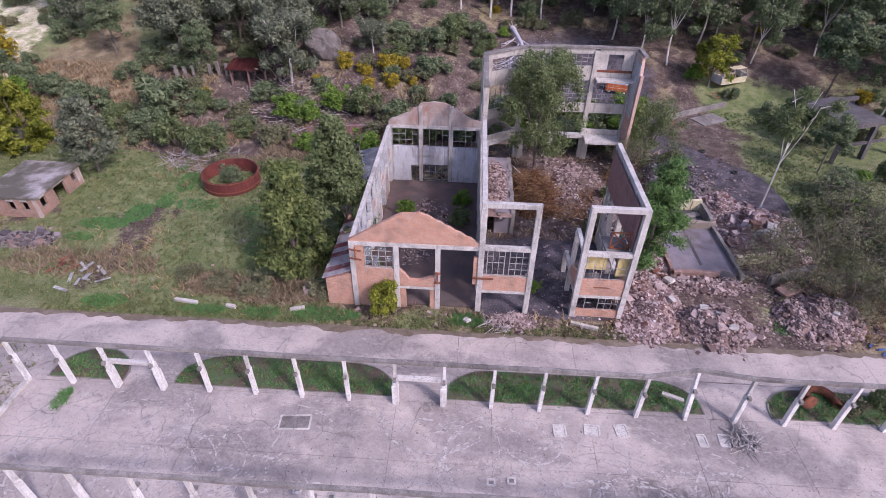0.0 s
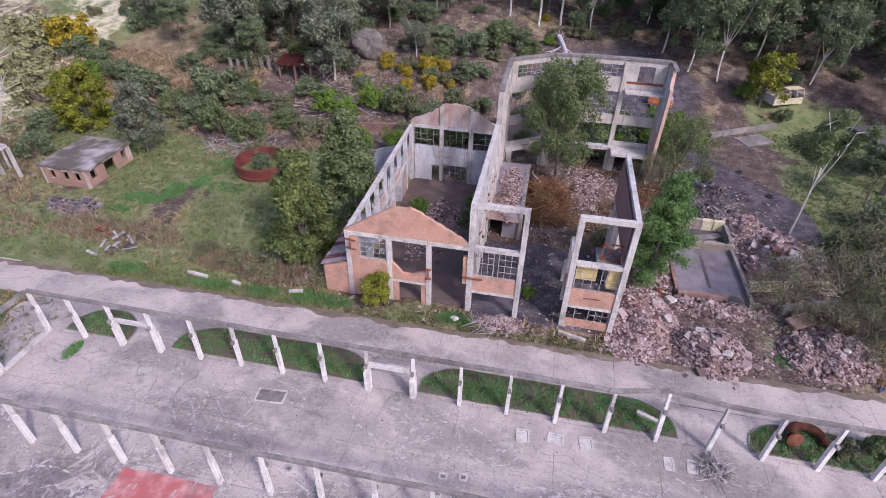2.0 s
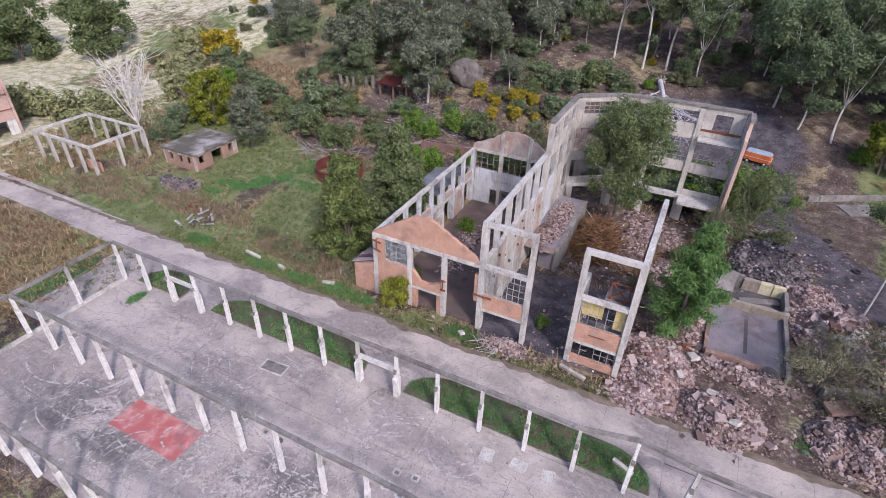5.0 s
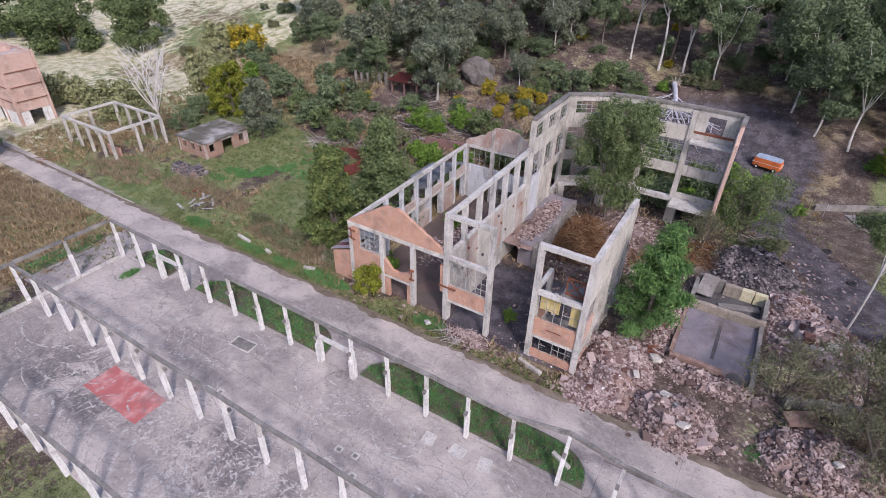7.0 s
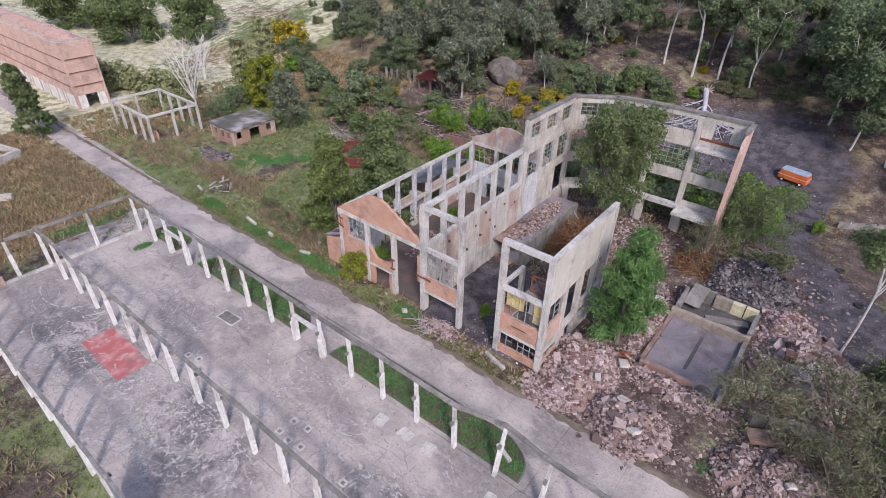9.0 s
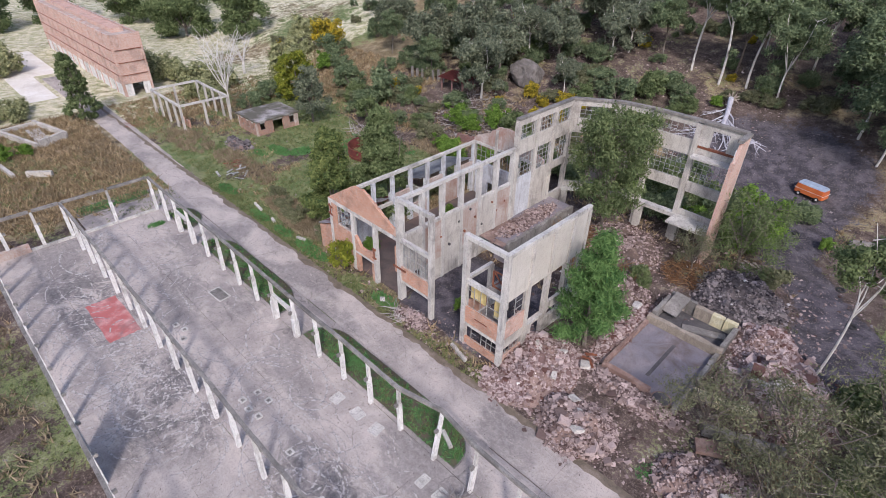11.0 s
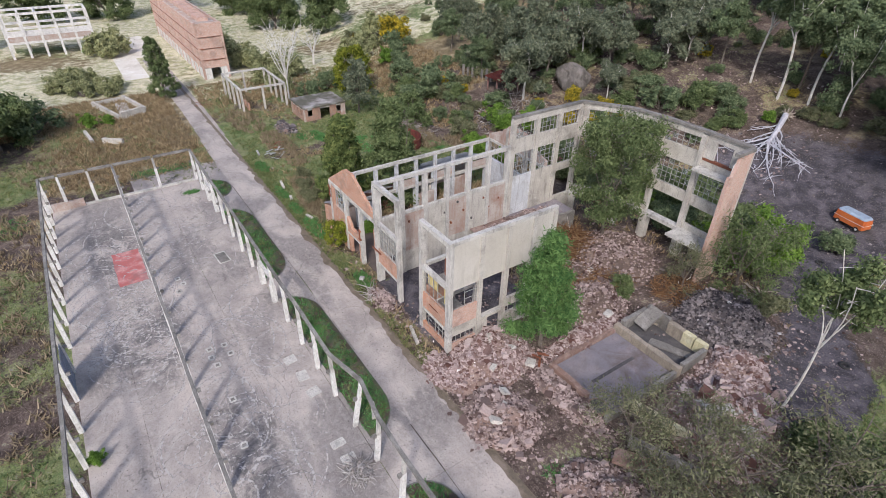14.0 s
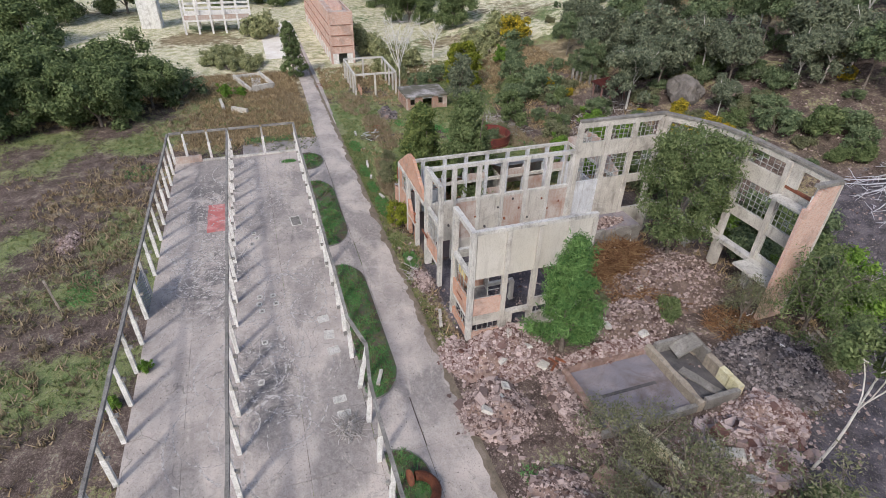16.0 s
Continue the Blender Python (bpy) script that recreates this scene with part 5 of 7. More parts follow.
def leaf_mesh(name, clumps, count, size, material, rng, droop=0.0, slim=0.5):
    """Thousands of small leaf sprays, gathered round the clumps with gaps between them."""
    weights = np.array([c[3] ** 2 for c in clumps])
    pick = rng.choice(len(clumps), count, p=weights / weights.sum())
    c = np.array([k[:3] for k in clumps])[pick]
    rad = np.array([k[3] for k in clumps])[pick]
    v = rng.normal(size=(count, 3))
    v /= np.linalg.norm(v, axis=1)[:, None]
    r = rad * np.minimum(np.abs(rng.normal(0.72, 0.30, count)), 1.6)
    pos = c + v * r[:, None] * np.array([1, 1, 0.82])
    face = v + rng.normal(size=(count, 3)) * 0.7
    face[:, 2] += 0.5
    a = np.cross(face, rng.normal(size=(count, 3)))
    a[:, 2] -= droop
    a /= np.linalg.norm(a, axis=1)[:, None]
    b = np.cross(face, a)
    b /= np.linalg.norm(b, axis=1)[:, None]
    s = size * (0.55 + 0.9 * rng.random(count))[:, None]
    l, w = a * s, b * s * slim
    quad = np.stack([pos - l * 0.5, pos + w * 0.5, pos + l * 0.55, pos - w * 0.5], axis=1).reshape(-1, 3)
    me = bpy.data.meshes.new(name)
    me.vertices.add(count * 4)
    me.vertices.foreach_set("co", quad.ravel())
    me.loops.add(count * 4)
    me.loops.foreach_set("vertex_index", np.arange(count * 4))
    me.polygons.add(count)
    me.polygons.foreach_set("loop_start", np.arange(count) * 4)
    me.update(calc_edges=True)
    me.materials.append(material)
    return me


def tree(name, label, height, radius, leaf, count, size, seed, style="broad", bark=None, group="", clear=0.25, trunk=0.2, category="tree", droop=0.0, slim=0.5, twigs=0):
    rng, nr = random.Random(seed), np.random.default_rng(seed)
    t = thing(name, label, category, group)
    bm = bmesh.new()
    clumps = []
    if style == "cone":
        limb(bm, (0, 0, -0.3), (0, 0, height * 0.97), trunk, 0.03, 7, 0.02, rng, 6)
        z = height * clear
        while z < height:
            f = 1 - (z - height * clear) / (height * (1 - clear))
            for k in range(5 if f > 0.25 else 2):
                a = rng.uniform(0, 6.283)
                rr = radius * (0.12 + 0.88 * f ** 0.8) * rng.uniform(0.5, 1.1)
                e = (math.cos(a) * rr, math.sin(a) * rr, z + 0.25 * rr)
                limb(bm, (0, 0, z), e, 0.05, 0.015, 4, 0.05, rng, 2)
                for m in (0.45, 0.75, 1.0):
                    clumps.append((e[0] * m, e[1] * m, z + (e[2] - z) * m, radius * 0.20 * rng.uniform(0.7, 1.3)))
            z += height * 0.07
    elif style == "egg":
        limb(bm, (0, 0, -0.3), (0, 0, height * 0.8), trunk, 0.04, 7, 0.03, rng, 4)
        for k in range(95):
            up, a = rng.uniform(0.06, 0.97), rng.uniform(0, 6.283)
            rr = radius * min(1.0, 0.75 + 1.2 * up, 1.75 * math.sqrt(1 - up)) * math.sqrt(rng.uniform(0.2, 1.0))
            clumps.append((math.cos(a) * rr, math.sin(a) * rr, height * up, radius * rng.uniform(0.16, 0.26)))
    elif style == "bush":
        for k in range(13):
            a, rr = rng.uniform(0, 6.283), radius * rng.uniform(0.2, 0.75)
            h = height * rng.uniform(0.45, 0.85)
            limb(bm, (0, 0, -0.15), (math.cos(a) * rr, math.sin(a) * rr, h), trunk * 0.45, 0.02, 5, 0.12, rng, 3)
            clumps.append((math.cos(a) * rr, math.sin(a) * rr, h, radius * rng.uniform(0.20, 0.36)))
            clumps.append((math.cos(a) * rr * 1.1, math.sin(a) * rr * 1.1, h * 0.5, radius * rng.uniform(0.18, 0.34)))
    else:
        fork = height * (clear + 0.12)
        lean = Vector((rng.uniform(-.04, .04) * height, rng.uniform(-.04, .04) * height, 0))
        limb(bm, (0, 0, -0.3), (lean.x, lean.y, fork), trunk, trunk * 0.7, 8, 0.03, rng, 4)
        n = 6 if style == "broad" else 5
        for k in range(n):
            a = 6.283 * (k + rng.uniform(-.3, .3)) / n
            f = rng.uniform(0.55, 1.0)
            rr = radius * (0.72 if style == "broad" else 0.6) * f
            end = Vector((lean.x + math.cos(a) * rr, lean.y + math.sin(a) * rr, height * (1.0 - 0.28 * f * rng.uniform(0.4, 1.2))))
            limb(bm, (lean.x, lean.y, fork * rng.uniform(0.85, 1.0)), end, trunk * 0.5, 0.03, 5, 0.08, rng, 4)
            for m in range(5 if style == "broad" else 4):
                g = rng.uniform(0.35, 1.0)
                base = Vector((lean.x, lean.y, fork)).lerp(end, g)
                o = Vector((rng.uniform(-1, 1), rng.uniform(-1, 1), rng.uniform(-.5, .7))) * radius * 0.42
                c = base + o
                limb(bm, base, c, 0.045, 0.012, 4, 0.08, rng, 2)
                clumps.append((c.x, c.y, max(c.z, height * clear), radius * rng.uniform(0.15, 0.30) * (1 if style == "broad" else 0.85)))
        if style in ("column", "plume"):
            clumps = [(x * 0.9, y * 0.9, z, r) for x, y, z, r in clumps]
            clumps = [c for c in clumps if math.hypot(c[0], c[1]) < radius * (1.1 - 0.9 * c[2] / height) or style == "plume"]
            for k in range(110):
                z = height * rng.uniform(clear, 0.97)
                up = (z / height - clear) / (1 - clear)
                f = min(0.65 + 1.8 * up, 1.12 - 0.92 * up) if style == "column" else min(0.45 + 1.5 * up, 1.35 - 0.85 * up)
                a = rng.uniform(0, 6.283)
                rr = radius * f * math.sqrt(rng.uniform(0.15, 1.0))
                clumps.append((math.cos(a) * rr, math.sin(a) * rr, z, radius * rng.uniform(0.11, 0.24)))
        if style == "broad":
            for k in range(int(18 * (1 - clear))):
                a = rng.uniform(0, 6.283)
                z = height * rng.uniform(clear, 0.8)
                rr = radius * rng.uniform(0.55, 0.85)
                clumps.append((math.cos(a) * rr, math.sin(a) * rr, z, radius * rng.uniform(0.16, 0.28)))
    for x, y, z, r in clumps:
        for k in range(twigs):
            d = Vector((rng.gauss(0, 1), rng.gauss(0, 1), rng.gauss(0.3, 0.8))) * r * 0.9
            limb(bm, (x, y, z), (x + d.x, y + d.y, z + d.z), 0.03, 0.012, 3, 0.15, rng, 2)
    part("trunk", bm, bark or BARK, t)
    piece("crown", leaf_mesh("crown", clumps, count, size, leaf, nr, droop, slim), t)
    return t


def plant_at(ob, x, y, turn=0.0, scale=1.0, z=None, lean=0.0):
    ob.matrix_basis = pose(x, y, ground_z(x, y) if z is None else z, lean, 0, turn) @ Matrix.Scale(scale, 4)
    return ob


def another(ob, x, y, turn, scale, wide=1.0):
    return copy_thing(ob, pose(x, y, ground_z(x, y), 0, 0, turn) @ Matrix.Diagonal((scale * wide, scale * wide, scale, 1)))


plant_at(tree("broadleaf_tree", "dense dark green broadleaf tree beside the hall", 11.0, 3.6, LEAF_DARK, 30000, 0.36, 1, "column", clear=0.02), -15.4, 38.4)
plant_at(tree("broadleaf_tree", "tall olive-green tree behind the hall wall", 13.4, 3.9, LEAF_OLIVE, 30000, 0.36, 2, "column", clear=0.03), -12.2, 43.4)
plant_at(tree("feathery_tree", "tall feathery olive-green tree growing in the court", 15.0, 5.3, LEAF_OLIVE, 23000, 0.34, 3, "plume", clear=0.20, droop=0.6, slim=0.35), 8.3, 59.0)
plant_at(tree("pine_tree", "young bright green pine beside the tower", 11.8, 3.2, LEAF_PINE, 24000, 0.40, 4, "cone", clear=0.12, slim=0.2), 17.4, 41.2)
plant_at(tree("white_gum", "slender gum with white trunk and thin crown", 15.5, 4.2, LEAF_OLIVE, 8000, 0.27, 5, "gum", BARK_WHITE, clear=0.30, trunk=0.11), 32.8, 52.2)
plant_at(tree("willowy_bush", "yellow-green willowy bush in front of the gable", 3.6, 1.5, LEAF_LIME, 4200, 0.24, 6, "bush", category="bush", droop=0.4), -6.6, 33.1)
plant_at(tree("acacia_tree", "wispy olive acacia leaning over the wing's broken end", 8.6, 4.3, LEAF_OLIVE, 9000, 0.30, 7, "broad", clear=0.10, slim=0.3, twigs=2), 22.4, 62.8)
plant_at(tree("acacia_tree", "bright yellow-green shrub behind the wing's end", 7.0, 3.4, LEAF_BRIGHT, 9000, 0.34, 8, "bush", category="bush"), 21.6, 69.6)
scrub = plant_at(tree("scrub_tree", "thin brown-olive scrub tree among the rubble", 6.6, 4.6, LEAF_BROWN, 5200, 0.24, 9, "broad", clear=0.10, group="scrub trees by the rubble", slim=0.32, twigs=1), 33.6, 41.6)
another(scrub, 28.3, 39.8, 70, 0.85)
another(scrub, 33.8, 36.4, 20, 0.75)
another(scrub, 38.0, 46.0, 140, 1.1)
another(scrub, 37.4, 35.8, 200, 0.9)
another(scrub, 40.5, 41.0, 260, 1.05)
another(scrub, 19.2, 58.6, 300, 0.8, 0.7)
plant_at(tree("round_tree", "dense egg-shaped yellow-green tree on the lawn", 8.4, 3.5, LEAF_LIME, 15000, 0.40, 10, "egg"), -56.8, 59.6)
plant_at(tree("grey_gum", "bluish grey-leaved young gum on the lawn", 9.2, 3.4, LEAF_GREY, 8000, 0.38, 11, "column", clear=0.24), -44.2, 54.4)
plant_at(tree("poplar_tree", "narrow olive-green tree standing by the far road", 10.8, 2.9, LEAF_OLIVE, 8500, 0.45, 12, "column", clear=0.03), -70.9, 27.3)
plant_at(tree("track_tree", "loose yellow-green tree beside the wrecked bus", 8.0, 3.4, LEAF_LIME, 6500, 0.42, 13, "broad", clear=0.06), 38.0, 86.6)

gum = [tree("gum_tree", lab, h, r, leaf, int(n * 1.6), 0.44, 20 + i, st, bk, "gum trees on the slope", cl, 0.2)
       for i, (lab, h, r, leaf, n, st, bk, cl) in enumerate((
           ("tall dull-green gum on the slope", 14, 4.4, LEAF_GUM, 6500, "broad", BARK, 0.30), ("full grey-green gum on the slope", 11, 4.4, LEAF_GREY, 6500, "broad", BARK_WHITE, 0.24),
           ("tall pale-trunked gum with high crown", 17, 5.0, LEAF_GUM, 5500, "gum", BARK_WHITE, 0.42), ("spreading grey-green gum on the slope", 10, 4.6, LEAF_GREY, 6500, "broad", BARK, 0.18),
           ("large dark gum with dense crown", 19, 6.0, LEAF_GUM, 9000, "broad", BARK_WHITE, 0.22)))]
shrub = [tree("shrub", lab, h, r, leaf, int(n * 1.3), 0.36, 40 + i, "bush", None, "shrubs on the slope and lawn", category="shrub")
         for i, (lab, h, r, leaf, n) in enumerate((
             ("dark olive shrub in rough grass", 4.2, 2.6, LEAF_OLIVE, 3200), ("bright green leafy shrub in rough grass", 4.5, 2.4, LEAF_BRIGHT, 3400), ("grey-brown dry shrub in rough grass", 3.0, 2.4, LEAF_BROWN, 2600), ("yellow-flowering wattle bush on the slope", 3.6, 2.4, LEAF_YELLOW, 3000), ("dull green shrub in rough grass", 3.4, 2.8, LEAF_GUM, 3000), ("olive shrub coloured as sunlit, in dry straw grass", 3.0, 2.4, LEAF_SUNLIT, 2600)))]
rng = random.Random(77)
placed, used = [], set()


def put(kind, index, x, y, scale, wide=1.0):
    ob = kind[index]
    placed.append((x, y))
    m = pose(x, y, ground_z(x, y), 0, 0, rng.uniform(0, 360)) @ Matrix.Diagonal((scale * wide, scale * wide, scale, 1))
    if ob in used:
        copy_thing(ob, m)
    else:
        ob.matrix_basis = m
        used.add(ob)


for x, y, i, s in ((2.8, 101.9, 2, 1.05), (-2.5, 103.1, 2, 0.9), (6.6, 103.5, 2, 0.95), (3.8, 105.0, 0, 1.0), (13.7, 109.3, 2, 0.9), (18.8, 114.3, 0, 1.0), (24.1, 97.7, 4, 0.95), (27.7, 92.6, 4, 0.8), (32.1, 90.8, 4, 0.9), (38.5, 97, 4, 1.0), (31, 103, 4, 1.0),
                   (-13.8, 101.9, 1, 0.9), (-15.6, 85.3, 1, 0.62), (-15.0, 98.1, 1, 0.95), (-14.7, 108.2, 1, 1.0), (-36.3, 96.8, 0, 0.9), (-26.7, 77.2, 1, 1.15), (-45.4, 82.0, 3, 1.1), (-55.7, 82.1, 0, 0.65), (-7.7, 102.7, 0, 0.85), (-29, 84, 3, 1.0), (-37, 86, 3, 1.1), (-49, 90, 0, 0.9), (-40, 78, 0, 0.6),
                   (-22, 92, 3, 0.9), (-29, 93, 1, 1.0), (-20, 104, 3, 1.1), (-27, 103, 0, 1.0), (-61, 88, 3, 0.9), (-74, 96, 3, 1.0), (44, 62, 0, 0.6), (46, 92, 4, 0.7), (55, 84, 0, 1.0), (60, 78, 4, 0.8), (66, 88, 3, 1.1), (52, 98, 4, 0.9), (42, 98.5, 4, 0.85), (47, 95.5, 0, 1.0), (57.5, 95, 4, 0.8), (62, 98, 0, 1.1), (64.5, 94, 4, 0.75), (70, 98, 4, 0.9), (75, 93, 0, 1.0), (72, 86, 3, 1.0), (22, 107, 4, 0.8), (10, 108, 0, 1.1), (33, 109, 4, 0.8), (27, 104, 3, 1.0)):
    put(gum, i, x, y, s)
tries = 0
while len(placed) < 140 and tries < 4000:
    tries += 1
    x, y = rng.uniform(-80, 95), rng.uniform(100, 150)
    if math.hypot((x - 20) / 17, (y - 88) / 12) < 1 or (x < -45 and y < 125 and rng.random() < 0.8):
        continue
    if min(math.hypot(x - a, y - b) for a, b in placed) < 5.0:
        continue
    put(gum, rng.randrange(5), x, y, rng.uniform(0.75, 1.15))
for x, y, i, s in ((41, 46.5, 4, 1.1), (36.5, 49.5, 0, 0.9), (42.5, 50.5, 1, 0.8), (3.5, 67.5, 0, 0.9), (6.5, 68.5, 1, 0.9), (9.5, 69, 0, 1.1), (12.0, 67.2, 4, 1.0), (15.2, 67.6, 1, 1.0), (17.2, 66.2, 0, 0.9), (12.5, 71.5, 0, 1.2), (3.5, 70, 0, 1.3), (8.5, 72.5, 0, 1.4), (15.5, 71.5, 0, 1.3), (17.5, 69.5, 4, 1.2), (10.5, 75, 4, 1.3), (5, 72, 4, 1.2), (20.5, 66.5, 1, 1.1), (-3.8, 91.5, 0, 1.25), (-7.3, 87.9, 4, 1.0), (-42.3, 70.4, 4, 1.5), (-18.9, 72.4, 1, 1.2), (-15.0, 72.2, 0, 1.2), (-25.6, 70.2, 1, 1.3), (-22.5, 69.5, 1, 1.0), (-12.7, 81.6, 3, 0.8), (-19.2, 81.7, 3, 0.9), (-10.6, 82.5, 3, 0.7), (-16.6, 80.6, 3, 0.6), (-73.0, 78.0, 3, 2.7), (-78, 74, 0, 1.8), (-83, 80, 4, 1.6), (5.0, 96.0, 1, 0.6), (0.5, 93.5, 4, 0.8), (-98, 44, 5, 1.5), (-17, 60, 1, 1.15), (-21, 62, 1, 0.9), (-13, 62, 1, 1.1), (-9.5, 66, 0, 1.1), (-5, 67, 0, 1.0), (-1, 67.5, 4, 0.9), (-26, 64, 2, 1.0), (-33, 60, 0, 1.1), (-30, 56.5, 2, 0.6), (-38, 62, 0, 1.2), (-43, 64, 4, 1.0), (-48, 66, 0, 1.1), (-54, 70, 4, 1.2),
                   (-15, 77, 3, 0.7), (-12, 78, 3, 0.8), (-9, 79, 3, 0.55), (-70, 66, 0, 1.5), (-66, 72, 1, 1.4), (-76, 70, 4, 1.6), (-60, 55, 4, 0.9), (-64, 47, 0, 1.0), (-57, 50, 4, 0.8),
                   (-7.2, 37.5, 1, 0.55), (-6.5, 48.5, 1, 0.6), (-0.4, 50.5, 1, 0.65), (-0.6, 47, 0, 0.6), (28, 74, 1, 0.5), (36, 88, 1, 0.9), (26.0, 62.5, 2, 0.7), (13.5, 47.0, 2, 0.6), (16.5, 53, 0, 0.6), (6.6, 36.8, 1, 0.4),
                   (-12.5, 35.0, 2, 0.6), (-18, 34.6, 2, 0.65), (-21.5, 35.2, 2, 0.55), (-25, 36.3, 2, 0.5), (-27.3, 53.3, 4, 0.5), (-94, 45, 4, 1.5), (-86, 47, 4, 1.5), (-80, 48, 0, 1.4), (-74, 52, 4, 1.5), (-70, 47, 0, 1.2),
                   (-61.5, 6.3, 4, 1.55), (-61, 13.8, 1, 0.8), (-60.5, 16.5, 1, 0.6), (-86.5, 13.2, 5, 0.95), (-82.6, 16.2, 5, 0.9), (-81.5, 20.2, 5, 0.8), (-89.5, 15.6, 5, 0.9), (-84.5, 11.0, 5, 1.0), (-79.0, 14.5, 5, 0.9), (-77.5, 18.5, 5, 0.8), (-92.0, 12.6, 5, 0.8), (-109.0, 21.8, 5, 1.6), (-111.4, 24.0, 5, 1.7), (-114, 18.8, 1, 0.9), (40, 51, 0, 0.9), (43, 55, 4, 1.0), (47, 50, 2, 1.2), (46, 58, 1, 0.9), (52, 60, 0, 1.2), (39, 38, 0, 1.0), (45, 36, 4, 1.2), (9.4, 8.0, 1, 0.35), (12.8, 5.8, 1, 0.4), (28.5, 25.6, 2, 0.45), (31, 26, 0, 0.5), (24, 79, 4, 0.7), (8, 69, 4, 0.8), (14, 70, 2, 0.9), (2, 72, 2, 0.8), (-11.5, 71, 2, 0.9)):
    # Beyond x = -63 olive and dull green shrubs take the sunlit-coloured leaves.
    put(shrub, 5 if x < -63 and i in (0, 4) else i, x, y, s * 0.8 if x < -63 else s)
for k in range(560):
    x, y = rng.uniform(-90, 80), rng.uniform(70, 120)
    if math.hypot((x - 20) / 19, (y - 88) / 14) < 1 or rng.random() < 0.72 or (0 < x < 45 and y < 82):
        continue
    put(shrub, rng.choice((0, 2, 2, 4, 4, 3)), x, y, rng.uniform(0.4, 0.9))
for k in range(170):
    x, y = rng.uniform(-52, 22), rng.uniform(65, 103)
    if math.hypot((x - 17) / 15, (y - 87) / 14) < 1 or (0 < x < 22 and y < 68.5) or math.hypot(x + 23.4, y - 85.3) < 4 or math.hypot(x + 33, y - 77.6) < 5:
        continue
    put(shrub, rng.choice((0, 2, 2, 4, 4, 2)), x, y, rng.uniform(0.35, 0.85), rng.uniform(0.9, 1.5))
grove = tree("grove_tree", "large rounded green tree in the grove", 9.5, 6.0, LEAF_OLIVE, 18000, 0.50, 60, "broad", None, "grove beyond the shed", 0.04, 0.3)
plant_at(grove, -50, -5)
for x, y, s in ((-58, -11, 1.1), (-57, 2, 0.9), (-66, -4, 1.1), (-53, -15, 1.0), (-70, -18, 1.2), (-48, -22, 1.0), (-62, -26, 1.1), (-110, -30, 1.3), (-128, -42, 1.3), (-140, -30, 1.4), (-150, -14, 1.4), (-160, 10, 1.4), (-165, 45, 1.5), (-150, 62, 1.3), (-135, 70, 1.3), (-120, 66, 1.2), (-158, 28, 1.3), (-105, 75, 1.2), (-145, -60, 1.5), (-120, -65, 1.4), (-95, -50, 1.2)):
    another(grove, x, y, rng.uniform(0, 360), s)


def bare_tree(name, label, height, spread_r, seed, material, n=9, trunk=0.3):
    r = random.Random(seed)
    t = thing(name, label, "dead tree")
    bm = bmesh.new()
    limb(bm, (0, 0, -0.3), (0.2, 0, height * 0.25), trunk, trunk * 0.8, 7, 0.03, r)
    part("trunk", bm, material, t)
    for k in range(n):
        bm = bmesh.new()
        a = 6.283 * k / n + r.uniform(-.3, .3)
        e = Vector((math.cos(a) * spread_r * r.uniform(.4, 1), math.sin(a) * spread_r * r.uniform(.4, 1), height * r.uniform(0.7, 1)))
        s = Vector((0.2, 0, height * 0.25))
        limb(bm, s, e, trunk * 0.5, 0.03, 5, 0.14, r)
        for m in range(8):
            b = s.lerp(e, r.uniform(0.35, 0.9))
            limb(bm, b, b + Vector((r.uniform(-1, 1), r.uniform(-1, 1), r.uniform(0.1, 1.0))) * height * 0.18, 0.045, 0.015, 4, 0.1, r, 2)
        part("bough", bm, material, t)
    return t


plant_at(bare_tree("dead_tree", "leafless white-barked tree beside the ruined frame", 15.0, 5.4, 3, BARK_WHITE, 12, 0.17), -57.5, 46.5)
plant_at(bare_tree("dead_tree", "leafless pale tree among the far shrubs", 9.0, 4.0, 4, BARK_WHITE, 6), -78, 60)


def fallen_tree():
    """Uprooted: root plate uphill, the trunk lying down the slope, bare boughs fanned out below it."""
    r = random.Random(15)
    t = thing("fallen_tree", "uprooted bleached tree lying down the slope", "dead tree")

    def on(x, y, up):
        return Vector((x, y, ground_z(x, y) + up))
    root, fork = on(6.6, 97.6, 1.1), on(8.6, 90.6, 0.9)
    bm = bmesh.new()
    limb(bm, root, fork, 0.42, 0.26, 8, 0.03, r, 5)
    part("trunk", bm, BLEACHED, t)
    bm = bmesh.new()
    for k in range(11):
        a = 6.283 * k / 11
        limb(bm, root, root + Vector((math.cos(a) * 1.1, 0.7, math.sin(a) * 0.9)), 0.2, 0.05, 5, 0.2, r, 2)
    part("roots", bm, TIMBER, t, "splintered ochre root plate")
    for k in range(15):
        f = 0.35 + 0.65 * (k / 14) ** 0.6
        s0 = root.lerp(fork, f)
        ang = radians(-70 + r.uniform(-62, 62))
        ln = r.uniform(3.5, 8.0)
        e = on(s0.x + math.cos(ang) * ln, s0.y + math.sin(ang) * ln, r.uniform(0.15, 1.4))
        bm = bmesh.new()
        limb(bm, s0, e, 0.13, 0.03, 5, 0.12, r, 4)
        for m in range(7):
            b = s0.lerp(e, r.uniform(0.3, 0.95))
            c = b + Vector((r.uniform(-1, 1), r.uniform(-1.2, 0.3), 0)) * r.uniform(0.8, 2.2)
            limb(bm, b, on(c.x, c.y, r.uniform(0.1, 0.9)), 0.05, 0.015, 4, 0.1, r, 2)
        part("bough", bm, BLEACHED, t)
    return t


fallen_tree()


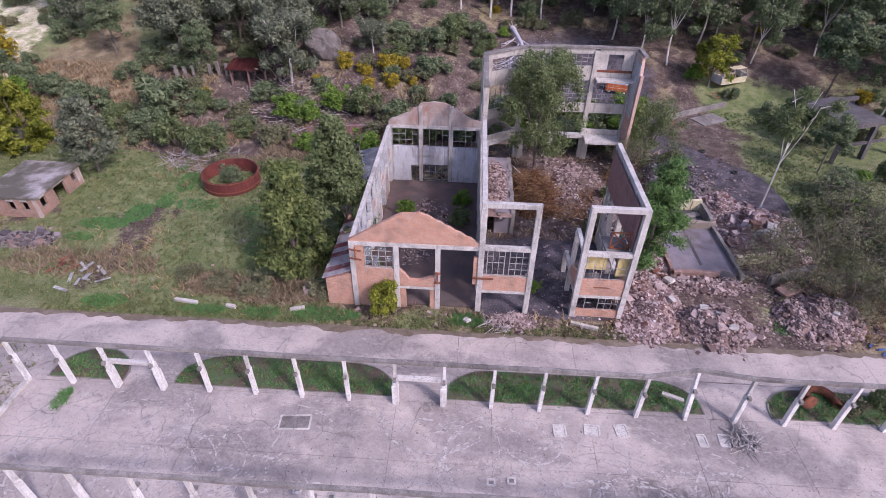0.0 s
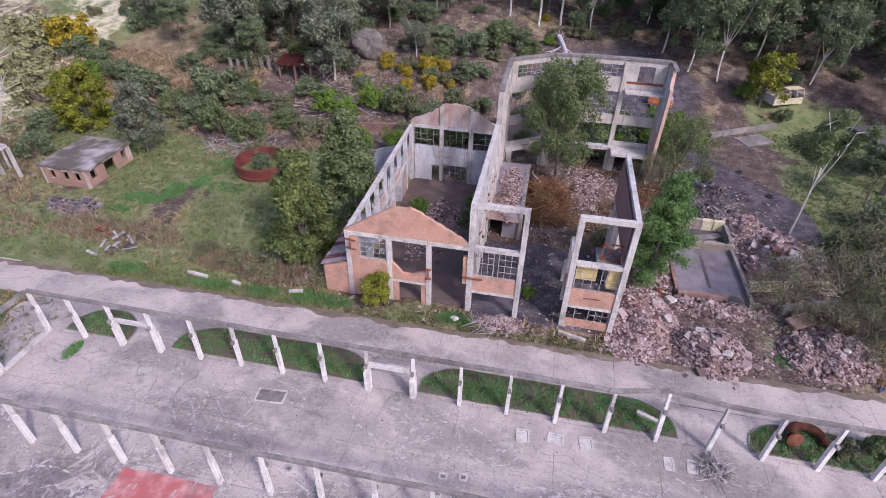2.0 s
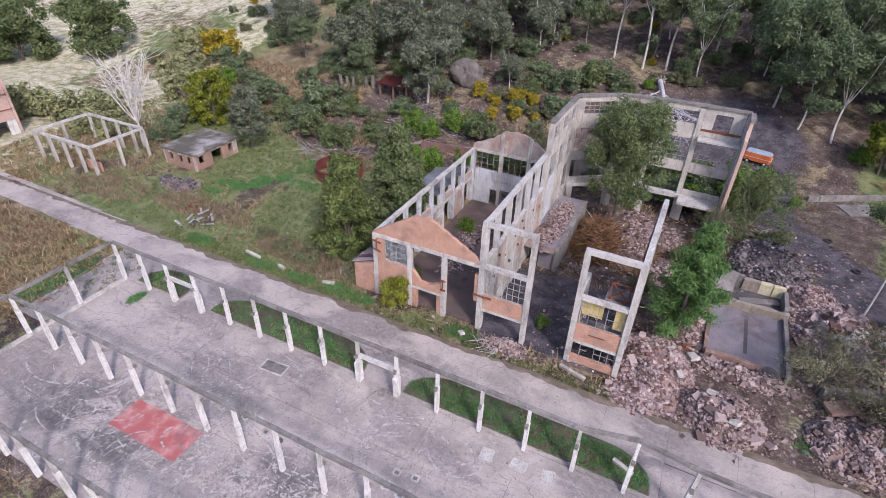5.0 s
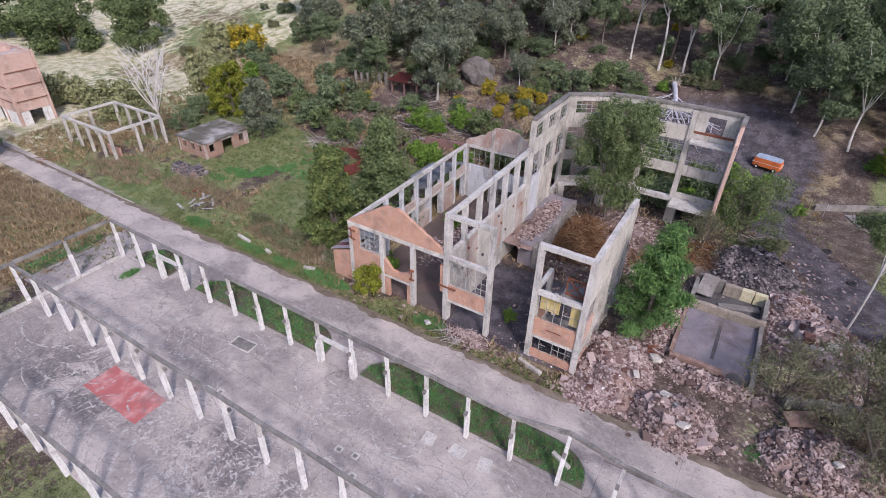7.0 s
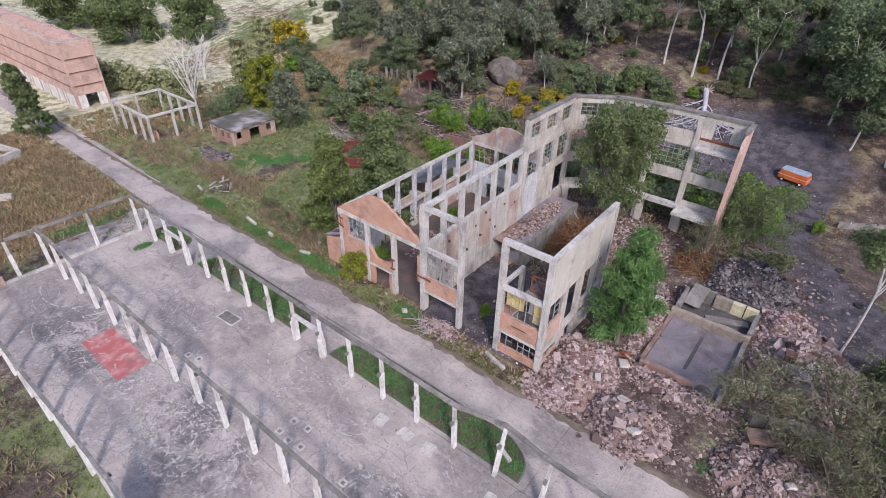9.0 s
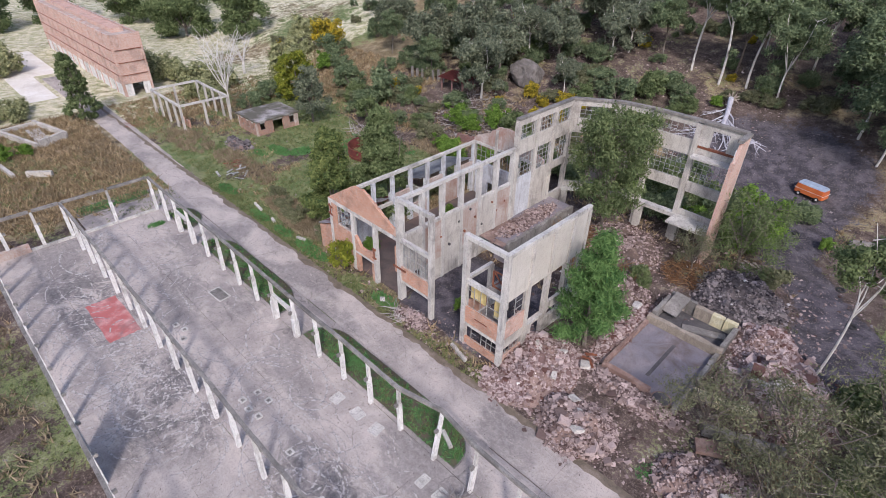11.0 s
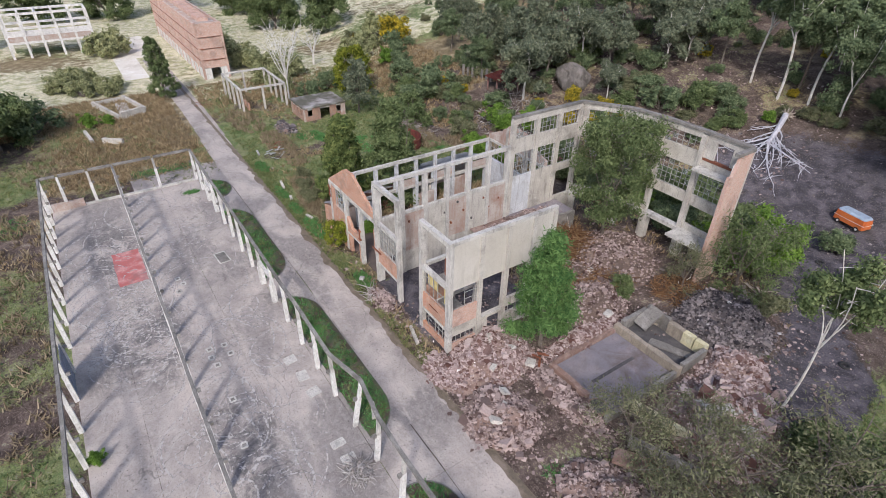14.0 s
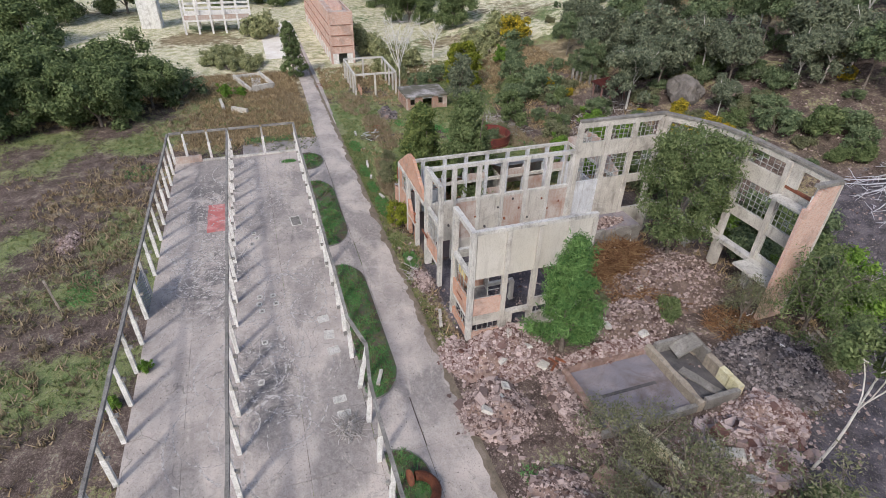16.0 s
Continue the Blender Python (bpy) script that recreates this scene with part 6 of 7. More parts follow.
# ---- branches and brushwood heaps ----
def brush(name, label, cx, cy, rx, ry, h, count, material, seed, length=1.6, z=0.0):
    r = random.Random(seed)
    t = thing(name, label, "branch heap")
    bm = bmesh.new()
    for k in range(count):
        a, q = r.uniform(0, 6.283), math.sqrt(r.random())
        x, y = cx + math.cos(a) * q * rx, cy + math.sin(a) * q * ry
        zz = ground_z(x, y) + z + h * (1 - q * q) * r.random() + 0.05
        d = Vector((r.uniform(-1, 1), r.uniform(-1, 1), r.uniform(-.35, .45))).normalized() * length * r.uniform(.4, 1)
        limb(bm, (x, y, zz), Vector((x, y, zz)) + d, 0.042, 0.016, 3, 0.12, r, 2)
    tagged(part("brushwood", bm, material, t), kind="stuff")
    return t


brush("branch_heap", "tangled heap of rust-brown dead branches", 7.6, 53.2, 3.0, 4.4, 2.6, 3200, BRANCHES, 1, 1.9)
brush("branch_heap", "grey brushwood strewn by the dark clearing", 17.0, 76.0, 5.0, 3.5, 0.8, 500, DEADWOOD, 2, 3.0)
brush("branch_heap", "loose sticks below the open bay", 3.6, 32.3, 1.6, 0.8, 0.5, 70, DEADWOOD, 3)
brush("branch_heap", "brushwood heap on the yard floor", 19.9, 22.4, 1.1, 0.9, 0.7, 260, DEADWOOD, 4, 0.9)
brush("branch_heap", "dry sticks in the court rubble", 12.6, 52.6, 4.0, 4.6, 0.9, 900, BRANCHES, 5)
brush("branch_heap", "brown sticks at the wing's broken end", 19.5, 58.0, 3.0, 2.6, 0.7, 500, BRANCHES, 8)
brush("branch_heap", "dead sticks among lawn shrubs", -33.0, 58.5, 5.0, 3.0, 0.8, 260, DEADWOOD, 6, 2.2)
brush("branch_heap", "dead branches on the rising slope", -26.0, 73.0, 9.0, 6.0, 0.9, 400, DEADWOOD, 7, 2.4)


# ---- grass ----
def tufts(name, label, spots, material, size, seed, blades=7):
    nr = np.random.default_rng(seed)
    n = len(spots)
    base = np.repeat(np.array(spots), blades, axis=0)
    m = n * blades
    base[:, :2] += nr.normal(scale=size * 0.35, size=(m, 2))
    d = nr.normal(size=(m, 3)) * 0.55
    d[:, 2] = 0.7 + 0.5 * nr.random(m)
    d *= (size * (0.5 + 0.8 * nr.random(m)))[:, None]
    w = np.cross(d, nr.normal(size=(m, 3)))
    w = w / np.linalg.norm(w, axis=1)[:, None] * size * 0.12
    tri3 = np.stack([base - w, base + w, base + d], axis=1).reshape(-1, 3)
    me = bpy.data.meshes.new(name)
    me.vertices.add(m * 3)
    me.vertices.foreach_set("co", tri3.ravel())
    me.loops.add(m * 3)
    me.loops.foreach_set("vertex_index", np.arange(m * 3))
    me.polygons.add(m)
    me.polygons.foreach_set("loop_start", np.arange(m) * 3)
    me.update(calc_edges=True)
    me.materials.append(material)
    return tagged(new(name, me), label, "grass", kind="stuff")


def paved(x, y):
    return (7.0 < y < 31.2 and -32.2 < x) or (27.2 < y < 32.2) or (-9.2 < x < 1.7 and 33.8 < y < 56)


r = random.Random(5)
dry_spots, green_spots = [], []
for k in range(105000):
    x, y = r.uniform(-75, 48), r.uniform(-24, 80)
    if paved(x, y):
        continue
    g, d, a = cover_at(x, y)
    v = r.random()
    if a > 0.5 or (14 < x < 28 and 29 < y < 62):
        continue
    if v < g * 0.8:
        green_spots.append((x, y, ground_z(x, y)))
    elif v < d * 0.8:
        dry_spots.append((x, y, ground_z(x, y)))
bed_spots = []
for outline in BEDS:
    xs, yy = [p[0] for p in outline], [p[1] for p in outline]
    for k in range(int((max(xs) - min(xs)) * 52)):
        x, y = r.uniform(min(xs) + 0.2, max(xs) - 0.2), r.uniform(min(yy) + 0.1, max(yy) - 0.3)
        e = min(x - min(xs), max(xs) - x)
        if e < 2.4 and y > min(yy) + 1.2 + e * 0.65:
            continue
        bed_spots.append((x, y, 0.08))
edge_spots = [(r.uniform(-36, 14), 31.2 + abs(r.gauss(0, 0.9)), 0.0) for k in range(1100)]
tall_spots, clover = [], []
for cx, cy, rx, ry, n in ((-16.5, 34.8, 4.5, 1.6, 300), (-22.5, 35.6, 3.0, 1.6, 150), (-38.5, 37.5, 5.5, 2.0, 130), (-31.5, 37.5, 3.0, 1.6, 50), (-50, 36, 6, 2.5, 140), (-30, 57.5, 6.0, 2.6, 200), (-22, 62, 5, 3, 140), (-20, 0, 16, 6, 240), (0, 0, 16, 6, 240), (-45, 10, 7, 7, 180), (-52, 25, 8, 3, 120)):
    for k in range(n):
        a, q = r.uniform(0, 6.283), math.sqrt(r.random())
        x, y = cx + math.cos(a) * q * rx, cy + math.sin(a) * q * ry
        if not paved(x, y):
            tall_spots.append((x, y, ground_z(x, y)))
for cx, cy, rx, ry, n in ((-37.5, 44.0, 2.6, 1.0, 420), (-35.0, 46.2, 1.4, 1.8, 300), (-38.6, 41.6, 1.5, 0.6, 130), (-33.2, 48.8, 1.0, 1.6, 160), (-32.6, 53.2, 1.2, 2.4, 260), (-34.6, 57.0, 0.9, 1.8, 150), (-29.5, 48.2, 2.4, 1.2, 150), (-21.5, 47.6, 2.6, 1.8, 190), (-24.5, 57.8, 1.8, 1.0, 120), (-19.5, 41.0, 2.2, 1.6, 150), (-11.5, 32.4, 3.0, 0.8, 420), (0.6, 32.6, 1.6, 0.8, 300), (-22, 32.2, 2.0, 0.6, 200), (-17.0, 32.2, 1.6, 0.6, 160), (-31, 32.6, 2.0, 0.8, 240), (-37.3, 21, 1.0, 4.0, 700), (14.5, 26.0, 2.2, 0.9, 160), (4.5, 25.4, 2.4, 0.8, 220), (-9.5, 25.6, 3.0, 0.9, 260), (-28.3, 22.4, 0.5, 1.0, 120), (29, 24.8, 2.0, 0.6, 120), (27.5, 33.5, 1.0, 0.8, 60), (-4.0, 1.0, 3.0, 1.5, 160), (-30, 3, 3, 2, 160)):
    for k in range(n):
        a, q = r.uniform(0, 6.283), math.sqrt(r.random())
        x, y = cx + math.cos(a) * q * rx, cy + math.sin(a) * q * ry
        clover.append((x, y, max(0.03, ground_z(x, y))))
tufts("tall_dry_grass", "tall stands of dead brown grass", tall_spots, TALLDRY, 0.6, 11, 9)
tufts("clover", "low bright emerald weeds in patches", clover, EMERALD, 0.22, 12)
tufts("dry_grass", "tufts of dry straw-coloured grass", dry_spots[:34000], DRYGRASS, 0.55, 1)
tufts("green_grass", "low tufts of green grass and weeds", green_spots[:34000], GREENGRASS, 0.28, 2)
tufts("bed_weeds", "weeds growing in the kerbed beds", bed_spots[::4], GREENGRASS, 0.26, 3)
tufts("bed_clover", "bright emerald weeds growing in the kerbed beds", [p for p in bed_spots[1::2] if noise.noise((p[0] * 0.35, p[1] * 0.5, 4.0)) > -0.12], EMERALD, 0.28, 13)
tufts("verge_weeds", "green weeds along the road's far edge", edge_spots, GREENGRASS, 0.28, 4)

# ---- outlying buildings ----
def flat_hut():
    t = thing("brick_hut", "small flat-roofed brick hut with mossy concrete roof", "hut")
    for p, q, holes in (((-51.4, 44.0), (-45.4, 44.0), ((0.9, 1.7), (2.8, 3.6), (4.4, 5.2))), ((-45.4, 44.0), (-45.4, 51.8), ((0.6, 1.5), (3.0, 4.9), (6.2, 7.1))), ((-45.4, 51.8), (-51.4, 51.8), ()), ((-51.4, 51.8), (-51.4, 44.0), ())):
        w = Wall(t, p, q, 0.3)
        u = 0.16
        for a, b in holes:
            tall = b - a > 1.2
            w.panel(u, a, -0.3, 2.5, BRICK_WORN, "wall")
            w.panel(a, b, 2.15, 2.5, CONCRETE, "lintel")
            if not tall:
                w.panel(a, b, -0.3, 1.1, BRICK_WORN, "wall")
            u = b
        w.panel(u, w.length - 0.16, -0.3, 2.5, BRICK_WORN if p[0] != -45.4 else PLASTER_PINK, "wall")
    for x, y in ((-51.4, 44.0), (-45.4, 44), (-45.4, 51.8), (-51.4, 51.8)):
        beam("quoin", t, (x, y, -0.3), (x, y, 2.5), 0.32, 0.32, PLASTER_PINK, 0.05)
    bm = bmesh.new()
    bar(bm, (-51.85, 47.9, 2.62), (-44.95, 47.9, 2.62), 8.7, 0.24, 0.5, 0.05)
    part("roof", bm, MOSSY, t, "mossy cracked concrete roof slab")
    return t


flat_hut().matrix_basis = pose(-47.5, 48.2, -0.25) @ Matrix.Diagonal((0.93, 0.93, 1, 1)) @ pose(48.4, -47.9, 0)
frame_ruin = thing("roofless_pavilion", "open rectangle of concrete posts and beams overgrown with weeds", "ruin")
fx, fy = (-66.0, -63.0, -60.0, -57.0, -54.5), (37.2, 41.0, 45.0)
for x in fx:
    for y in fy:
        if y == 41.0 and x not in (-66.0, -54.5):
            continue
        beam("post", frame_ruin, (x, y, -0.2), (x, y, 3.9), 0.34, 0.34, PLASTER, 0.08)
for a, b in zip(fx, fx[1:]):
    for y in (37.2, 45.0):
        beam("beam", frame_ruin, (a, y, 4.05), (b, y, 4.05), 0.32, 0.34, CONCRETE, 0.1)
for x in (-66.0, -54.5):
    beam("beam", frame_ruin, (x, 37.4, 4.05), (x, 44.8, 4.05), 0.30, 0.34, CONCRETE, 0.1)
for x in (-58.2, -56.2):
    beam("stub_wall", frame_ruin, (x, 38.4, 0.5), (x + 0.9, 38.4, 0.5), 0.3, 1.6, BRICK, 0.1)


def red_block():
    t = thing("brick_block", "long tall pink brick building with iron bands", "building")
    x0, x1, y0, y1, h = -128.0, -78.5, 36.6, 41.4, 10.8
    for p, q in (((x0, y0), (x1, y0)), ((x1, y0), (x1, y1)), ((x1, y1), (x0, y1)), ((x0, y1), (x0, y0))):
        w = Wall(t, p, q, 0.4)
        n = max(1, int(w.length / 3.8))
        s = w.length / n
        for i in range(n):
            w.panel(i * s + 0.21, (i + 1) * s - 0.21, 2.2, h, BRICK_PALE, "brick_wall", 0.34)
            if i % 2 or n == 1:
                w.panel(i * s + 0.21, i * s + s * 0.3, -0.4, 2.15, WHITE, "base_wall", 0.36)
                w.panel(i * s + s * 0.7, (i + 1) * s - 0.21, -0.4, 2.15, WHITE, "base_wall", 0.36)
            else:
                w.panel(i * s + 0.21, (i + 1) * s - 0.21, -0.4, 2.15, WHITE, "base_wall", 0.36)
        for i in range(n + 1):
            w.column(i * s, -0.4, h + 0.1, 0.36, BRICK_PALE, 0.46, 0.04)
        for z in (3.8, 6.0, 8.2):
            w.beam(0.1, w.length - 0.1, z, 0.09, RUST, 0.12, 0.27)
    bm = bmesh.new()
    block(bm, x0 + 0.4, x1 - 0.4, y0 + 0.4, y1 - 0.4, h - 0.5, h - 0.2)
    part("roof", bm, PLASTER_PINK, t)
    bm = bmesh.new()
    bar(bm, (x0 + 4, (y0 + y1) / 2, h + 0.1), (x1 - 3, (y0 + y1) / 2, h + 0.1), 2.2, 0.9, 2, 0.05)
    part("roof_ridge", bm, BRICK_PALE, t, "raised pink brick ridge along the roof")
    return t


red_block()


def white_frame():
    t = thing("frame_building", "white concrete-framed shell of a two-storey building", "building")
    for y_off, x in ((0, -116.0), (0, -123.0)):
        w = Wall(t, (x, 4.0), (x, 21.0), 0.4)
        for i in range(6):
            w.column(0.2 + i * 3.32, -0.3, 9.4, 0.5, WHITE, 0.5)
        for z in (3.3, 6.4, 9.3):
            w.beam(0.3, 16.7, z, 0.5, WHITE, 0.4)
        for i in range(5):
            w.panel(0.45 + i * 3.32, 3.27 + i * 3.32, 3.5, 4.6, PLASTER_PINK if x == -116 else WHITE, "parapet", 0.28)
    for y in (4.2, 10.8, 20.8):
        for z in (3.3, 9.3):
            beam("cross_beam", t, (-122.7, y, z), (-116.3, y, z), 0.36, 0.44, WHITE, 0.05, step=2)
    bm = bmesh.new()
    block(bm, -122.8, -116.25, 4.3, 20.7, 3.1, 3.3)
    part("floor_slab", bm, CONCRETE, t)
    return t


white_frame()
silo = thing("white_tower", "tall plain white concrete tower with a dark flank", "tower")
w = Wall(silo, (-125.5, -7.2), (-125.5, -2.6), 0.4)
w.panel(0, 4.6, -0.3, 15.0, WHITE, "wall", 0.4)
w = Wall(silo, (-125.7, -2.5), (-130.2, -2.5), 0.4)
w.panel(0.05, 4.4, -0.3, 15.0, WHITE, "wall", 0.4)
w = Wall(silo, (-130.3, -2.6), (-130.3, -7.2), 0.4)
w.panel(0, 4.6, -0.3, 15.0, WHITE, "wall", 0.4)
w = Wall(silo, (-130.2, -7.3), (-125.7, -7.3), 0.4)
w.panel(0.05, 4.4, -0.3, 15.0, WHITE, "wall", 0.4)
bm = bmesh.new()
block(bm, -130.5, -125.3, -7.6, -2.2, 15.0, 15.3)
part("roof", bm, CONCRETE, silo)

pits = thing("foundation_pit", "overgrown low concrete foundation with open pits", "ruin")
for p, q, h in (((-72, 15.5), (-62, 18.5), 0.9), ((-73, 20.5), (-64, 22.8), 1.0), ((-62.2, 18.8), (-63.8, 22.6), 1.2), ((-72.2, 15.8), (-73, 20.3), 0.7), ((-52.5, 15.0), (-50.5, 17.5), 0.8), ((-58, 13.0), (-53, 13.6), 0.6)):
    beam("wall", pits, (*p, h / 2 - 0.1), (*q, h / 2 - 0.1), 0.5, h + 0.2, PLASTER, 0.15)
bm = bmesh.new()
block(bm, -71.0, -64.2, 18.8, 20.6, -0.2, 0.25)
part("floor", bm, CONCRETE, pits)
for i in range(5):
    cf = thing("cold_frame", "dark oblong planting trench in far grass", "trench", "row of planting trenches", at=(-90 + i * 0.2, -7.0 + i * 1.5, ground_z(-90, -4), 0, 0, 8))
    bm = bmesh.new()
    for a, b in (((-2.4, -0.5), (2.4, -0.5)), ((2.4, -0.5), (2.4, 0.5)), ((2.4, 0.5), (-2.4, 0.5)), ((-2.4, 0.5), (-2.4, -0.5))):
        bar(bm, (*a, 0.15), (*b, 0.15), 0.14, 0.4)
    part("edging", bm, CONCRETE_DARK, cf)

hill_hut = thing("hill_shelter", "rusty-roofed open shelter on brick posts on the slope", "shelter", at=pose(-32.8, 77.6, ground_z(-32.8, 77.6)) @ Matrix.Scale(0.85, 4))
for x in (-3.0, 0.0, 3.0):
    for y in (-1.6, 1.6):
        beam("post", hill_hut, (x, y, -0.6), (x, y, 2.4), 0.3, 0.3, BRICK_DARK, 0.06)
bm = corrugated((-3.7, -2.3, 2.45), (-3.7, 2.3, 3.05), (0.31, 0, 0), 24, 0.06, 0.04)
part("roof", bm, TANK_RED, hill_hut)
hw = thing("stone_wall", "line of broken rubble-stone posts on the slope", "wall")
for i in range(7):
    x, y = -44.0 + i * 1.2, 77.0 + 0.2 * i
    beam("stub", hw, (x, y, ground_z(x, y) - 0.3), (x, y, ground_z(x, y) + 1.6 + 0.5 * random.random()), 0.4, 0.4, CONCRETE_DARK, 0.25)
rw = thing("retaining_wall", "dark red retaining wall at the foot of the slope", "wall")
rx = [(-22, 66.5), (-16, 67.5), (-9, 68.8), (-2, 70.0)]
for a, b in zip(rx, rx[1:]):
    beam("wall_length", rw, (*a, ground_z(*a) + 0.5), (*b, ground_z(*b) + 0.5), 0.45, 1.5, BRICK_DARK, 0.08)

# steel tank ring on the lawn
tank = thing("open_tank", "rusty dark red open steel tank ring on the lawn", "tank", at=(-27.4, 53.2, ground_z(-27.4, 53.2)))
bm = bmesh.new()
N = 40
for r0, r1 in ((3.05, 3.12),):
    rings = []
    for rr, z in ((r1, -0.2), (r1, 1.65), (r0, 1.65), (r0, -0.2)):
        rings.append([bm.verts.new((rr * math.cos(6.2832 * i / N), rr * math.sin(6.2832 * i / N), z + 0.03 * math.sin(i))) for i in range(N)])
    for a, b in zip(rings, rings[1:] + rings[:1]):
        for i in range(N):
            bm.faces.new((a[i], a[(i + 1) % N], b[(i + 1) % N], b[i]))
part("shell", bm, TANK_RED, tank)
for z in (0.45, 1.55):
    bm = bmesh.new()
    rings = [[bm.verts.new((rr * math.cos(6.2832 * i / N), rr * math.sin(6.2832 * i / N), z + dz)) for i in range(N)] for rr, dz in ((3.13, -0.05), (3.21, -0.05), (3.21, 0.05), (3.13, 0.05))]
    for a, b in zip(rings, rings[1:] + rings[:1]):
        for i in range(N):
            bm.faces.new((a[i], a[(i + 1) % N], b[(i + 1) % N], b[i]))
    part("hoop", bm, RUST, tank)

# dark concrete shelter beyond the track
shel = thing("concrete_shelter", "sooty concrete frame shelter with a broken flat roof", "shelter", at=(50.5, 70.5, ground_z(50.5, 70.5), 0, 0, 20))
for x in (-5, 0, 5):
    for y in (-4, 4):
        beam("post", shel, (x, y, -0.4), (x * 0.94, y * 0.94, 4.6), 0.6, 0.6, NEAR_BLACK, 0.08)
for y in (-4, 4):
    beam("beam", shel, (-5.4, y * 0.95, 4.8), (5.4, y * 0.95, 4.8), 0.5, 0.5, NEAR_BLACK)
    beam("rail", shel, (-5.0, y * 0.97, 2.3), (5.0, y * 0.97, 2.3), 0.35, 0.35, NEAR_BLACK)
bm = bmesh.new()
bar(bm, (-5.4, 0, 5.15), (1.5, 0, 5.15), 8.2, 0.22, 0.7, 0.04)
part("roof", bm, NEAR_BLACK, shel)
kerb = thing("kerb_wall", "pale concrete kerb wall beside the far track", "wall")
kp = [(29.6, 77.0), (34.5, 79.6), (39.5, 82.0)]
for a, b in zip(kp, kp[1:]):
    beam("kerb_length", kerb, (*a, ground_z(*a) + 0.3), (*b, ground_z(*b) + 0.3), 0.4, 0.9, CONCRETE_DARK, 0.1)

pad_slab = thing("concrete_pad", "cracked grey concrete pad below the kerb wall", "concrete slab")
beam("slab", pad_slab, (33.6, 76.2, ground_z(35, 76.6) + 0.04), (37.6, 78.4, ground_z(37, 78) + 0.1), 3.0, 0.24, CONCRETE_DARK, 0.08)
marker = thing("marker_post", "short dark post with a white plate", "post", at=(30.6, 75.6, ground_z(30.6, 75.6)))
beam("stake", marker, (0, 0, -0.2), (0, 0, 1.5), 0.09, 0.09, TIMBER, 0.05)
beam("plate", marker, (0.02, -0.08, 1.2), (0.08, -0.08, 1.75), 0.4, 0.04, WHITE, 0.1)

# ---- wrecked bus ----
bus = thing("wrecked_bus", "stripped pale bus shell rusting beside a track tree", "bus", at=(41.2, 87.4, ground_z(41.2, 87.4), 0, 0, 24))
bm = bmesh.new()
for x in (-2.4, -1.2, 0.0, 1.2, 2.4):
    prev = None
    for i in range(11):
        a = math.pi * i / 10
        p = Vector((x, -1.1 * math.cos(a), 1.25 + 1.1 * math.sin(a) ** 0.7))
        if prev is not None:
            bar(bm, prev, p, 0.1, 0.1)
        prev = p
part("ribs", bm, STEEL_FRAME, bus, "bare arched roof ribs")
for y in (-1.1, 1.1):
    beam("side_panel", bus, (-2.5, y, 0.75), (2.5, y, 0.75), 0.08, 0.95, CREAM, 0.06)
for x in (-2.5, 2.5):
    beam("end_panel", bus, (x, -1.06, 0.95), (x, 1.06, 0.95), 0.08, 1.3, SHEET_PALE, 0.05)
beam("roof_panel", bus, (-0.2, 0, 2.38), (2.5, 0, 2.38), 1.3, 0.06, CREAM, 0.05)
beam("floor", bus, (-2.5, 0, 0.3), (2.5, 0, 0.3), 2.0, 0.12, RUST, 0.03)

# ---- orange van ----
van = thing("van", "old orange van body with pale blue-white roof, parked on ash", "van", at=(23.2, 84.6, ground_z(23.2, 84.6), 0, 0, -14))


def tub(bm, l, w, z0, z1, inset, r=0.25, n=4):
    rings = []
    for z, k in ((z0, 0.0), ((z0 + z1) / 2, 0.02), (z1, inset)):
        ring = []
        for sx, sy, a0 in ((1, 1, 0), (-1, 1, 90), (-1, -1, 180), (1, -1, 270)):
            for i in range(n + 1):
                a = radians(a0 + 90 * i / n)
                ring.append(bm.verts.new((sx * (l / 2 - r - k) + r * math.cos(a), sy * (w / 2 - r - k) + r * math.sin(a), z)))
        rings.append(ring)
    for a, b in zip(rings, rings[1:]):
        for i in range(len(a)):
            bm.faces.new((a[i], a[(i + 1) % len(a)], b[(i + 1) % len(a)], b[i]))
    bm.faces.new(rings[0][::-1])
    bm.faces.new(rings[-1])


van.matrix_basis = van.matrix_basis @ Matrix.Scale(0.86, 4)
bm = bmesh.new()
tub(bm, 4.2, 1.9, 0.45, 1.75, 0.10)
part("body", bm, ORANGE, van)
bm = bmesh.new()
tub(bm, 3.9, 1.65, 1.76, 2.05, 0.18)
part("roof", bm, PALE_BLUE, van)
bm = bmesh.new()
bar(bm, (-2.12, 0, 1.08), (2.12, 0, 1.08), 1.93, 0.05)
part("trim_strip", bm, WHITE, van)


def wheel(parent, x, y, z, r, w):
    bm = bmesh.new()
    bmesh.ops.create_cone(bm, cap_ends=True, segments=20, radius1=r, radius2=r, depth=w, matrix=pose(x, y, z, 90))
    tyre = part("wheel", bm, RUBBER, parent)
    bm = bmesh.new()
    bmesh.ops.create_cone(bm, cap_ends=True, segments=16, radius1=r * 0.55, radius2=r * 0.5, depth=w + 0.03, matrix=pose(x, y, z, 90))
    part("rim", bm, WHITE, tyre)


for x in (-1.3, 1.35):
    for y in (-0.85, 0.85):
        wheel(van, x, y, 0.33, 0.33, 0.2)

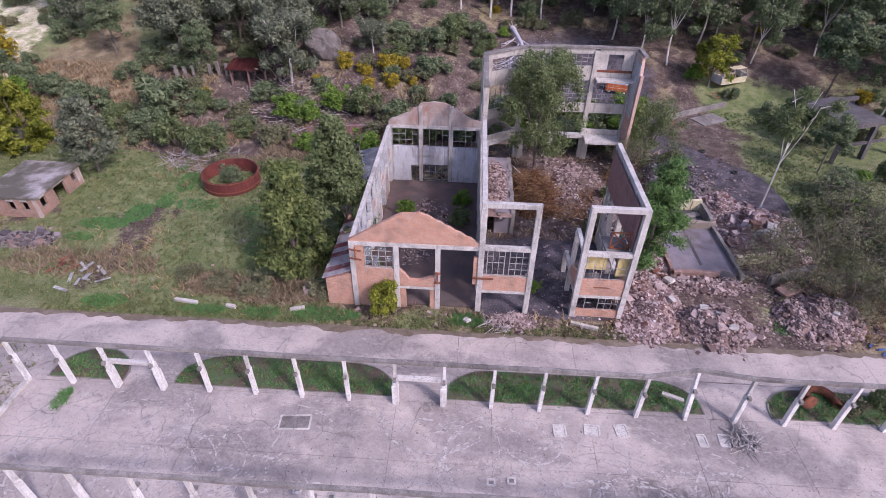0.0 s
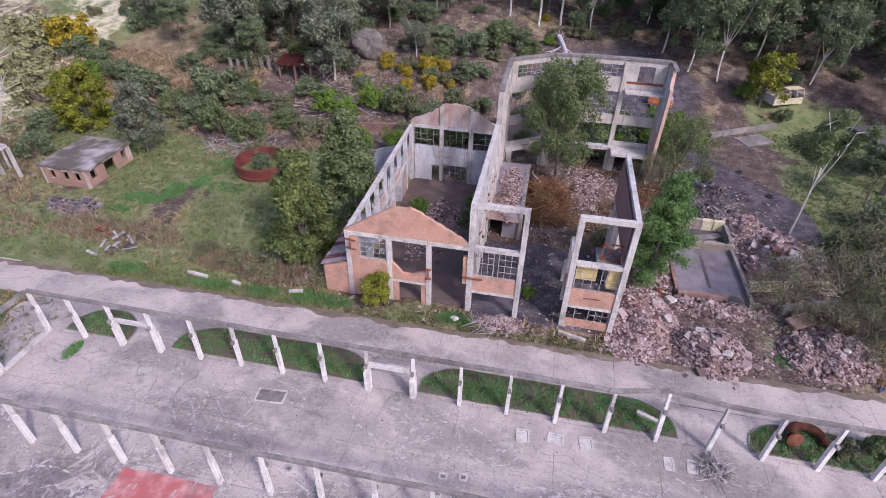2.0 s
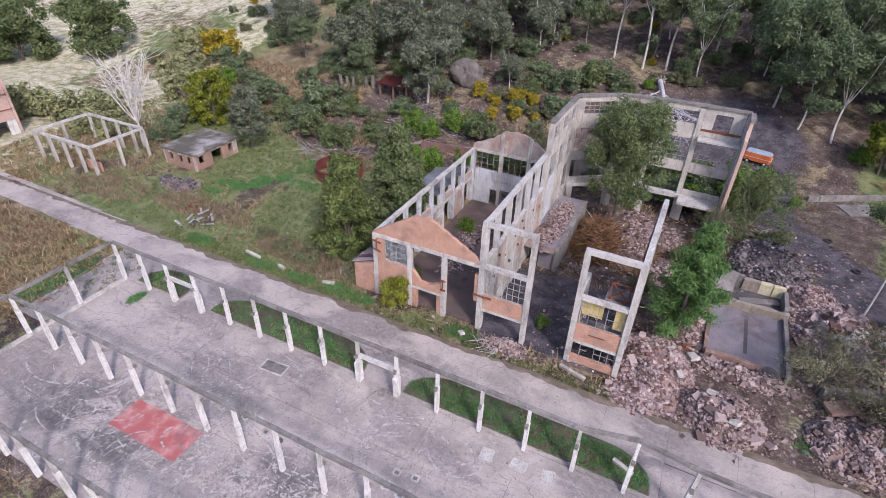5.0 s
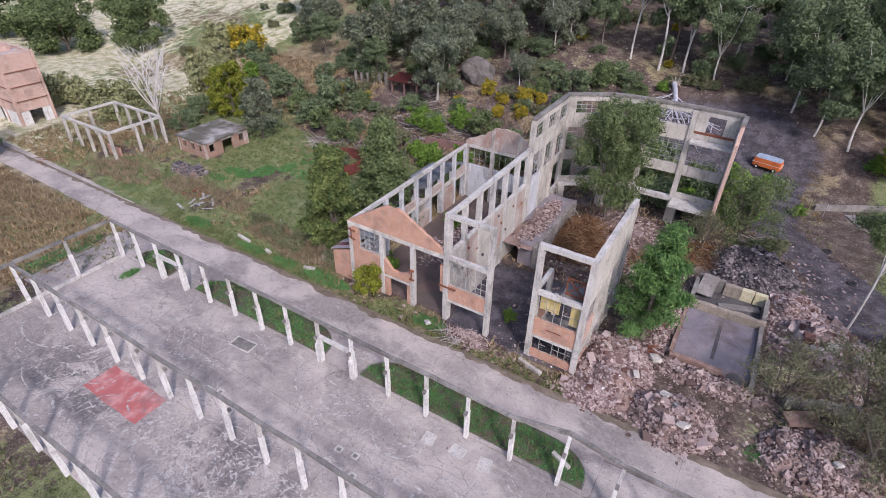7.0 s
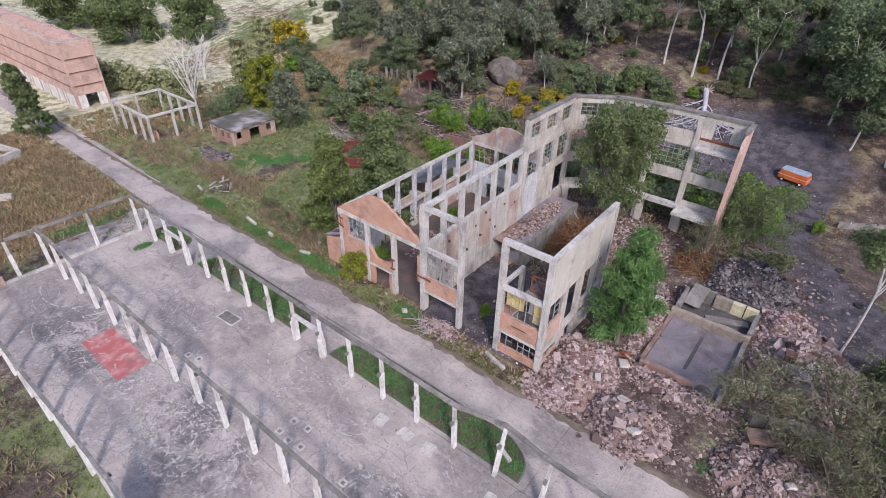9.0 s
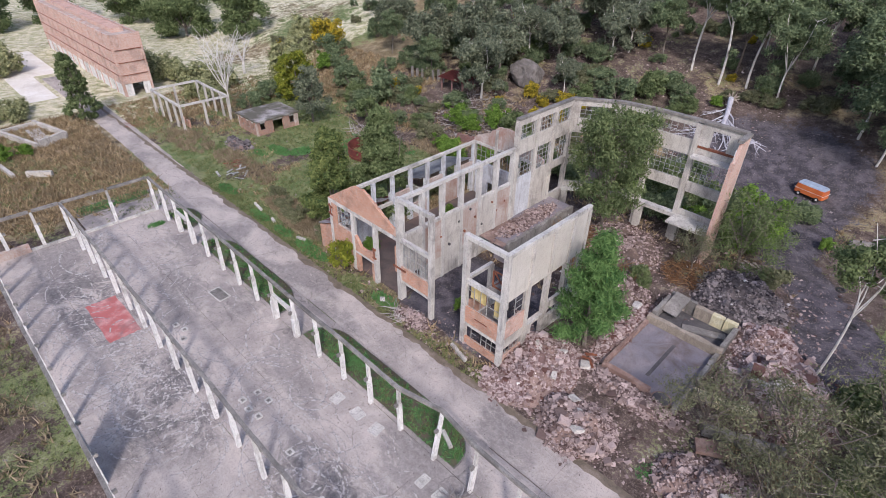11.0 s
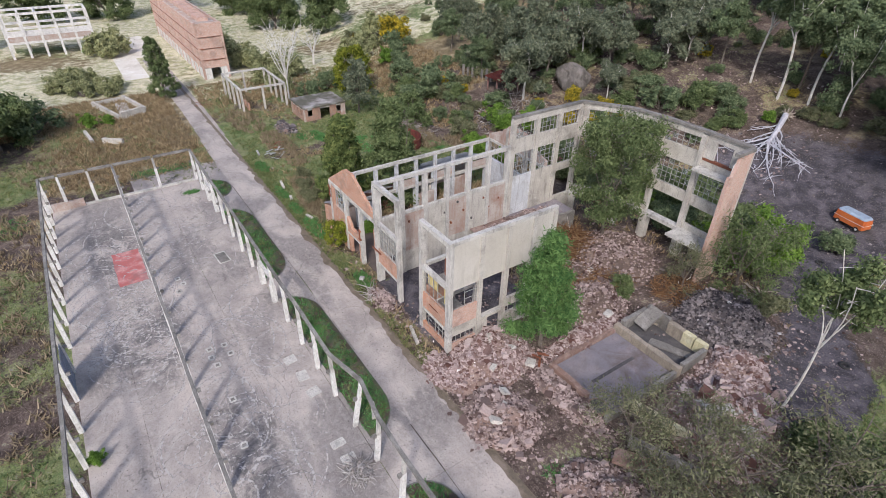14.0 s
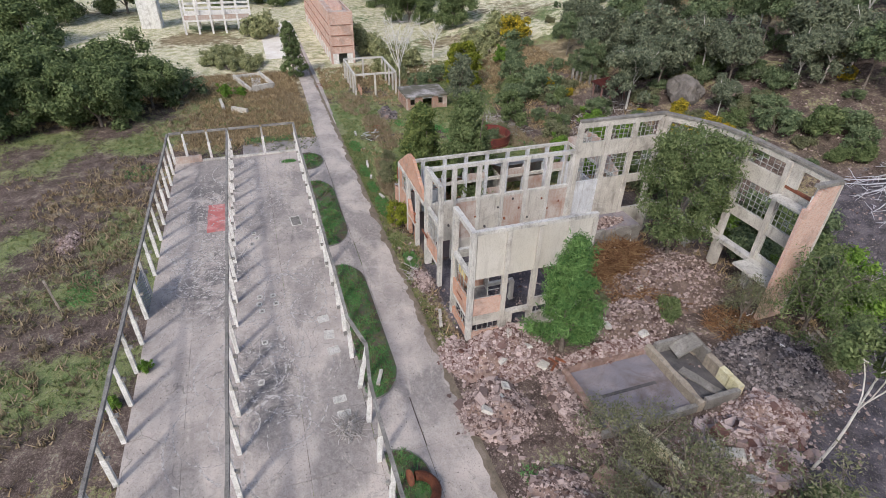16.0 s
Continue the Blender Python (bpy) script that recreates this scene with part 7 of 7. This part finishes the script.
# ---- clutter ----
for x, y, z in ((31.2, 66.6, 0.0), (33.4, 61.0, 0.0), (38.2, 52.6, 0), (24.6, 75.4, 0)):
    ty = thing("tyre", "black discarded tyre lying on ash ground", "tyre", "discarded tyres", at=(x, y, ground_z(x, y) + 0.1))
    bm = bmesh.new()
    rings = []
    for i in range(20):
        a = 6.2832 * i / 20
        rings.append([bm.verts.new(((0.33 + 0.12 * math.cos(b)) * math.cos(a), (0.33 + 0.12 * math.cos(b)) * math.sin(a), 0.11 * math.sin(b))) for b in (0, 1.05, 2.09, 3.14, 4.19, 5.24)])
    for i in range(20):
        for k in range(6):
            bm.faces.new((rings[i][k], rings[(i + 1) % 20][k], rings[(i + 1) % 20][(k + 1) % 6], rings[i][(k + 1) % 6]))
    part("ring", bm, RUBBER, ty)


def bent_scrap(name, label, x, y, n, material, seed, size=0.8):
    r = random.Random(seed)
    t = thing(name, label, "scrap metal", at=(x, y, ground_z(x, y)))
    for i in range(n):
        bm = bmesh.new()
        a = Vector((r.uniform(-1, 1), r.uniform(-1, 1), r.uniform(0.03, 0.35))) * size
        b = a + Vector((r.uniform(-1, 1), r.uniform(-1, 1), r.uniform(-.2, .3))) * size
        b.z = max(b.z, 0.05)
        bar(bm, a, b, r.uniform(0.06, 0.3) * size, 0.05)
        part("scrap_piece", bm, material, t)
    return t


bent_scrap("scrap_heap", "red rusted scrap metal in dry grass", -36.9, 36.8, 14, RUST, 1, 1.1)
bent_scrap("scrap_heap", "thin bent iron frame lying in grass", -34.2, 34.8, 10, STEEL_FRAME, 2, 1.4)
bent_scrap("scrap_heap", "rusted machine part beside the far road", -62.5, 31.5, 9, RUST, 3, 0.9)
bent_scrap("scrap_heap", "twisted rusty iron beside the tower rubble", 18.6, 39.4, 10, RUST, 4, 0.9)
bent_scrap("scrap_heap", "rust-red sheet scraps beside the wrecked bus", 39.6, 84.6, 12, RUST, 8, 1.3)
bent_scrap("scrap_heap", "rusted panel scraps at the lawn's edge", -32.5, 62.0, 6, RUST, 9, 1.5)
bent_scrap("scrap_heap", "loose weathered boards by the wing's end", 23.5, 63.5, 12, TIMBER, 5, 1.6)
bent_scrap("scrap_heap", "scattered pale boards on the rubble", 20.5, 51.8, 6, TIMBER, 6, 1.0)
bent_scrap("scrap_heap", "blue plastic scrap near the road", 34.6, 32.0, 5, PLASTIC, 7, 0.6)
pipe = thing("pipe_bend", "large rusted pipe bend lying in the bed", "pipe", at=(26.5, 25.8, 0.1))
bm = bmesh.new()
prev = None
for i in range(13):
    a = radians(-20 + 200 * i / 12)
    c, ax = Vector((1.1 * math.cos(a), 1.1 * math.sin(a), 0.35 + 0.02 * i)), Vector((math.cos(a), math.sin(a), 0))
    ring = [bm.verts.new(c + (ax * math.cos(6.2832 * k / 12) + Vector((0, 0, 1)) * math.sin(6.2832 * k / 12)) * 0.32) for k in range(12)]
    if prev:
        for k in range(12):
            bm.faces.new((prev[k], prev[(k + 1) % 12], ring[(k + 1) % 12], ring[k]))
    prev = ring
bmesh.ops.solidify(bm, geom=bm.faces[:], thickness=0.04)
part("bend", bm, RUST, pipe)
bm = bmesh.new()
bmesh.ops.create_cone(bm, cap_ends=True, segments=16, radius1=0.55, radius2=0.55, depth=0.12, matrix=pose(-1.05, -0.35, 0.6, 80, 0, 10))
part("flange", bm, RUST, pipe)
for x0, y0, x1, y1 in ((-24.9, 33.1, -22.8, 32.8), (-20.2, 32.7, -19.3, 32.5), (-14.6, 32.6, -13.4, 32.9), (15.2, 25.9, 16.6, 25.3), (11.6, 32.2, 9.4, 32.8)):
    lg = thing("concrete_post", "fallen pale concrete post lying in weeds", "concrete post", "fallen posts")
    beam("shaft", lg, (x0, y0, 0.2), (x1, y1, 0.22), 0.3, 0.28, PLASTER, 0.1)
box = thing("concrete_box", "low square concrete box beside the lean-to", "concrete box", at=(-13.2, 35.0, 0))
bm = bmesh.new()
for a, b in (((-.6, -.5), (.6, -.5)), ((.6, -.5), (.6, .5)), ((.6, .5), (-.6, .5)), ((-.6, .5), (-.6, -.5))):
    bar(bm, (*a, 0.4), (*b, 0.4), 0.16, 0.95)
part("sides", bm, PLASTER_PINK, box)
pole = thing("leaning_pole", "bleached leaning wooden pole in rough grass", "pole")
beam("shaft", pole, (-1.2, -0.5, -0.2), (-1.9, -1.0, 2.9), 0.16, 0.16, TIMBER, 0.08)
bm = bmesh.new()
bmesh.ops.create_icosphere(bm, subdivisions=4, radius=1)
for v in bm.verts:
    v.co *= 1 + 0.3 * noise.noise(v.co * 1.3) + 0.12 * noise.noise(v.co * 4.0)
    v.co = Vector((v.co.x * 3.0, v.co.y * 2.4, v.co.z * 2.6))
me = bpy.data.meshes.new("boulder")
bm.to_mesh(me)
bm.free()
me.materials.append(ROCK)
rk = new("boulder", me)
rk.location = (-23.4, 85.3, ground_z(-23.4, 85.3) + 1.0)
tagged(rk, "large grey boulder among the slope trees", "boulder")


# ---- scattered stones, litter and road-edge dirt ----
def litter(name, label, areas, material, seed, lo, hi):
    """Loose stones and scraps lying about, too many to count."""
    q = random.Random(seed)
    verts, faces = [], []
    for x0, x1, y0, y1, n in areas:
        for k in range(n):
            x, y = q.uniform(x0, x1), q.uniform(y0, y1)
            if (7.0 < y < 31.0 and x > -32) or (-9.5 < x < 6 and 33.8 < y < 57):
                continue
            s = lo + (hi - lo) * q.random() ** 3
            chunk_mesh(verts, faces, (x, y, ground_z(x, y) + s * 0.12), s * q.uniform(0.8, 1.8), s, s * 0.5, q)
    return tagged(new(name, mesh_of(name, verts, faces, material)), label, "stones", kind="stuff")


litter("loose_stones", "loose stones and brick scraps on bare earth", ((5, 34, 31.5, 66, 2600), (-12, 14, 31.3, 33.6, 250), (-34, 14, 68, 110, 4200), (-70, -10, 33, 60, 300)), RUBBLE, 31, 0.06, 0.30)
litter("ash_stones", "dark clinker and stones on the ash ground", ((22, 36, 54, 84, 500), (4, 36, 78, 100, 700)), RUBBLE_DARK, 32, 0.06, 0.24)


def ragged_strip(name, label, x0, x1, y, reach, seed):
    """Earth washed over a pavement edge, its border uneven."""
    q = random.Random(seed)
    bm = bmesh.new()
    prev, x = None, x0
    while x < x1:
        d = reach * (0.5 + 1.1 * noise.noise((x * 0.35, seed, 0)) + 0.5 * noise.noise((x * 1.3, seed, 4)) + q.uniform(0, .15))
        pair = (bm.verts.new((x, y + 0.25, 0.02)), bm.verts.new((x, y, 0.047)), bm.verts.new((x, y - max(0.03, d), 0.045)))
        if prev:
            bm.faces.new((prev[0], pair[0], pair[1], prev[1]))
            bm.faces.new((prev[1], pair[1], pair[2], prev[2]))
        prev, x = pair, x + 0.3
    me = bpy.data.meshes.new(name)
    bm.to_mesh(me)
    bm.free()
    me.materials.append(SOIL_VERGE)
    return tagged(new(name, me), label, "verge", kind="structure")


SOIL_VERGE = weathered("earth and dead leaves", (0.17, 0.135, 0.10), (0.09, 0.075, 0.05), (0.26, 0.21, 0.17), streak=False, size=0.9)
ragged_strip("verge_trim", "earth and leaves washed over the road's edge", -100, 40, 31.0, 0.55, 3)

court = tagged(new("forecourt_pavement"), "broad pale worn concrete forecourt of the far yard, coloured as sunlit", "pavement", kind="structure")
fme = [panel_mesh(6.0, 4.6, 0.03, 300 + s) for s in range(3)]
# White concrete, pushed brighter in base colour for the sun on the far yard.
FORECOURT = weathered("chalky concrete with sunlight in its colour", (0.74, 0.70, 0.64), (0.50, 0.45, 0.39), (0.82, 0.80, 0.76), streak=False, size=0.3)
for me in fme:
    me.materials.clear()
    me.materials.append(FORECOURT)
for i in range(7):
    for j in range(2 if i < 4 else 1):
        p = piece("panel", random.choice(fme), court)
        p.location = (-128 + 6 * i, 22.6 + 4.6 * j, 0.01)
